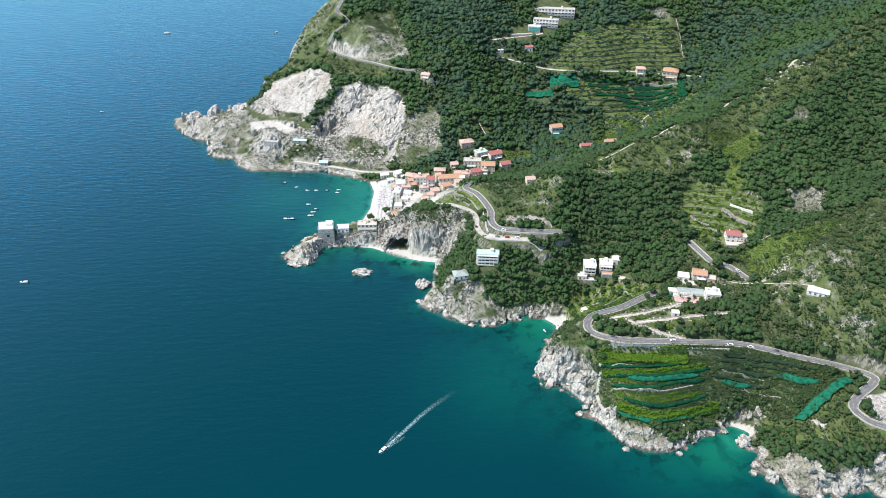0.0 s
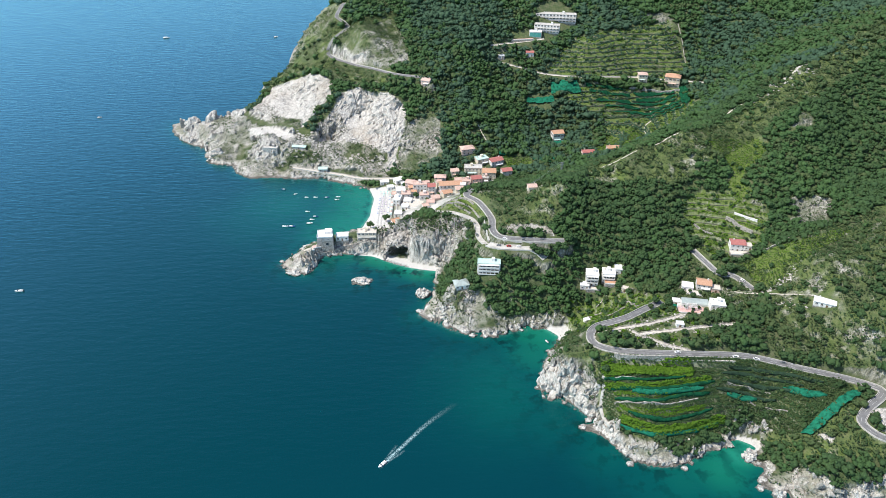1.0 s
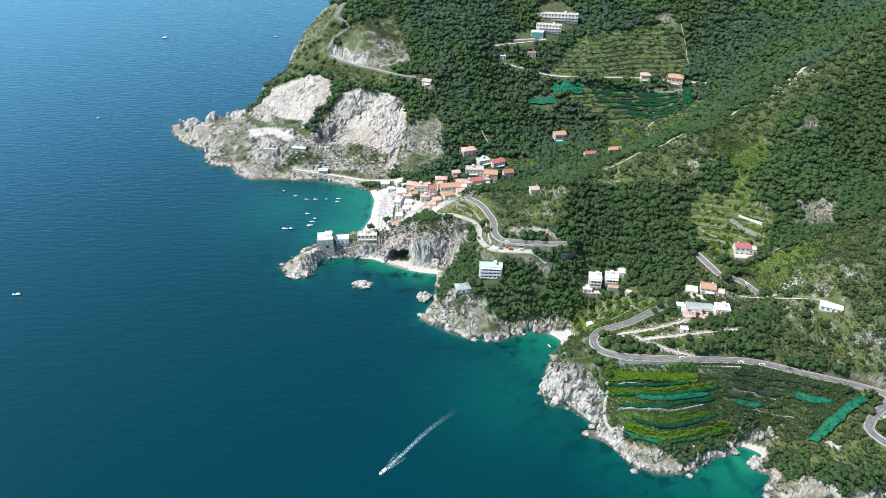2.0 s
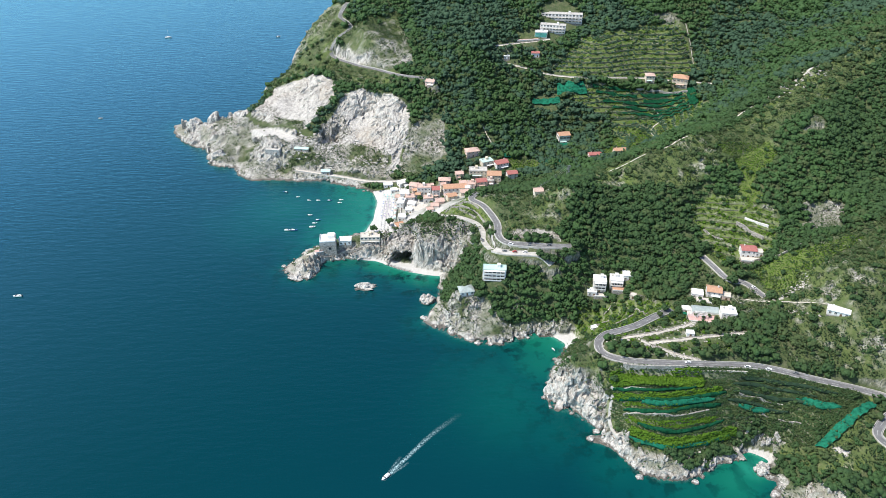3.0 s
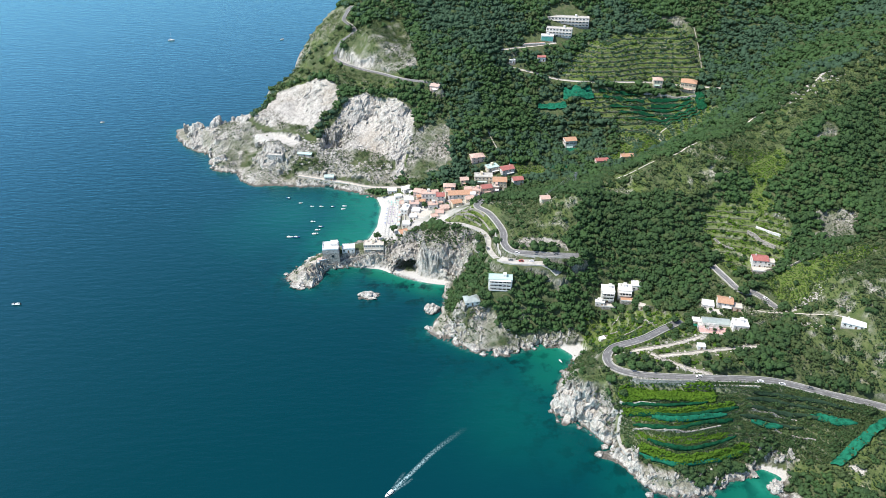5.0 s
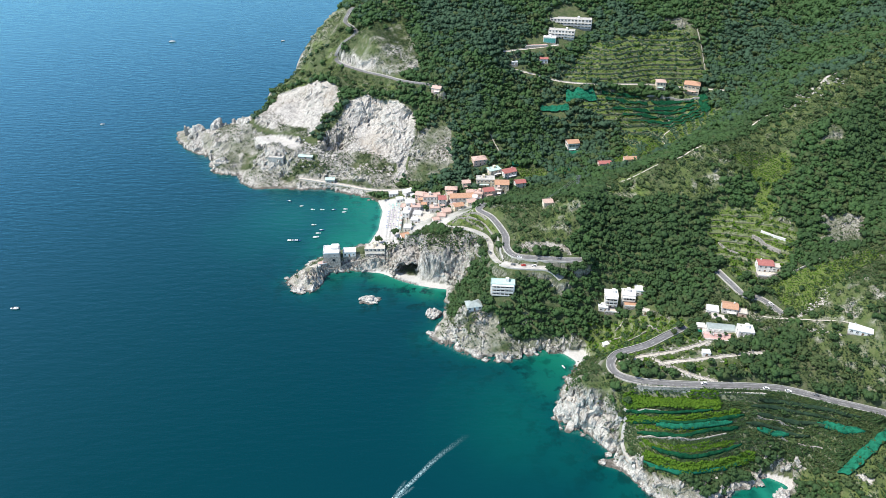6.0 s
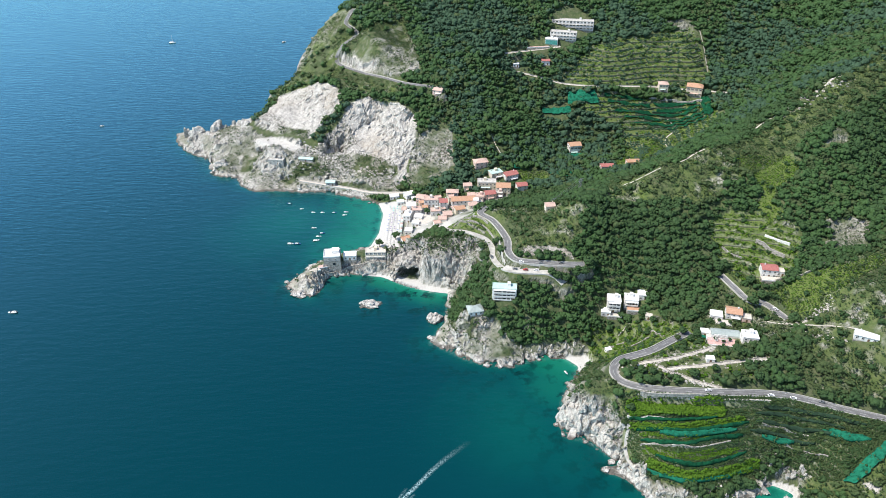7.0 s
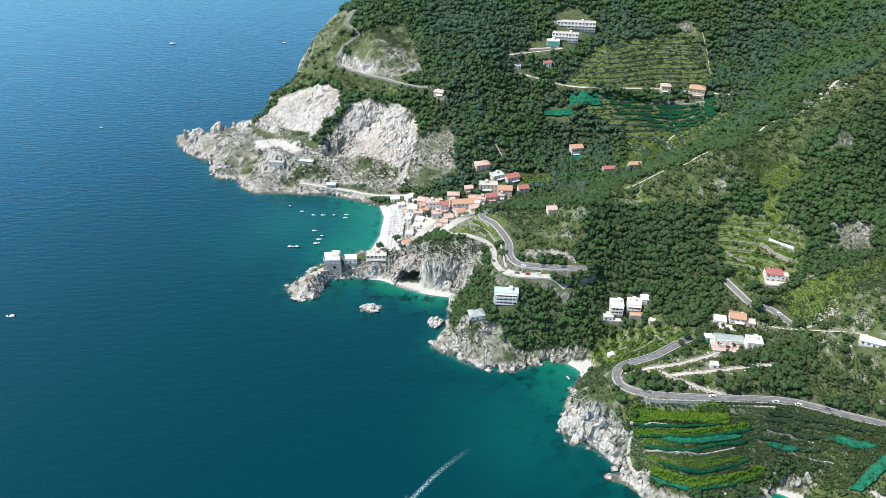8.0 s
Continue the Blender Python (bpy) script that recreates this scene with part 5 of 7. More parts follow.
house("lower white hotel wing with balconies", 112, 755, 27, 8, 8.4, -13, WHITE, "flat", CONCRETE, 3, 8, balcony=True, name="hotel_wing")
pav = house("hotel pavilion with green glass front", 99, 748, 13, 7, 5.6, -10, WHITE, "flat", WHITE_ROOF, 1, 1, name="hotel_pavilion")
part("glass_front", box(bmesh.new(), -6, 6, -3.75, -3.62, 0.6, 5.0), GREEN_GLASS, pav, "green tinted glass front")
terrace("wide pale hotel terrace", 84, 741, 24, 7, 8, PINK_PAVING, 0.6)
house("small white house with red roof on the far slope", 91, 722, 8, 6, 4.2, 0, WHITE, "gable", TILE_RED, 1, 2)
house("tiny white house at the edge of the wood", 61, 720, 6, 5, 3, 0, WHITE, "flat", WHITE_ROOF, 1, 2)
house("cream two-storey house with hipped tiled roof", 208, 701, 9, 8, 7.4, -3, CREAM, "hip", TILE_PINK, 2, 3)
house("large cream house with orange hipped roof", 239, 698, 15, 11, 8.6, -20, CREAM, "hip", TILE, 2, 4, shutters=True)
house("white house with orange tiled roof in the valley", 113, 634, 11, 9, 8.4, 10, WHITE, "gable", TILE, 2, 3, shutters=True)
house("pink-roofed house beside the quarry road", -17, 658, 9, 7, 5, -20, PINK, "gable", TILE_PINK, 2, 2)
house("low farmhouse with long red roof behind the spur", 134, 584, 11, 6, 3.6, 6, PINK, "gable", TILE_RED, 1, 3)
house("low farmhouse with orange roof behind the spur", 158, 590, 11, 6, 3.6, 6, PINK, "gable", TILE, 1, 3)

# ------------------------------------------------------------------ village
VILLAGE_HOUSES = "village houses"
SEAFRONT_ROW = (
    ("low white beach pavilion with flat roof", -54, 561, 8, 5, 2.8, 0, WHITE, "flat", WHITE_ROOF, 1, 3),
    ("white boathouse with pale pitched roof", -41, 560, 8, 6, 3.8, 25, WHITE, "gable", WHITE_ROOF, 1, 2),
    ("small village house with pink tiled roof", -29, 550, 9, 7, 5.0, -4, PINK, "gable", TILE_PINK, 2, 3),
    ("white village house with terracotta terrace roof", -21, 543, 12, 7, 6.8, -4, WHITE, "flat", TILE_PINK, 2, 4),
    ("narrow white house with bright red roof", -10.5, 537, 6.5, 7, 7.4, 0, WHITE, "gable", TILE_RED, 3, 2),
    ("long white house with orange tiled roof", 6, 540, 20, 8, 6.6, -2, WHITE, "gable", TILE, 2, 6),
    ("pale village house behind the square", -3, 552, 10, 6, 6.4, 0, CREAM, "hip", TILE_PINK, 2, 3),
    ("grey-pink house beside the long house", 20, 543, 7, 7, 6.2, 6, PINK, "flat", TILE_PINK, 2, 2),
    ("large tan house with flat roofs and loggia", 27, 564, 16, 8, 6.6, 12, CREAM, "flat", CONCRETE, 2, 5),
    ("house with weathered grey-green flat roof", 35, 576, 11, 8, 5.4, 12, CREAM, "flat", PALE_ROOF, 2, 3),
)
MIDDLE_ROW = (
    ("white house with red tiled roof up the valley", 48, 575, 12, 8, 5.6, 16, WHITE, "gable", TILE_RED, 2, 4),
    ("cream house with orange tiled roof", 41, 557, 12, 9, 7.6, 10, CREAM, "gable", TILE, 3, 4),
    ("pink house with dull red roof", 29, 548, 9, 7, 5.4, 8, PINK, "gable", TILE_RED, 2, 3),
    ("white house with red roof at the valley mouth", 57, 561, 9, 7, 5.0, 20, WHITE, "gable", TILE_RED, 2, 2),
    ("pink-roofed house above the village", 22, 586, 12, 8, 5.6, 4, PINK, "hip", TILE_PINK, 2, 3),
    ("small terracotta house by the lane", -7, 519, 7, 6, 4.4, 12, PINK, "gable", TILE_PINK, 1, 2),
    ("tan house at the foot of the lane", 3, 524, 8, 6, 5.2, 12, CREAM, "gable", TILE, 2, 2),
    ("tall white beach house with flat roof", -40, 524, 6, 9, 6.4, 0, WHITE, "flat", WHITE_ROOF, 2, 2),
    ("white beach restaurant with flat roof", -38, 541, 8, 7, 4.0, 0, WHITE, "flat", WHITE_ROOF, 1, 3),
    ("small white kiosk on the beach", -48, 551, 6, 5, 3.2, 0, WHITE, "flat", WHITE_ROOF, 1, 2),
)
BACK_ROW = (
    ("pale house with terracotta terrace above the beach", -39, 487, 7, 7, 3.6, 10, WHITE, "flat", TILE, 1, 2),
    ("white village house with small roof terrace", -33, 532, 8, 7, 5.4, 4, WHITE, "flat", TILE_PINK, 2, 2),
    ("low white flat-roofed house behind the beach", -31, 523, 7, 6, 3.6, 0, WHITE, "flat", WHITE_ROOF, 1, 2),
    ("white flat-roofed house beside the sun terrace", -17, 529, 8, 6, 4.2, 4, WHITE, "flat", TILE_PINK, 1, 2),
    ("small white house with tiled terrace", -11, 511, 7, 6, 4.0, 8, WHITE, "flat", TILE_PINK, 1, 2),
    ("white storehouse behind the promenade", -33, 513, 6, 5, 3.2, 0, WHITE, "flat", WHITE_ROOF, 1, 2),
    ("pale house with pitched roof by the stream bed", 14, 530, 7, 6, 4.8, 20, CREAM, "gable", TILE_PINK, 2, 2),
    ("white garden house above the beach", -38, 500, 6, 6, 3.8, 6, WHITE, "flat", WHITE_ROOF, 1, 2),
)
ANNEXES = (
    ("low pink annexe with tiled terrace roof", -15, 549, 5, 4.5, 3.4, 8, PINK, "flat", TILE_PINK, 1, 2),
    ("small white lean-to with tiled roof", -26, 537, 4.5, 4, 3.0, -6, WHITE, "gable", TILE, 1, 1),
    ("narrow cream house squeezed between its neighbours", -4, 545, 5, 6, 6.0, 2, CREAM, "flat", TILE_PINK, 2, 1),
    ("small pink house with tiled roof behind the square", 13, 549, 6, 5, 4.6, 5, PINK, "gable", TILE_PINK, 1, 2),
    ("white stair house beside the long roof", 17, 537, 4.5, 5, 5.2, 0, WHITE, "flat", WHITE_ROOF, 2, 1),
    ("low terracotta shed behind the restaurant", -29, 545, 5, 4, 2.8, 10, PINK, "gable", TILE, 1, 1),
    ("white workshop with rusty roof", -1, 531, 5, 4.5, 3.2, 14, WHITE, "gable", TILE_PINK, 1, 2),
    ("small white house with roof terrace by the lane", -15, 505, 5.5, 5, 3.6, 10, WHITE, "flat", TILE_PINK, 1, 2),
    ("cream house on the slope behind the village", 10, 561, 7, 6, 5.0, 5, CREAM, "gable", TILE_PINK, 2, 2),
    ("pink house with flat roof on the valley road", 37, 550, 6, 5, 4.8, 12, PINK, "flat", CONCRETE, 2, 2),
    ("low white store with flat roof", -36, 553, 5, 4, 2.8, 10, WHITE, "flat", WHITE_ROOF, 1, 1),
    ("white bathing hut with tiled terrace", -44, 538, 4, 6, 2.8, 0, WHITE, "flat", TILE_PINK, 1, 1),
)
for label, x, y, w, d, h, turn, wall, roof, mat, fl, ba in ANNEXES + SEAFRONT_ROW + MIDDLE_ROW + BACK_ROW:
    house(label, x, y, w, d, h, turn + ((int(x * 5 + y * 3) % 7) - 3) * 4, wall, roof, mat, fl, ba, VILLAGE_HOUSES)
for k in range(9):
    cabin = thing("bathing_cabin", pose(-44.6, 503 + 2.5 * k, height(-44.6, 503 + 2.5 * k), 0, 0, 90), "narrow white wooden bathing cabin in a row", "cabin", "bathing cabins")
    part("wall", box(bmesh.new(), -0.95, 0.95, -0.9, 0.9, -0.3, 2.1), WHITE, cabin)
    rf = part("roof", gable_roof(1.9, 1.8, 0.45, 0.12), (PALE_ROOF, WHITE_ROOF, TILE_PINK)[k % 3], cabin)
    rf.location.z = 2.1
    dr = part("door", box(bmesh.new(), -0.38, 0.38, -0.96, -0.9, 0, 1.8), WOOD, cabin)
terrace("wide white sun terrace behind the beach", -24, 517, 22, 12, 0, PAVING, 0.5)

# ------------------------------------------------------------------ watchtower on its rock
TOWER_Z = 8.2
tower = thing("watchtower", pose(-92, 454, TOWER_Z, 0, 0, 6), "square old stone watchtower with whitewashed top", "tower")
CLEAR.append((-92, 454, 10))
part("base", box(bmesh.new(), -6.6, 6.6, -6.0, 6.0, -7, 4.4, 0.6), STONE, tower)
part("wall", box(bmesh.new(), -6.0, 6.0, -5.4, 5.4, 4.404, 7.4, 0.1), GREY, tower)
r_ = part("roof", flat_roof(11.7, 10.5, 0.9), WHITE_ROOF, tower)
r_.location.z = 7.4
part("turret", box(bmesh.new(), 0, 5.4, -1, 4.4, 7.555, 10.0), WHITE, tower)
for px, pz in ((-2.5, 5.0), (2.5, 5.0)):
    add_window(tower, pose(px, -5.36, pz), 0.9)
# dark disc on the wall: shade of a recess by colour, none cut
arch = bmesh.new()
bmesh.ops.create_cone(arch, segments=16, radius1=1.1, radius2=1.1, depth=0.3, cap_ends=True, matrix=Matrix.Rotation(radians(90), 4, "X"))
a_ = part("niche_shade", arch, GLASS_DARK, tower)
a_.location = (1.5, -5.55, 1.8)
house("low white annexe beside the watchtower", -79.5, 459, 9.5, 6.5, 3.6, 4, WHITE, "flat", WHITE_ROOF, 1, 3, z=8.4)
house("cream two-storey seaside villa with tan roof", -60, 459, 15, 7, 5.8, 2, CREAM, "flat", PAVING, 2, 5, balcony=True, z=9.6)
stone_wall("stone causeway wall between tower and shore", [(-99, 446), (-92, 447), (-80, 452.5), (-70, 453.5), (-52, 452)], 2.0)
terrace("tan paved platform on the tower rock", -103, 442, 7, 4.5, 35, TRACK_SOIL, 2.4)
terrace("pink paved landing below the watchtower", -98.5, 448, 6, 4, 20, PINK_PAVING, 1.6)

# ------------------------------------------------------------------ quarry works
house("long low quarry shed with pale green roof", -138, 605, 13, 4, 2.6, -8, GREY, "gable", PALE_ROOF, 1, 3, name="shed")
house("roofless brown quarry ruin", -165, 603, 14, 6, 5, -6, GREY, "flat", CONCRETE, 2, 4, name="ruin")
house("small stone hut at the foot of the quarry", -113, 582, 8, 5, 3.6, 0, GREY, "gable", PALE_ROOF, 1, 2, name="hut")
ruin = thing("ruined_tower", pose(-279, 690, height(-279, 690), 0, 0, 20), "ruined pale stone watchtower on the cape", "tower")
part("wall", box(bmesh.new(), -3.2, 3.2, -3, 3, -3, 7.5, 0.5), STONE, ruin)
part("broken_wall", box(bmesh.new(), -2.4, -0.6, -2.4, 2.2, 7.504, 9.4, 0.2), STONE, ruin)

# ------------------------------------------------------------------ woods and scrub
def ico():
    bm = bmesh.new()
    bmesh.ops.create_icosphere(bm, subdivisions=1, radius=1)
    v = np.array([w.co[:] for w in bm.verts])
    f = np.array([[w.index for w in g.verts] for g in bm.faces])
    bm.free()
    return v, f


BALL_V, BALL_F = ico()


def octa():
    v = np.array([(1, 0, 0), (-1, 0, 0), (0, 1, 0), (0, -1, 0), (0, 0, 1), (0, 0, -1)], float)
    f = np.array([(0, 2, 4), (2, 1, 4), (1, 3, 4), (3, 0, 4), (2, 0, 5), (1, 2, 5), (3, 1, 5), (0, 3, 5)])
    return v, f


TUFT_V, TUFT_F = octa()


def clumps(centres, radii, rng, squash, tuft):
    """Corners and faces of ragged leaf clumps."""
    bv, bf = (TUFT_V, TUFT_F) if tuft else (BALL_V, BALL_F)
    n, m = len(centres), len(bv)
    v = bv[None] * (radii[:, None, None] * (0.72 + 0.56 * rng.rand(n, m, 1)))
    v = v * np.array([1, 1, squash]) + 0.2 * radii[:, None, None] * rng.randn(n, m, 3)
    turn, lean = rng.rand(n) * 6.3, rng.randn(n) * 0.5
    c, q = np.cos(lean)[:, None], np.sin(lean)[:, None]
    v = np.stack([v[..., 0], v[..., 1] * c - v[..., 2] * q, v[..., 1] * q + v[..., 2] * c], -1)
    c, q = np.cos(turn)[:, None], np.sin(turn)[:, None]
    v = np.stack([v[..., 0] * c - v[..., 1] * q, v[..., 0] * q + v[..., 1] * c, v[..., 2]], -1) + centres[:, None, :]
    return v.reshape(-1, 3), (bf[None] + m * np.arange(n)[:, None, None]).reshape(-1, 3)


def foliage(name, centres, radii, mat, rng, squash=0.8, tuft=False, more=None):
    """Many small ragged leaf clumps as one mesh; more: a second set of small tufts."""
    v, f = clumps(centres, radii, rng, squash, tuft)
    if more is not None:
        v2, f2 = clumps(more[0], more[1], rng, squash, True)
        v, f = np.vstack([v, v2]), np.vstack([f, f2 + len(v)])
    return fast_mesh(name, v, f, mat)


def scatter(x0, x1, y0, y1, gap, rng):
    """Jittered places on the plan."""
    xs, ys = np.meshgrid(np.arange(x0, x1, gap), np.arange(y0, y1, gap * 0.87))
    xs = xs + (np.arange(xs.shape[0]) % 2)[:, None] * gap / 2
    return (xs + (rng.rand(*xs.shape) - 0.5) * gap * 0.9).ravel(), (ys + (rng.rand(*ys.shape) - 0.5) * gap * 0.9).ravel()


def mask_at(poly_table, x, y):
    out = np.zeros(x.shape, bool)
    for p in poly_table.values():
        out |= inside(x, y, np.array(p, float))
    return out


def crown_points(x, y, z, r, count, rng, spread, low, high):
    a, b = rng.rand(len(x), count) * 6.283, np.sqrt(rng.rand(len(x), count))
    up = rng.rand(len(x), count)
    cx = x[:, None] + np.cos(a) * b * r[:, None] * spread
    cy = y[:, None] + np.sin(a) * b * r[:, None] * spread
    cz = z[:, None] + r[:, None] * (low + high * up * (1 - 0.55 * b * b))
    return np.stack([cx, cy, cz], -1).reshape(-1, 3)


def grow(name, x, y, r, lobes, mat, rng, tufts=9, relief=1.0):
    """Crowns of several clumps and outer tufts each, on the ground at x, y."""
    z = at_grid(Z, x, y)
    n = len(x)
    inner = crown_points(x, y, z, r, lobes, rng, 0.60, 0.35, 0.62 * relief)
    rad = np.repeat(r, lobes) * (0.38 + 0.22 * rng.rand(n * lobes))
    outer = crown_points(x, y, z, r, tufts, rng, 1.0, 0.50, 0.80 * relief)
    rad2 = np.repeat(r, tufts) * (0.17 + 0.16 * rng.rand(n * tufts))
    return foliage(name, inner, rad, mat, rng, more=(outer, rad2))


CLEAR.append((239, 262, 9))
for px_, py_ in ((195, 256), (200, 259), (206, 263), (212, 266), (218, 271), (224, 276), (229, 278), (115, 682), (124, 682), (134, 682), (90, 671), (98, 671), (107, 671), (112, 621)):
    CLEAR.append((px_, py_, 3.6 if py_ < 300 else 7.5))


# rows of the vineyard on the plan, from the road down to the cliff
VINE_BANDS = (
    ([(93, 293.4), (104, 292), (116, 291), (128, 291.5), (138, 291.5)], 7.0),
    ([(92, 287), (104, 283.6), (118, 282.4), (134, 285), (150, 288)], 2.2),
    ([(99, 269.5), (107, 265.5), (118, 262.6), (134, 265.4), (155, 272.4)], 3.4),
)
GREEN_BANDS = (
    ([(98, 276), (107, 271.5), (122, 270.5), (145, 276)], 2.6),
    ([(96, 283.5), (106, 280), (120, 278.6), (135, 281)], 1.8),
)


def plant_woods():
    rng = np.random.RandomState(21)
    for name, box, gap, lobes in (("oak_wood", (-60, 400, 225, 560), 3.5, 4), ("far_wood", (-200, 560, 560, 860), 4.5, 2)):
        x, y = scatter(*box, gap, rng)
        land = inside(x, y, LAND_POLY) & (x < 0.49 * y + 120)
        x, y = x[land], y[land]
        sd, _ = line_distance(x, y, SHORE)
        rd = at_grid(np.minimum(road_d, 50), x, y)
        rock, thin = at_grid(ROCKY, x, y), mask_at(THIN, x, y)
        bare = mask_at(FIELDS, x, y) | mask_at(SANDS, x, y) | inside(x, y, np.array(SQUARE, float)) | inside(x, y, np.array(WORKS_EDGE, float))
        hang = mask_at(HANGING, x, y)
        keep = (sd > np.where(hang, 2.0, 4.0)) & (rd > 5.0) & ((rock < 0.42) & ~mask_at(ZONES, x, y) & ~bare | hang)
        crest = inside(x, y, np.array(THIN["spur_crest"], float))
        keep &= rng.rand(len(x)) < np.where(crest, 0.36, 1.0)
        keep &= rng.rand(len(x)) < np.where(thin & ~crest, np.where(y > 640, 0.14, 0.30), 0.97)
        for cx, cy, cr in CLEAR:
            keep &= np.hypot(x - cx, y - cy) > np.where(hang, 0.75, 1.0) * cr
        x, y, thin, crest = x[keep], y[keep], thin[keep], crest[keep]
        r = gap * (0.66 if gap < 4 else 0.74) * (1.0 + 0.87 * rng.rand(len(x)) ** 1.4) * np.where(thin, 0.75, 1) * (1 + 0.25 * fuzz(x, y, 0 * x, 0.03, 2))
        light = rng.rand(len(x)) < np.clip(0.04 + 0.42 * fuzz(x, y, 0 * x + 9, 0.022, 3) + np.where(thin, 0.35, 0) + np.where(crest, 0.3, 0), 0.03, 0.9)
        fresh = ~light & (fuzz(x, y, 0 * x + 20, 0.016, 2) + 0.22 * rng.randn(len(x)) > np.where(gap < 4, 0.16, -0.02))
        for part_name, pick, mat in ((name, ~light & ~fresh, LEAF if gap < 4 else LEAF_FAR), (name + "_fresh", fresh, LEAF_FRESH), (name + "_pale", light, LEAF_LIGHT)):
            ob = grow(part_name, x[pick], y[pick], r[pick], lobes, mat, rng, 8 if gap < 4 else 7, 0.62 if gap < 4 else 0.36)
            tagged(ob, ("dense dark evergreen oak wood covering the hillside", "fresh green broad-leaved wood among the oaks", "pale scrubby oaks on thin soil")[("_fresh" in part_name) + 2 * ("_pale" in part_name)], "trees", kind="stuff")
    # low scrub wherever there is soil
    x, y = scatter(-240, 420, 215, 800, 2.3, rng)
    land = inside(x, y, LAND_POLY) & (x < 0.49 * y + 120)
    x, y = x[land], y[land]
    sd, _ = line_distance(x, y, SHORE)
    rd = at_grid(np.minimum(road_d, 50), x, y)
    rock, zone, thin, field = at_grid(ROCKY, x, y), mask_at(ZONES, x, y), mask_at(THIN, x, y), mask_at(FIELDS, x, y)
    quarry = mask_at({k: ZONES[k] for k in ("quarry_dark", "overhang_shade", "quarry_west", "quarry_east", "quarry_floor", "road_cut", "bare_patch")}, x, y)
    edge = inside(x, y, np.array([(62, 325), (84, 303), (91, 284), (96, 263), (117, 255.5), (134, 258), (150, 264), (152, 261), (120, 256), (104, 259), (92, 272), (84, 284), (74, 300), (62, 312)], float))
    crown_edge = inside(x, y, np.array([(-62, 478), (-10, 476), (18, 458), (20, 438), (2, 440), (-20, 447), (-34, 456), (-60, 458)], float))
    edge |= crown_edge
    grove = inside(x, y, np.array(CAPE_GREEN["grove"], float))
    ledge = mask_at(CAPE_GREEN, x, y) & (grove | (fuzz(x, y, 0 * x + 13, 0.12, 3) > -0.12))
    edge |= inside(x, y, np.array([(-8, 398), (4, 397), (8, 386), (20, 378), (16, 372), (4, 372), (-12, 382)], float))
    edge |= inside(x, y, np.array([(150, 276), (166, 284), (188, 284), (190, 262), (181, 265), (178, 272), (158, 273)], float))
    steep = at_grid(SLOPE, x, y)
    chance = np.where(thin, 0.85, np.where(field, 0.10, np.where(zone | (rock > 0.42), np.where(steep < 1.2, 0.75, 0.42), 0.10)))
    chance = np.where(at_grid(dry_slope * 1.0, x, y) > 0.5, 0.38, chance)
    chance = np.where(inside(x, y, np.array(ZONES["sea_crags"], float)), 0.7, chance)
    chance = np.where(quarry, 0.012, chance) * np.where((rock > 0.85) & (steep > 0.8), 0.5, 1)
    chance = np.where(edge, 0.92, np.where(ledge, 0.72, chance))
    keep = (rng.rand(len(x)) < chance) & (sd > 3) & (rd > 4.6) & ~mask_at(SANDS, x, y) & ~inside(x, y, np.array(SQUARE, float))
    keep &= (fuzz(x, y, 0 * x + 3, 0.06, 3) > np.where(zone, -0.26, -0.45)) | edge | ledge
    for pts, wide in VINE_BANDS:
        d_, _ = line_distance(x, y, smooth_line([(a, b - 1.0, 0) for a, b in pts], 2))
        keep &= d_ > wide / 2 + 1.6
    keep &= ~((x < -94) & (y < 448)) | (rng.rand(len(x)) < 0.25)
    for cx, cy, cr in CLEAR:
        keep &= np.hypot(x - cx, y - cy) > cr * 0.8
    x, y, big = x[keep], y[keep], (1.15 + 0.35 * (thin | edge | ledge) + 0.6 * (crown_edge | grove))[keep]
    r = (0.7 + 1.0 * rng.rand(len(x)) ** 1.5) * big
    light = rng.rand(len(x)) < np.where(at_grid(dry_slope * 1.0, x, y) > 0.5, 0.85, 0.55)
    for pick, mat in ((light, LEAF_LIGHT), (~light, LEAF)):
        ob = grow("scrub", x[pick], y[pick], r[pick], 0, mat, rng, 5)
        tagged(ob, "low olive-green maquis scrub on stony ground", "scrub", kind="stuff")


plant_woods()

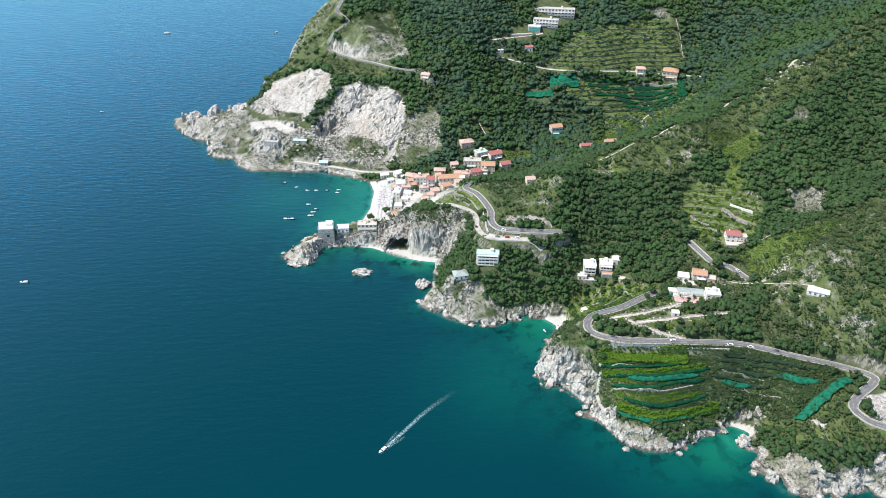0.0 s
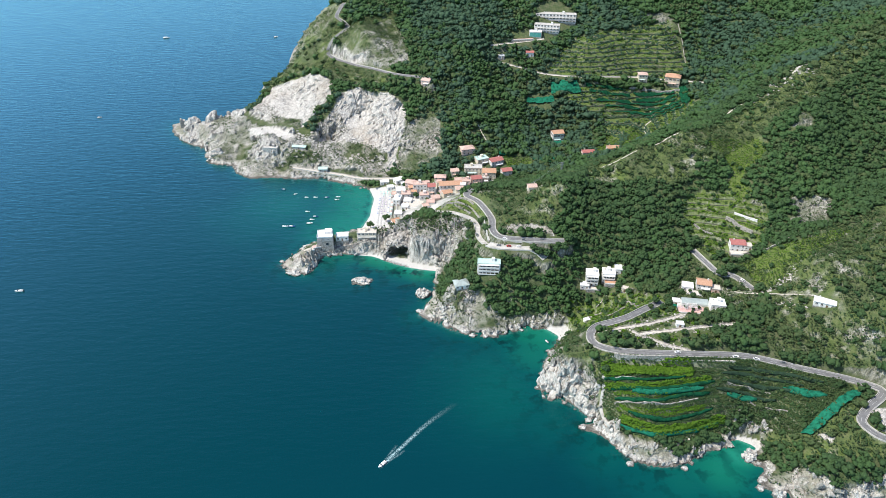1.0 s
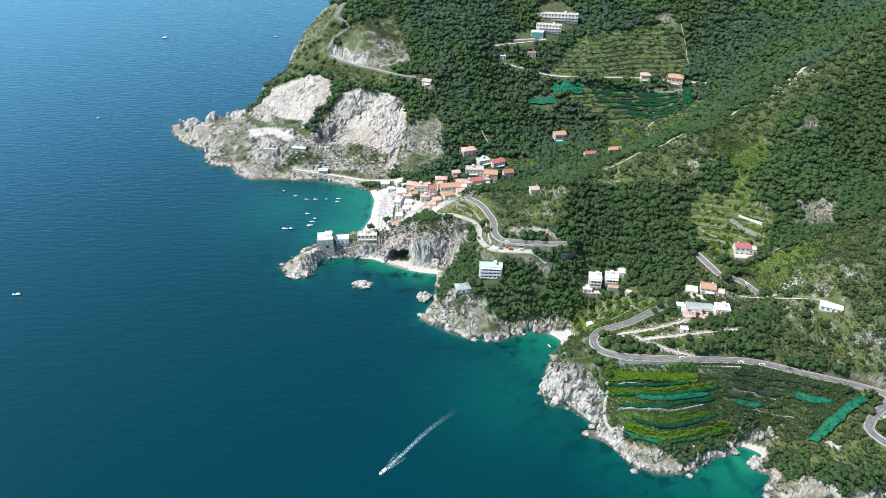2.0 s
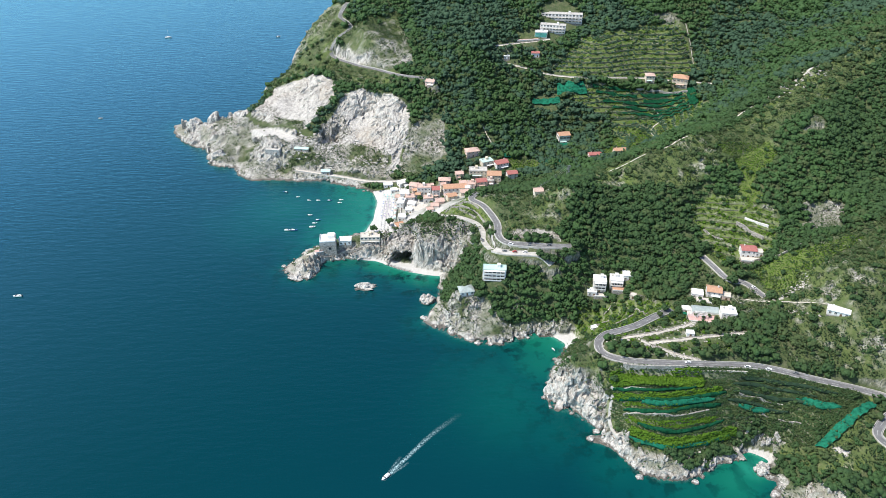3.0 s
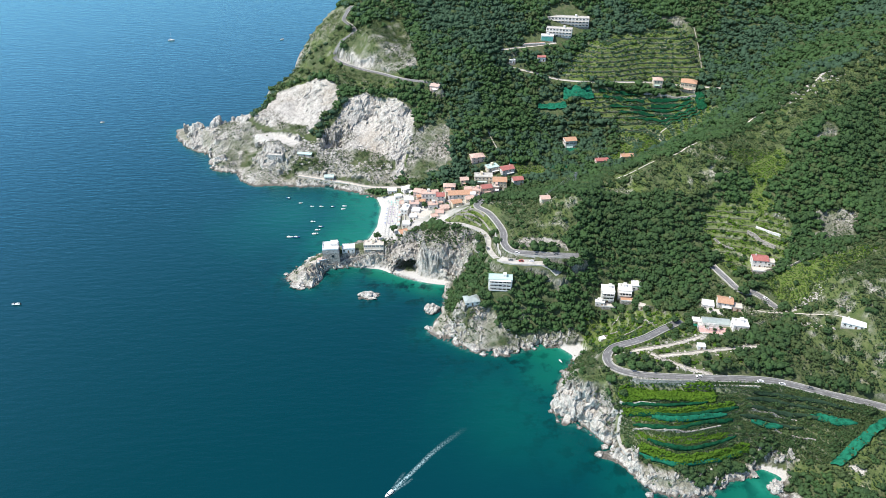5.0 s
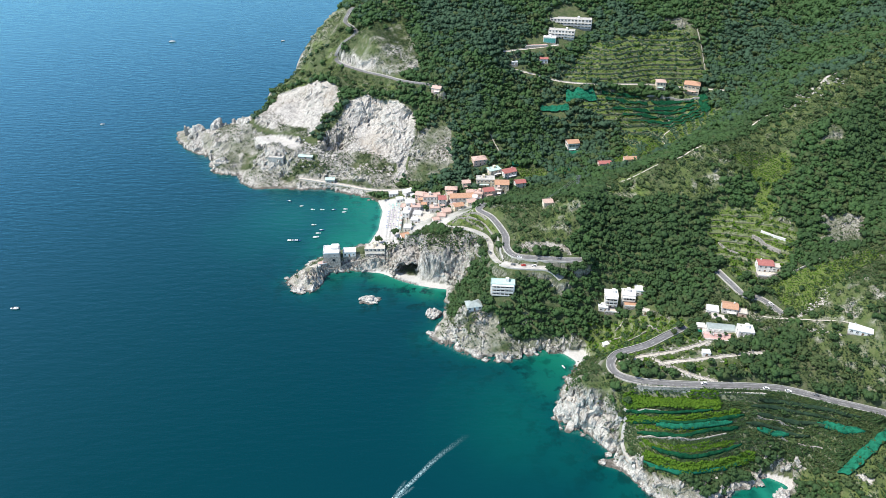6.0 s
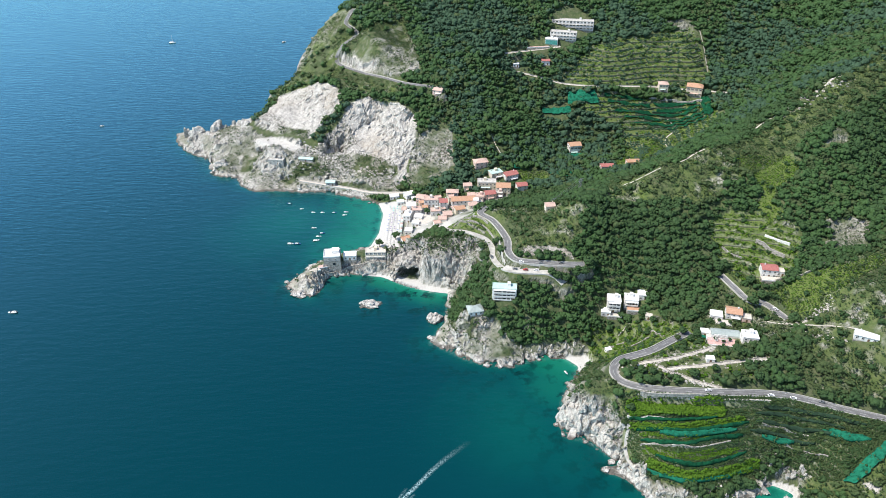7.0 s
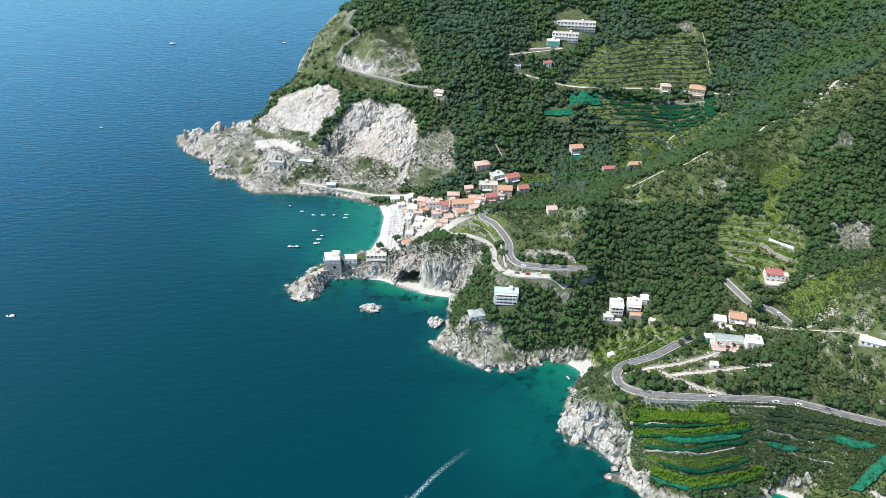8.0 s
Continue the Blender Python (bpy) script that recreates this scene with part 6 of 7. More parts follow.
# ------------------------------------------------------------------ vineyard on its terraces
def hung_net(label, pts, wide, mat, seed):
    """A shade net over a terrace: a sagging top and an apron hanging down its seaward side."""
    line = smooth_line([(x, y - 1.2, 0) for x, y in pts], 1.0)
    d = np.gradient(line[:, :2], axis=0)
    n = np.stack([-d[:, 1], d[:, 0]], 1) / np.linalg.norm(d, axis=1)[:, None]
    m = len(line)
    ends = np.clip(np.minimum(np.arange(m), np.arange(m)[::-1]) / 4.0, 0.35, 1)
    rows = []
    for k, (off, up) in enumerate(((0.55, 1.75), (0.2, 1.5), (-0.15, 1.55), (-0.45, 1.35), (-0.6, 0.45))):
        q = line[:, :2] + n * (wide * off * ends * (1 + 0.35 * fuzz(line[:, 0], line[:, 1], 0 * d[:, 0] + seed + 2 * k, 0.3, 3)))[:, None]
        q = q + 0.35 * np.stack([fuzz(q[:, 0], q[:, 1], 0 * d[:, 0] + seed + 7 * c, 0.6, 2) for c in (0, 1)], 1)
        z = at_grid(Z, q[:, 0], q[:, 1]) * 0.5 + at_grid(Z_SMOOTH, q[:, 0], q[:, 1]) * 0.5 + up + 0.45 * fuzz(q[:, 0], q[:, 1], 0 * d[:, 0] + seed, 0.5, 3)
        rows.append(np.c_[q, z])
    idx = np.arange(m * len(rows)).reshape(len(rows), m)
    f = np.stack([idx[:-1, :-1], idx[:-1, 1:], idx[1:, 1:], idx[1:, :-1]], -1).reshape(-1, 4)
    ob = fast_mesh("shade_net", np.vstack(rows), f, mat)
    ob.modifiers.new("thickness", "SOLIDIFY").thickness = 0.05
    return tagged(ob, label, "net")


def vineyard():
    rng = np.random.RandomState(5)
    for k, (pts, wide) in enumerate((([(93, 286), (106, 282), (121, 281), (137, 284), (153, 287)], 1.0), ([(96, 281), (105, 277), (117, 275), (133, 279), (149, 282)], 1.0), ([(102, 272), (111, 268), (121, 267), (134, 270), (150, 276)], 0.9), ([(97, 267), (106, 263.6), (116, 260.8), (134, 263.8), (153, 270.6)], 0.9), ([(91, 289.6), (100, 287.4), (109, 285.6), (122, 286), (136, 287.8)], 0.8))):
        hung_net("dark green shade net hung along a vineyard terrace", pts, wide, NET_DARK if k != 3 else NET_TEAL, 3 * k)
    hung_net("bright teal shade net over the middle vineyard terrace", [(105, 281), (117, 279), (131, 281), (146, 284)], 1.5, NET_TEAL, 31)
    hung_net("faded teal shade net on a vineyard terrace", [(159, 282), (168, 281), (176, 281)], 1.8, NET_TEAL, 37)
    hung_net("small teal shade net on a vineyard terrace", [(190, 283.5), (200, 279.5), (211, 276)], 2.6, NET_TEAL, 41)
    for k, (pts, wide) in enumerate((([(157, 291), (173, 291), (188, 288), (201, 283)], 0.9), ([(157, 288), (172, 287), (187, 284), (197, 280)], 0.9), ([(153, 284), (169, 283), (186, 279)], 0.9), ([(162, 294), (180, 293), (197, 289), (212, 284)], 0.9))):
        hung_net("worn black-green net over abandoned lemon terraces", pts, wide, NET_WORN, 50 + 3 * k)
    x, y = scatter(84, 232, 252, 300, 0.62, rng)
    ok = inside(x, y, np.array(FIELDS["vineyard"], float)) & (at_grid(np.minimum(road_d, 50), x, y) > 2.6)
    x, y = x[ok], y[ok]
    z = at_grid(Z, x, y)

    def along(bands, extra=0.0):
        hit = np.zeros(len(x), bool)
        for pts, wide in bands:
            d, _ = line_distance(x, y, smooth_line([(a, b - 1.0, 0) for a, b in pts], 2))
            hit |= d < wide / 2 + extra + 0.5 * fuzz(x, y, 0 * x, 0.3, 2)
        return hit

    bright = along(VINE_BANDS)
    fresh = along(GREEN_BANDS) & ~bright
    rest = ~bright & ~fresh
    pale = rest & (fuzz(x, y, 0 * x + 6, 0.12, 3) + 0.35 * rng.randn(len(x)) > np.where(x > 150, -0.08, 0.14))
    dark = rest & ~pale & (rng.rand(len(x)) < 0.9)
    pale &= rng.rand(len(x)) < 0.8
    for name, pick, mat, up, size, label in (("vine_rows", bright, LEAF_BRIGHT, 1.3, 0.80, "bright green vines trained along the terraces"), ("bean_rows", fresh, LEAF_BRIGHT, 0.6, 0.42, "fresh green crops on a narrow terrace"), ("garden_rows", dark, LEAF, 0.45, 0.46, "deep green low crops along the terraces"), ("weed_rows", pale, LEAF_LIGHT, 0.4, 0.42, "pale green weeds overgrowing the terraces")):
        n = pick.sum()
        c = np.c_[x[pick], y[pick], z[pick] + up + 0.35 * rng.rand(n)]
        tagged(foliage(name, c, size + 0.3 * rng.rand(n), mat, rng, 0.5, True), label, "vines", kind="stuff")
    # a few lemon and fig trees between the rows
    tx, ty = scatter(96, 228, 262, 294, 5.5, rng)
    ok = inside(tx, ty, np.array(FIELDS["vineyard"], float)) & (rng.rand(len(tx)) < np.where(tx > 150, 0.55, 0.10)) & (at_grid(np.minimum(road_d, 50), tx, ty) > 5)
    tx, ty = tx[ok], ty[ok]
    tagged(grow("lemon_bushes", tx, ty, 1.2 + 1.1 * rng.rand(len(tx)), 4, LEAF, rng, 12), "dark round lemon bushes scattered over the terraces", "bushes", kind="stuff")


vineyard()


def terrace_crops():
    """Grass and low crops on the other terraced fields."""
    rng = np.random.RandomState(8)
    for key, gap, mat in (("mid_field", 1.0, LEAF_BRIGHT), ("high_field", 1.2, LEAF_BRIGHT), ("valley_strip", 1.1, LEAF_BRIGHT), ("lane_garden", 1.2, LEAF_BRIGHT), ("valley_floor", 1.3, LEAF_BRIGHT), ("spur_back_field", 1.4, LEAF_BRIGHT), ("low_field", 1.2, LEAF_BRIGHT), ("far_terrace", 1.6, LEAF_BRIGHT), ("far_garden", 1.6, LEAF_BRIGHT)):
        p = np.array(FIELDS[key], float)
        x, y = scatter(p[:, 0].min(), p[:, 0].max(), p[:, 1].min(), p[:, 1].max(), gap, rng)
        ok = inside(x, y, p) & (at_grid(np.minimum(road_d, 50), x, y) > 4.4)
        f = at_grid(tf, x, y)
        far = key.startswith("far")
        riser = ok & ((f > 0.60) | (f < 0.06)) & (rng.rand(len(x)) < 0.85) if far else np.zeros(len(x), bool)
        ok &= ((f > 0.05) & (f < 0.5) | (key in ("high_field", "valley_strip", "valley_floor", "spur_back_field"))) & (rng.rand(len(x)) < (0.6 if far else 0.75) + 0.5 * fuzz(x, y, 0 * x, 0.06, 3))
        for cx, cy, cr in CLEAR:
            ok &= np.hypot(x - cx, y - cy) > cr
        if far:
            hx, hy = x[riser], y[riser]
            hc = np.c_[hx, hy, at_grid(Z, hx, hy) + 0.5]
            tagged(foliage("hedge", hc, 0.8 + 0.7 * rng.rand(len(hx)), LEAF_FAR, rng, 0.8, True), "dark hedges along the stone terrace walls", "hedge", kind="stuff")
        x, y = x[ok], y[ok]
        c = np.c_[x, y, at_grid(Z, x, y) + 0.35 * rng.rand(len(x)) + 0.2]
        half = rng.rand(len(x)) < np.where((key == "low_field") & (y < 334), 0.2, 0.65)
        for pick, m in ((half, mat), (~half, LEAF_LIGHT if mat is LEAF_BRIGHT else LEAF)):
            tagged(foliage("terrace_crop", c[pick], gap * (0.34 + 0.3 * rng.rand(pick.sum())), m, rng, 0.7, True), "green crops along narrow stone terraces", "crops", kind="stuff")
    # grown-over bits with single bushes and small trees
    x, y = scatter(88, 270, 300, 760, 6.5, rng)
    ok = mask_at({k: FIELDS[k] for k in ("mid_field", "high_field", "valley_strip", "low_field", "far_terrace", "far_garden")}, x, y) & (rng.rand(len(x)) < np.where(inside(x, y, np.array(FIELDS["low_field"], float)), 1.0, np.where(y > 690, 0.5, 0.35))) & (at_grid(np.minimum(road_d, 50), x, y) > 5.5)
    for cx, cy, cr in CLEAR:
        ok &= np.hypot(x - cx, y - cy) > cr + 1
    x, y = x[ok], y[ok]
    bx, by = scatter(84, 230, 300, 446, 3.8, rng)
    ok = mask_at({k: FIELDS[k] for k in ("mid_field", "low_field", "lane_garden")}, bx, by) & (rng.rand(len(bx)) < 0.5) & (at_grid(np.minimum(road_d, 50), bx, by) > 5.2)
    for cx, cy, cr in CLEAR:
        ok &= np.hypot(bx - cx, by - cy) > cr
    bx, by = bx[ok], by[ok]
    tagged(grow("fruit_bushes", bx, by, 0.8 + 0.9 * rng.rand(len(bx)), 3, LEAF_BRIGHT, rng, 8), "bright green fruit bushes in terraced gardens", "bushes", kind="stuff")
    tagged(grow("garden_bushes", x, y, 1.2 + 1.3 * rng.rand(len(x)), 4, LEAF, rng, 12), "dark round bushes scattered over the terraces", "bushes", kind="stuff")


terrace_crops()


def net_sheet(label, corners, mat):
    """A shade net pulled over a plot, given its four corners on the plan."""
    a, b, c, d = [np.array(p, float) for p in corners]
    u, v = np.meshgrid(np.linspace(0, 1, 34), np.linspace(0, 1, 34))
    p = (1 - v)[..., None] * ((1 - u)[..., None] * a + u[..., None] * b) + v[..., None] * ((1 - u)[..., None] * d + u[..., None] * c)
    x, y = p[..., 0] + 1.5 * fuzz(p[..., 0], p[..., 1], 0 * u, 0.3, 3), p[..., 1] + 1.5 * fuzz(p[..., 0], p[..., 1], 0 * u + 5, 0.3, 3)
    z = at_grid(Z, x, y) + 1.9 + 0.8 * fuzz(x, y, 0 * u, 0.4, 3)
    idx = np.arange(u.size).reshape(u.shape)
    q = np.stack([idx[:-1, :-1], idx[:-1, 1:], idx[1:, 1:], idx[1:, :-1]], -1).reshape(-1, 4)
    ob = fast_mesh("shade_net", np.stack([x, y, z], -1).reshape(-1, 3), q, mat)
    m = ob.modifiers.new("thickness", "SOLIDIFY")
    m.thickness = 0.06
    return tagged(ob, label, "net")


net_sheet("bright teal shade net down the slope by the road", [(190.5, 256.5), (195.6, 253.4), (231, 276.6), (227, 279.2)], NET_TEAL)
net_sheet("small bright green tarpaulin by the house steps", [(143.5, 345.5), (146, 345.5), (146, 343), (143.5, 343)], NET_TEAL)
net_sheet("bright teal shade net over a far garden", [(111, 689), (138, 689), (141, 676), (110, 676)], NET_TEAL)
net_sheet("long teal shade net below the far lane", [(84, 673), (113, 674), (114, 668), (85, 668)], NET_TEAL)
net_sheet("small teal net beside the valley house", [(104, 626), (119, 626), (119, 616), (106, 616)], NET_TEAL)
net_sheet("wide teal shade net on the valley floor", [(84, 580), (103, 588), (103, 575), (83, 569)], NET_TEAL)
net_sheet("small teal net beside a valley house", [(52, 590), (60, 592), (59, 585), (51, 583)], NET_TEAL)
net_sheet("dark green shade net on the far terraces", [(244, 690), (252, 688), (246, 655), (239, 660)], NET_DARK)
for k, (x0, x1, yy) in enumerate(((146, 188, 686), (196, 238, 683), (150, 192, 680), (198, 240, 677), (156, 236, 672), (164, 200, 666), (204, 240, 665), (172, 238, 659), (205, 240, 652))):
    net_sheet("dark green shade net along a far terrace", [(x0, yy + 1.2), (x1, yy + 1.8), (x1, yy - 1.2), (x0, yy - 1.4)], NET_DARK)

# ------------------------------------------------------------------ rocks in the sea, the cave
ROCK = LAND.copy()
ROCK.name = "sea_rock"


def boulder(name, x, y, z, size, label, category, seed, sub=4):
    bm = bmesh.new()
    bmesh.ops.create_icosphere(bm, subdivisions=sub, radius=1)
    co = np.array([v.co[:] for v in bm.verts])
    r = 1 + 0.32 * fuzz(co[:, 0] + seed, co[:, 1], co[:, 2], 1.3, 4) + 0.14 * fuzz(co[:, 0], co[:, 1] + seed, co[:, 2], 4.5, 3) + 0.26 * blocks(co[:, 0] + seed, co[:, 1], co[:, 2], 0.45, 0)
    for v, k in zip(bm.verts, r):
        v.co = Vector((v.co.x * size[0], v.co.y * size[1], v.co.z * size[2])) * float(k)
    me = bpy.data.meshes.new(name)
    bm.to_mesh(me)
    bm.free()
    me.materials.append(ROCK)
    ob = new(name, me)
    ob.location = (x, y, z)
    paint(ob, "cover", np.tile(np.array([1.0, 0, 0]), (len(me.vertices), 1)))
    return tagged(ob, label, category)


BLOCK = bmesh.new()
bmesh.ops.create_icosphere(BLOCK, subdivisions=2, radius=1)
BLOCK_V = np.array([v.co[:] for v in BLOCK.verts])
BLOCK_F = np.array([[v.index for v in f.verts] for f in BLOCK.faces])
BLOCK.free()


def cliff_blocks(zones, count, lo, hi, label, seed, grey_amount, tall=1.5):
    """Jagged blocks standing out of the steep rock, joined into one mesh."""
    rng = np.random.RandomState(seed)
    ok = np.nonzero((zone_mask({k: ZONES[k] for k in zones}) & (crag > 0.35) & (SLOPE > 0.75) & on_land & (cave < 0.1) & (shelf > 0.99) & ~in_sand & ~works).ravel())[0]
    at = rng.choice(ok, min(count, len(ok)), replace=False)
    v_, f_ = [], []
    for n, i in enumerate(at):
        r = lo + (hi - lo) * rng.rand() ** 2
        c = BLOCK_V
        k = 1 + 0.35 * fuzz(c[:, 0] + 3 * n, c[:, 1], c[:, 2], 1.4, 3) + 0.28 * blocks(c[:, 0] + 3 * n, c[:, 1] + n, c[:, 2], 0.6, 0)
        a = rng.rand() * 6.283
        p = c * k[:, None] * r * np.array([0.75 + 0.5 * rng.rand(), 0.7 + 0.3 * rng.rand(), tall + 0.8 * tall * rng.rand()])
        p[:, 0] += 0.22 * p[:, 2]
        p = np.stack([p[:, 0] * np.cos(a) - p[:, 1] * np.sin(a), p[:, 0] * np.sin(a) + p[:, 1] * np.cos(a), p[:, 2]], 1)
        v_.append(p + np.array([GX.ravel()[i], GY.ravel()[i], Z.ravel()[i] - 0.5 * r]) + shift.reshape(-1, 3)[i])
        f_.append(BLOCK_F + n * len(c))
    ob = fast_mesh("cliff_rocks", np.vstack(v_), np.vstack(f_), ROCK, smooth=False)
    paint(ob, "cover", np.tile(np.array([1.0, 0, 0]), (len(ob.data.vertices), 1)))
    paint(ob, "weather_shade", np.full((len(ob.data.vertices), 3), grey_amount))
    tagged(ob, label, "rocks", kind="stuff")


cliff_blocks(("cave_cliff",), 700, 0.4, 1.25, "jagged grey limestone ribs of the cave cliff", 3, 0.35, 2.0)
cliff_blocks(("mid_cliff",), 70, 0.5, 1.7, "jagged pale limestone blocks of the headland cliff", 4, 0.15)
cliff_blocks(("near_cliff", "small_bay"), 110, 0.5, 1.6, "jagged white limestone blocks of the vineyard cliff", 5, 0.1)
cliff_blocks(("near_rocks",), 80, 0.5, 1.7, "jagged white limestone blocks above the near bay", 6, 0.08)
cliff_blocks(("cape", "quarry_foot", "scree"), 150, 0.7, 2.2, "jagged pale limestone blocks of the cape", 7, 0.2, 0.9)
boulder("sea_rock", -60, 413, -0.6, (7.6, 5.2, 3.4), "pale craggy islet standing in the bay", "rock", 1)
boulder("sea_rock", -15, 397, 0.2, (5.4, 4.6, 4.6), "large white rock at the foot of the cliff", "rock", 4)
boulder("sea_rock", 79, 274, -0.4, (2.6, 2.0, 2.0), "white boulder at the waterline", "rock", 7)
boulder("sea_rock", 57, 305, -0.6, (2.0, 1.6, 1.5), "dark skerry beside the cliff", "rock", 9, 3)
boulder("sea_rock", 166, 253, 0.4, (3.6, 3.2, 4.4), "white boulder beside the small beach", "rock", 12)
boulder("sea_rock", 172, 229, 0.2, (3.0, 2.6, 3.6), "white boulder under the near cliff", "rock", 15)
boulder("sea_rock", -113, 424, -0.2, (6.0, 3.6, 2.4), "pale wave-washed rock below the tower", "rock", 18)


def cave_arch(x0, y0, half, high, label):
    """The rock round a cave mouth: an arch with a ragged lip, running back into the cliff."""
    m, n, rings = 73, 34, []
    a = np.linspace(0, math.pi, m)
    turns = np.linspace(0, 8, n)
    size = np.interp(turns, range(9), (1.0, 1.0, 1.0, 1.02, 1.12, 1.22, 1.32, 1.38, 1.40))
    back = np.interp(turns, range(9), (15, 9, 4, 0.6, -0.4, 1.2, 4.5, 9, 16))
    for k in range(n):
        w = 0.7 if turns[k] < 3 else 1.3
        px, pz = x0 + np.cos(a) * half * size[k], -1.0 + np.sin(a) ** 0.8 * high * (1 + (size[k] - 1) * 0.85)
        py = np.full(m, y0 + back[k]) + 0.18 * (px - x0) * (size[k] > 1)
        move = [w * (1.2 * fuzz(px, py, pz + 30 * c, 0.28, 4) + 0.7 * blocks(px, py, pz + 11 * c, 2.4, c) + 0.45 * blocks(px, py, pz + 17 * c, 1.1, c)) for c in range(3)]
        rings.append(np.stack([px + move[0], py + 1.4 * move[1], pz + move[2] * np.sin(a)], 1))
    idx = np.arange(m * n).reshape(n, m)
    f = np.stack([idx[:-1, :-1], idx[1:, :-1], idx[1:, 1:], idx[:-1, 1:]], -1).reshape(-1, 4)
    ob = fast_mesh("cave_arch", np.vstack(rings), f, ROCK, smooth=False)
    paint(ob, "cover", np.tile(np.array([1.0, 0, 0]), (len(ob.data.vertices), 1)))
    paint(ob, "weather_shade", np.full((len(ob.data.vertices), 3), 0.35))
    return tagged(ob, label, "rock")


cave_arch(-35, 443.5, 9.6, 12.5, "grey limestone arch over the mouth of a sea cave")
for k, (x, y, z, sx, sy, sz) in enumerate(((-264, 679, 8, 9, 6, 9), (-241, 680, 10, 9, 7, 12), (-227, 684, 12, 4, 4, 8), (-214, 676, 16, 7, 6, 9), (-250, 672, 6, 7, 6, 7), (-205, 668, 22, 8, 6, 8), (-232, 650, 4, 7, 6, 6), (-222, 618, 3, 8, 6, 7))):
    boulder("crag", x, y, z, (sx, sy, sz), "jagged pale limestone crag on the cape", "rock", 60 + k)
rng_rocks = np.random.RandomState(31)
for k in range(70):
    i = rng_rocks.randint(6, len(SHORE_NEAR + SHORE_MID + SHORE_FAR[:11]) - 1)
    t_ = rng_rocks.rand()
    px, py = SHORE[i] * (1 - t_) + SHORE[i + 1] * t_ + rng_rocks.randn(2) * 1.2
    if mask_at(SANDS, np.array([px]), np.array([py]))[0] or (-70 < px < -55 and 480 < py < 560):
        continue
    r_ = 0.6 + 1.5 * rng_rocks.rand() ** 2
    boulder("shore_rock", float(px), float(py), 0.1, (r_ * 1.3, r_, r_ * 0.9), "pale boulder fallen at the waterline", "rock", 40 + k, 2)



def rubble(label, lines, count, side, lo, hi, seed):
    """Loose pale stones tipped along a track or wall, joined into one mesh."""
    rng = np.random.RandomState(seed)
    v_, f_ = [], []
    for n in range(count):
        line = lines[rng.randint(len(lines))]
        p = line[rng.randint(len(line))][:2] + side * rng.randn(2)
        r = lo + (hi - lo) * rng.rand() ** 2
        k = 1 + 0.5 * fuzz(BALL_V[:, 0] + 3 * n, BALL_V[:, 1], BALL_V[:, 2], 1.4, 2)
        q = BALL_V * k[:, None] * r * np.array([0.8 + 0.7 * rng.rand(), 0.8 + 0.7 * rng.rand(), 0.6])
        v_.append(q + np.array([p[0], p[1], height(p[0], p[1]) + 0.15 * r]))
        f_.append(BALL_F + n * len(BALL_V))
    ob = fast_mesh("rubble", np.vstack(v_), np.vstack(f_), ROCK, smooth=False)
    paint(ob, "cover", np.tile(np.array([1.0, 0, 0]), (len(ob.data.vertices), 1)))
    tagged(ob, label, "stones", kind="stuff")


rubble("pale stones tipped along the farm tracks", FINE[6:9], 420, 1.3, 0.25, 0.85, 11)
rubble("pale stones on the slope above the long house", [smooth_line([(192, 351, 0), (201, 344, 0), (210, 340, 0), (219, 333, 0)], 2), smooth_line([(205, 356, 0), (214, 357, 0), (224, 362, 0)], 2)], 160, 1.6, 0.3, 1.0, 12)
rubble("pale stones along the crest of the spur", [smooth_line([(245, 538, 0), (262, 544, 0), (278, 545, 0), (290, 548, 0), (300, 552, 0)], 2)], 170, 5.5, 0.4, 1.5, 13)
rubble("white blocks left on the quarry terraces", [smooth_line([(-150, 604, 0), (-128, 600, 0), (-104, 596, 0), (-80, 590, 0), (-58, 586, 0)], 2), smooth_line([(-140, 614, 0), (-124, 612, 0), (-112, 606, 0)], 2)], 420, 4.0, 0.4, 1.5, 14)


def pylon(x, y, high, label):
    """A slim lattice pylon: four legs, crossed braces and two arms."""
    t = thing("power_pylon", pose(x, y, height(x, y) - 0.3, 0, 0, 25), label, "pylon")
    foot, top = 1.3, 0.35
    for sx in (-1, 1):
        for sy in (-1, 1):
            leg = bmesh.new()
            v = [leg.verts.new((sx * (f + dx), sy * (f + dy), z)) for f, z in ((foot, 0), (top, high)) for dx, dy in ((0, 0), (0.14, 0), (0.14, 0.14), (0, 0.14))]
            for f in ((0, 1, 5, 4), (1, 2, 6, 5), (2, 3, 7, 6), (3, 0, 4, 7), (3, 2, 1, 0), (4, 5, 6, 7)):
                leg.faces.new([v[k] for k in f])
            part("leg", leg, GALVANISED, t)
    for k in range(7):
        a, b = k / 7, (k + 1) / 7
        wa, wb = foot + (top - foot) * a, foot + (top - foot) * b
        for side in range(4):
            bm = bmesh.new()
            p, q = Vector((-wa, -wa, high * a)), Vector((wb, -wb, high * b))
            d = (q - p)
            box(bm, -0.05, 0.05, -0.05, 0.05, 0, d.length)
            bm.transform(Matrix.Rotation(side * math.pi / 2, 4, "Z") @ Matrix.Translation(p) @ d.to_track_quat("Z", "Y").to_matrix().to_4x4())
            part("brace", bm, GALVANISED, t)
    for z in (high - 0.4, high - 2.2):
        part("crossarm", box(bmesh.new(), -2.2, 2.2, -0.12, 0.12, z, z + 0.2), GALVANISED, t)
    return t


GALVANISED = plain("galvanised_steel", (0.45, 0.46, 0.47), 0.5, 0.1, 2.0, 0.6)
pylon(95, 500, 13, "grey lattice power pylon standing in the spur wood")
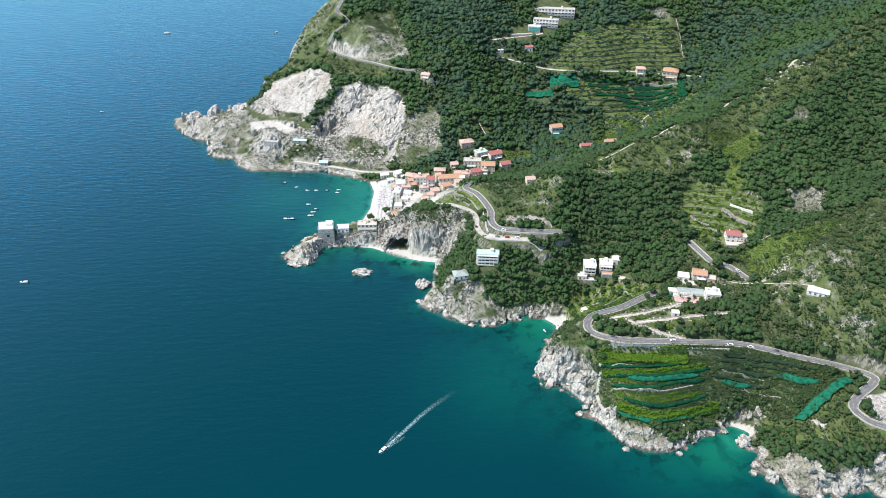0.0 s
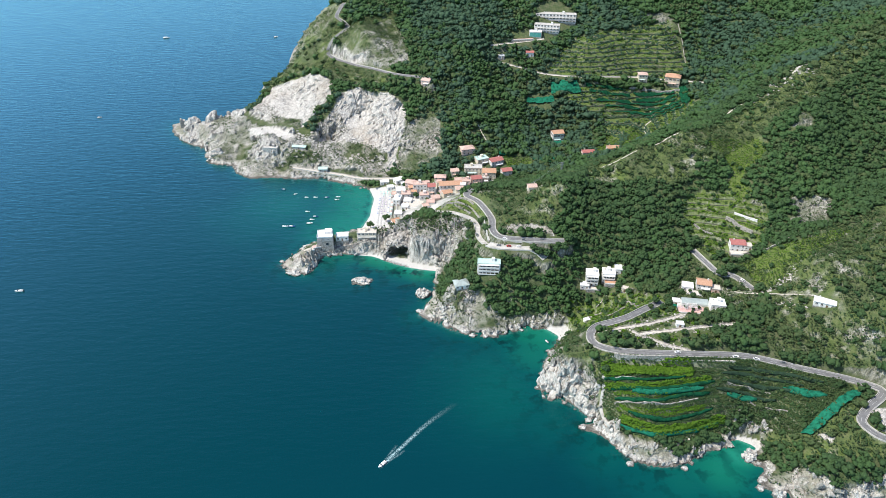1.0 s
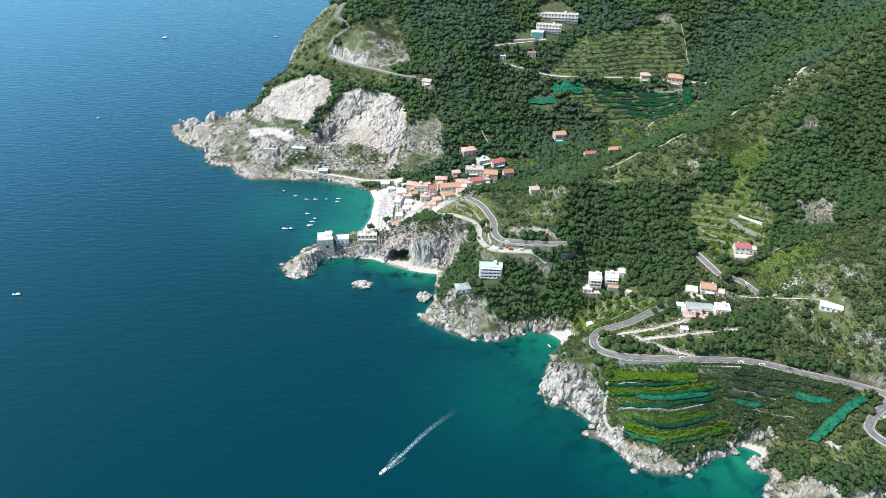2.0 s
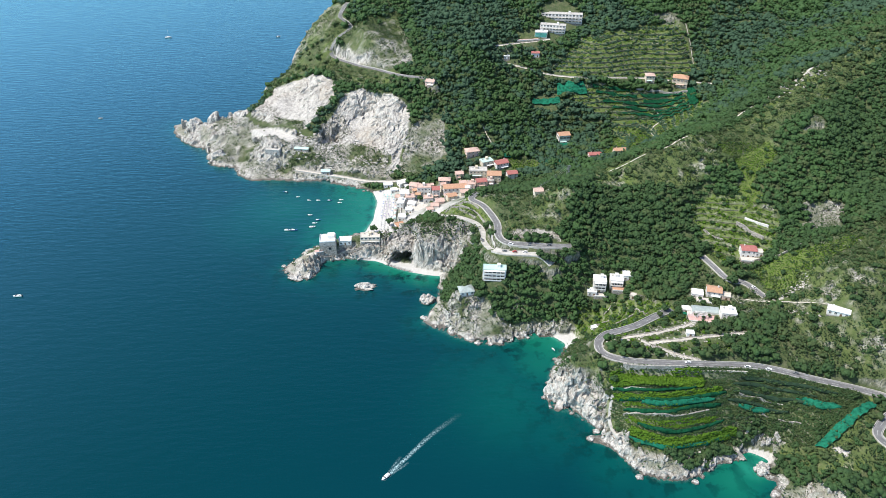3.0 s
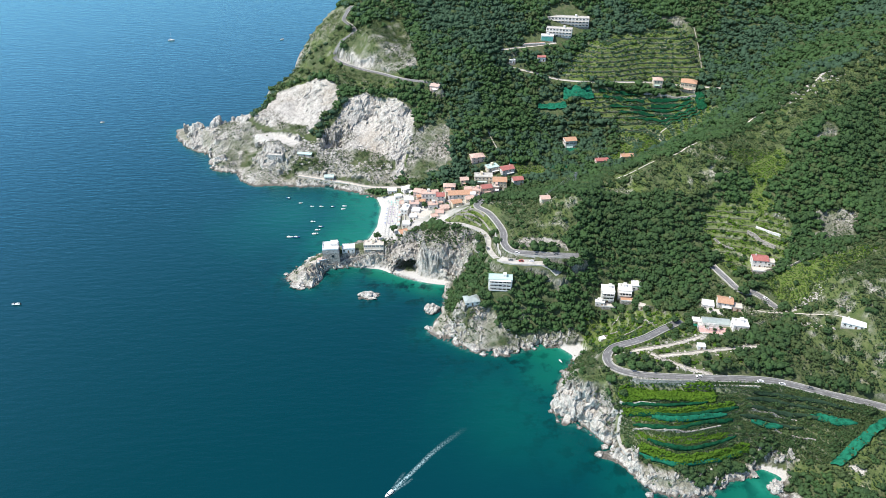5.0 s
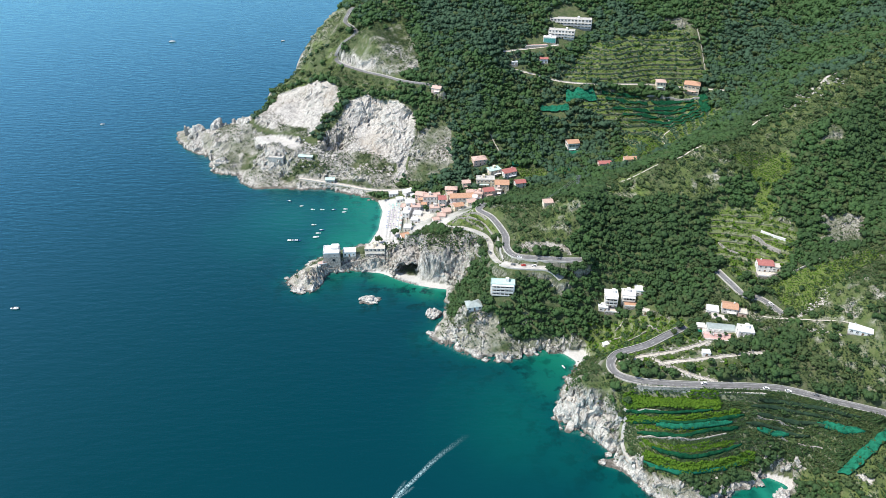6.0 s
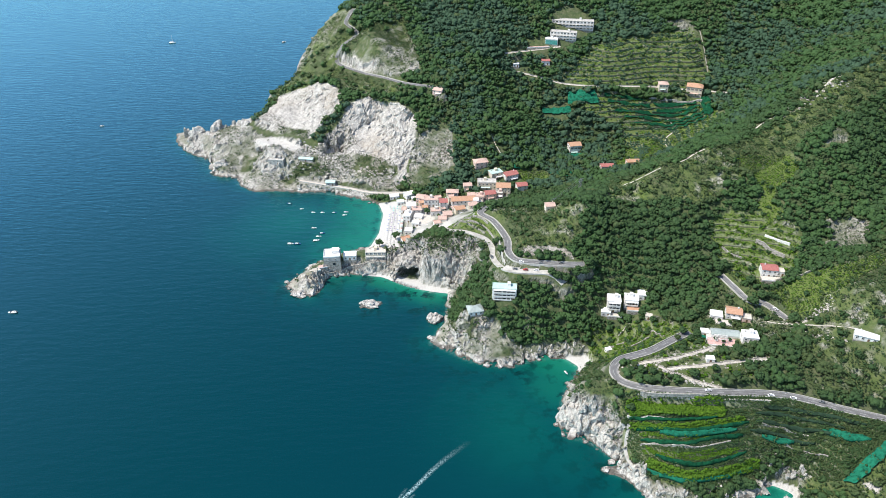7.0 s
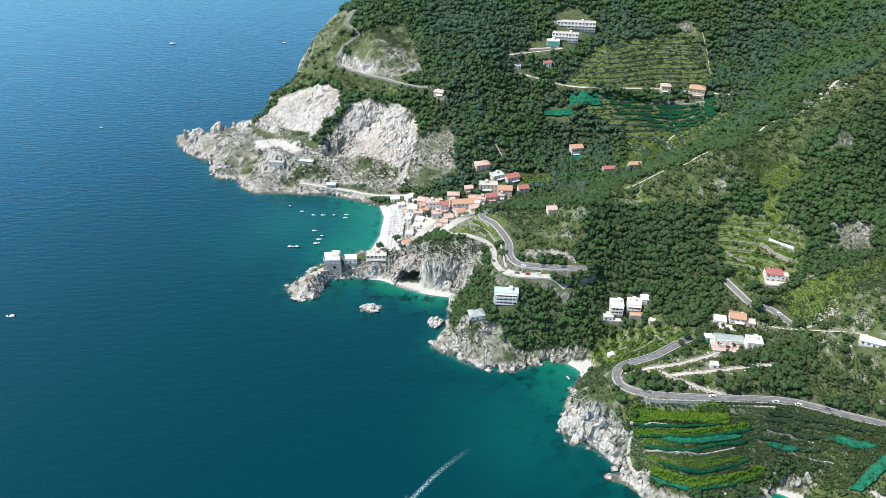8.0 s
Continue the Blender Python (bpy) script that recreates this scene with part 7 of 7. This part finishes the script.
for off in (-1.8, 0.0, 1.8):
    cu = bpy.data.curves.new("power_line", "CURVE")
    cu.dimensions, cu.bevel_depth = "3D", 0.05
    sp = cu.splines.new("POLY")
    a_, b_ = Vector((66 + 0.4 * off, 457.5, height(66, 457) + 5.6)), Vector((95 + 0.9 * off, 500 - 0.4 * off, height(95, 500) + 12.5))
    sp.points.add(12)
    for k in range(13):
        u = k / 12
        p_ = a_.lerp(b_, u)
        sp.points[k].co = (p_.x, p_.y, p_.z - 5.0 * u * (1 - u), 1)
    cu.materials.append(GALVANISED)
    tagged(new("power_line", cu), "sagging power line from the pylon to the cabin", "cable")

# ------------------------------------------------------------------ boats
def hull_mesh(length, beam, depth, cockpit=True):
    bm = bmesh.new()
    rings = []
    for k in range(9):
        u = k / 8
        half = beam / 2 * (1 - max(0, (u - 0.45) / 0.55) ** 2.2) * (0.86 + 0.14 * min(1, u * 4))
        x = -length / 2 + length * u
        lift = depth * 0.25 * u ** 2
        rings.append([bm.verts.new(p) for p in ((x, -half, depth + lift), (x, -half * 0.8, depth * 0.3), (x, 0, -depth * 0.3 + lift), (x, half * 0.8, depth * 0.3), (x, half, depth + lift))])
    for p, q in zip(rings[:-1], rings[1:]):
        for i in range(4):
            bm.faces.new((p[i], p[i + 1], q[i + 1], q[i]))
        bm.faces.new((p[4], p[0], q[0], q[4]))
    bm.faces.new(rings[0])
    bmesh.ops.remove_doubles(bm, verts=bm.verts, dist=0.01)
    bmesh.ops.recalc_face_normals(bm, faces=bm.faces)
    return bm


def motorboat(x, y, turn, length, label, group="", hull=None, name="motorboat"):
    t = thing(name, pose(x, y, 0.12, 0, 0, turn), label, "boat", group)
    part("hull", hull_mesh(length, length * 0.36, length * 0.11), hull or HULL, t)
    part("deck", box(bmesh.new(), -length * 0.42, length * 0.1, -length * 0.13, length * 0.13, length * 0.115, length * 0.15), WHITE, t, "pale cockpit floor")
    part("windscreen", box(bmesh.new(), length * 0.1, length * 0.16, -length * 0.14, length * 0.14, length * 0.13, length * 0.24, 0.02), GLASS_DARK, t)
    part("outboard_motor", box(bmesh.new(), -length * 0.56, -length * 0.49, -length * 0.05, length * 0.05, -0.1, length * 0.2, 0.02), RUBBER, t, "black outboard motor")
    part("seat", box(bmesh.new(), -length * 0.3, -length * 0.18, -length * 0.11, length * 0.11, length * 0.15, length * 0.22), WHITE, t)
    return t


motorboat(-33, 247.8, -131, 5.6, "white motorboat running ahead of a long wake", hull=HULL)
for k, (x, y, turn, ln) in enumerate(((-146, 554, 160, 3.6), (-133, 545, 20, 3.0), (-122, 539, -10, 3.2), (-114, 539, 0, 3.4), (-104, 539, 15, 3.4), (-94, 540, 0, 3.4), (-94.5, 535, 10, 3.4), (-117, 514, 0, 3.6), (-109, 506, 8, 3.8), (-111, 501, 4, 3.8), (-112, 495, 10, 4.6), (-131.5, 490, 0, 4.6), (-126, 490, 0, 4.6))):
    motorboat(x, y, turn, ln * 1.15, "small white boat moored in the green bay", "moored boats", HULL if k % 4 else HULL_BLUE)
motorboat(-307, 401, 185, 6.0, "white motorboat far out on the sea")
motorboat(-248, 1021, 40, 6.0, "small motorboat near the horizon")
motorboat(-382, 719, 10, 4.5, "small white boat out at sea")
motorboat(68, 347, -60, 3.0, "yellow-white dinghy by the cove beach", name="dinghy")
yacht = thing("sailing_yacht", pose(-408, 1015, 0.1, 0, 0, 12), "white sailing yacht with bare mast at anchor", "boat")
part("hull", hull_mesh(9, 2.8, 1.1), HULL, yacht)
part("cabin", box(bmesh.new(), -1.5, 2.0, -0.9, 0.9, 1.15, 1.8, 0.12), WHITE, yacht)
mast = bmesh.new()
bmesh.ops.create_cone(mast, segments=8, radius1=0.09, radius2=0.05, depth=11, cap_ends=True, matrix=Matrix.Translation((0.6, 0, 6.6)))
part("mast", mast, PAINT_LINE, yacht)
boom = bmesh.new()
bmesh.ops.create_cone(boom, segments=8, radius1=0.14, radius2=0.1, depth=3.8, cap_ends=True, matrix=Matrix.Translation((-1.3, 0, 2.4)) @ Matrix.Rotation(radians(90), 4, "Y"))
part("boom", boom, WHITE, yacht)


# ------------------------------------------------------------------ beach
def umbrella_proto(mat):
    t = thing("beach_umbrella", pose(0, 0, -50), "open beach umbrella standing in rows on the sand", "umbrella", "beach umbrellas")
    pole = bmesh.new()
    bmesh.ops.create_cone(pole, segments=6, radius1=0.04, radius2=0.04, depth=2.2, cap_ends=True, matrix=Matrix.Translation((0, 0, 1.1)))
    part("pole", pole, PAINT_LINE, t)
    can = bmesh.new()
    bmesh.ops.create_cone(can, segments=10, radius1=0.7, radius2=0.05, depth=0.45, cap_ends=True, matrix=Matrix.Translation((0, 0, 2.2)))
    part("canopy", can, mat, t)
    return t


CLOTHS = [plain("blue_canvas", (0.24, 0.30, 0.44), 0.8), plain("white_canvas", (0.80, 0.78, 0.75), 0.8), plain("purple_canvas", (0.32, 0.26, 0.36), 0.8), plain("green_canvas", (0.22, 0.52, 0.46), 0.8)]
rng_b = np.random.RandomState(3)
firsts = {}
for row in range(4):
    for k in range(20):
        bx, by = -56.0 + row * 2.9 + rng_b.randn() * 0.15, 489 + k * 2.9 + rng_b.randn() * 0.25
        if not inside(np.array([bx]), np.array([by]), np.array(SANDS["main_beach"], float))[0] or rng_b.rand() < 0.2:
            continue
        kind_ = 3 if by > 538 else (1 if by < 505 else (2 if row in (1, 2) else rng_b.randint(0, 2)))
        m_ = pose(bx, by, height(bx, by), 0, 0, rng_b.rand() * 60)
        if kind_ not in firsts:
            firsts[kind_] = umbrella_proto(CLOTHS[kind_])
            firsts[kind_].matrix_basis = m_
        else:
            copy_thing(firsts[kind_], m_)


# ------------------------------------------------------------------ cars
def car(x, y, z, turn, paint_mat, label):
    t = thing("car", pose(x, y, z + 0.05, 0, 0, turn), label, "car", "cars on the coast road")
    t.scale = (0.8, 0.8, 0.85)
    b = box(bmesh.new(), -2.05, 2.05, -0.86, 0.86, 0.3, 0.85, 0.06)
    part("body", b, paint_mat, t)
    part("cabin", box(bmesh.new(), -1.5, 0.8, -0.78, 0.78, 0.85, 1.42, 0.22), GLASS_DARK, t, "dark car windows")
    part("car_roof", box(bmesh.new(), -1.25, 0.55, -0.56, 0.56, 1.42, 1.48, 0.03), paint_mat, t)
    for wx in (-1.25, 1.3):
        for wy in (-0.8, 0.8):
            w = bmesh.new()
            bmesh.ops.create_cone(w, segments=12, radius1=0.32, radius2=0.32, depth=0.2, cap_ends=True, matrix=Matrix.Translation((wx, wy, 0.32)) @ Matrix.Rotation(radians(90), 4, "X"))
            part("wheel", w, RUBBER, t)
    return t


def car_on(line, k, side, mat, label):
    p, q = line[k], line[k + 1]
    d = (q - p)[:2] / np.linalg.norm((q - p)[:2])
    car(p[0] - d[1] * side, p[1] + d[0] * side, p[2] + 0.04, math.degrees(math.atan2(d[1], d[0])) + (180 if side > 0 else 0), mat, label)


for line, k, side, mat, label in ((0, 74, 1.1, CAR_WHITE, "white car driving on the coast road"), (0, 68, 1.1, CAR_WHITE, "white van-like car on the coast road"), (0, 61, -1.1, CAR_GREY, "grey car on the coast road"), (0, 90, -1.1, CAR_WHITE, "white car rounding the bend"), (2, 14, 1.1, CAR_GREY, "dark car above the village"), (11, 4, 1.2, CAR_GREY, "grey car parked on the concrete apron"), (11, 7, 1.2, CAR_RED, "red car parked on the concrete apron"), (11, 10, 1.2, CAR_WHITE, "white car parked on the concrete apron"), (4, 12, 0.7, CAR_GREY, "grey car on the lane to the beach"), (2, 8, -1.1, CAR_GREY, "grey car on the upper bend"), (2, 20, 1.1, CAR_WHITE, "white car on the upper bend"), (1, 10, 1.0, CAR_GREY, "grey car between the gardens"), (1, 4, -1.0, CAR_WHITE, "white car parked by the gardens")):
    if k < len(FINE[line]) - 1:
        car_on(FINE[line], k, side, mat, label)


# ------------------------------------------------------------------ single trees
def tree_proto(name, label, high, crown_r, squash, lobes, leaf, seed):
    rng = np.random.RandomState(seed)
    t = thing(name, pose(0, 0, 0), label, "tree")
    tr = bmesh.new()
    bmesh.ops.create_cone(tr, segments=8, radius1=0.28, radius2=0.12, depth=high, cap_ends=True, matrix=Matrix.Translation((0, 0, high / 2 - 0.4)))
    for k in range(5):
        a = k * 1.257 + rng.rand()
        limb = Matrix.Translation((0, 0, high * 0.72)) @ Euler((0, radians(52), a)).to_matrix().to_4x4() @ Matrix.Translation((0, 0, crown_r * 0.35))
        bmesh.ops.create_cone(tr, segments=5, radius1=0.11, radius2=0.04, depth=crown_r * 0.75, cap_ends=True, matrix=limb)
    part("trunk", tr, BARK, t)
    a, b = rng.rand(lobes) * 6.283, np.sqrt(rng.rand(lobes))
    c = np.stack([np.cos(a) * b * crown_r * 0.75, np.sin(a) * b * crown_r * 0.75, high + crown_r * squash * (rng.rand(lobes) * 1.1 - 0.35) * (1 - 0.5 * b)], -1)
    cr = foliage("crown", c, crown_r * (0.19 + 0.13 * rng.rand(lobes)), leaf, rng, 0.75)
    cr.parent = t
    return t


PINE = tree_proto("umbrella_pine", "umbrella pine with a wide flat crown by the beach", 5.0, 3.8, 0.35, 40, LEAF, 1)
PINE.matrix_basis = pose(-48, 494, height(-48, 494))
copy_thing(PINE, pose(-60, 484, height(-60, 484), 0, 0, 80))
OAK = tree_proto("oak_tree", "dark evergreen oak standing by itself near the road", 2.6, 2.6, 0.9, 60, LEAF, 2)
OLIVE = tree_proto("olive_tree", "pale olive tree on a terrace", 1.7, 1.9, 0.8, 28, LEAF_LIGHT, 3)
spots = [(86, 405), (88, 402), (84, 400), (79, 400), (90, 406), (74, 399.5), (68, 398.5), (62, 397.5), (142, 353), (143, 349), (145, 356), (202, 359), (206, 362), (172, 404), (176, 405), (170, 400), (95, 312), (98, 316), (101, 311), (106, 309), (121, 305), (128, 308), (150, 306), (155, 309), (162, 306), (92, 292), (87, 302), (150, 262), (143, 263), (158, 310), (148, 336), (176, 344), (181, 352), (160, 355), (186, 366), (182, 370), (196, 386), (188, 392), (209, 405), (120, 380), (125, 392), (96, 384)]
spots += [(124, 372), (99, 376), (110, 374), (135, 350), (142, 340), (130, 344), (215, 330), (222, 322), (238, 326), (60, 412), (66, 412), (22, 430), (18, 440), (18, 384), (5, 386), (24, 392), (44, 392), (-34, 505), (-30, 531), (-24, 530), (-4, 530), (-20, 553), (10, 549), (24, 553), (-35, 550), (-26, 507), (-14, 522), (50, 566), (33, 568), (-12, 547), (15, 550), (-16, 532), (100, 627), (126, 640), (106, 645), (196, 706), (222, 705), (256, 700), (84, 752), (140, 760)]
for k, (x, y, sc) in enumerate([(86, 404, 1.5), (83, 399, 1.4), (78, 398.5, 1.3), (90, 408, 1.5), (71, 397, 1.4), (65, 396, 1.3), (117, 328, 0.6), (122, 331.5, 0.7), (127, 335, 0.7), (132, 338.6, 0.8), (137, 342, 0.9), (142, 346, 1.0), (203, 358, 1.5), (172, 406, 1.6), (176, 407, 1.5), (126, 396, 1.5), (132, 392, 1.6), (128, 388, 1.4), (137, 396, 1.6), (139, 388, 1.5), (184, 374, 1.6), (192, 380, 1.4), (152, 372, 1.4), (146, 366, 1.4)]):
    c_ = copy_thing(OAK, pose(x, y, height(x, y) - 0.4, 0, 0, (k * 83) % 360))
    c_.scale = (sc, sc, sc)
for k, (x, y, lift) in enumerate([(150, 339.6, 0.9), (154, 337.4, 0.9), (158, 338.6, 0.9), (161.5, 336.8, 0.9), (160, 361, 0.8), (166, 359.5, 0.8), (106, 384.2, 1.2), (99.5, 385, 1.2)]):
    c_ = copy_thing(OAK, pose(x, y, height(154.5, 337.4) + lift if k < 4 else height(163, 360.5) + lift if k < 6 else height(103, 384.6) + lift, 0, 0, k * 70))
    c_.scale = (0.5, 0.5, 0.5)
firsts = [OAK, OLIVE]
placed = [False, False]
for k, (x, y) in enumerate(spots):
    if any(math.hypot(x - cx, y - cy) < cr - 2.2 for cx, cy, cr in CLEAR):
        continue
    w = 1 if k % 3 == 2 else 0
    sc = 0.8 + 0.5 * ((k * 37) % 10) / 10
    m = pose(x, y, height(x, y), 0, 0, (k * 67) % 360) @ Matrix.Diagonal((sc, sc, sc, 1))
    if not placed[w]:
        firsts[w].matrix_basis, placed[w] = m, True
    else:
        c_ = copy_thing(firsts[w], pose(x, y, height(x, y), 0, 0, (k * 67) % 360))
        c_.scale = (sc, sc, sc)
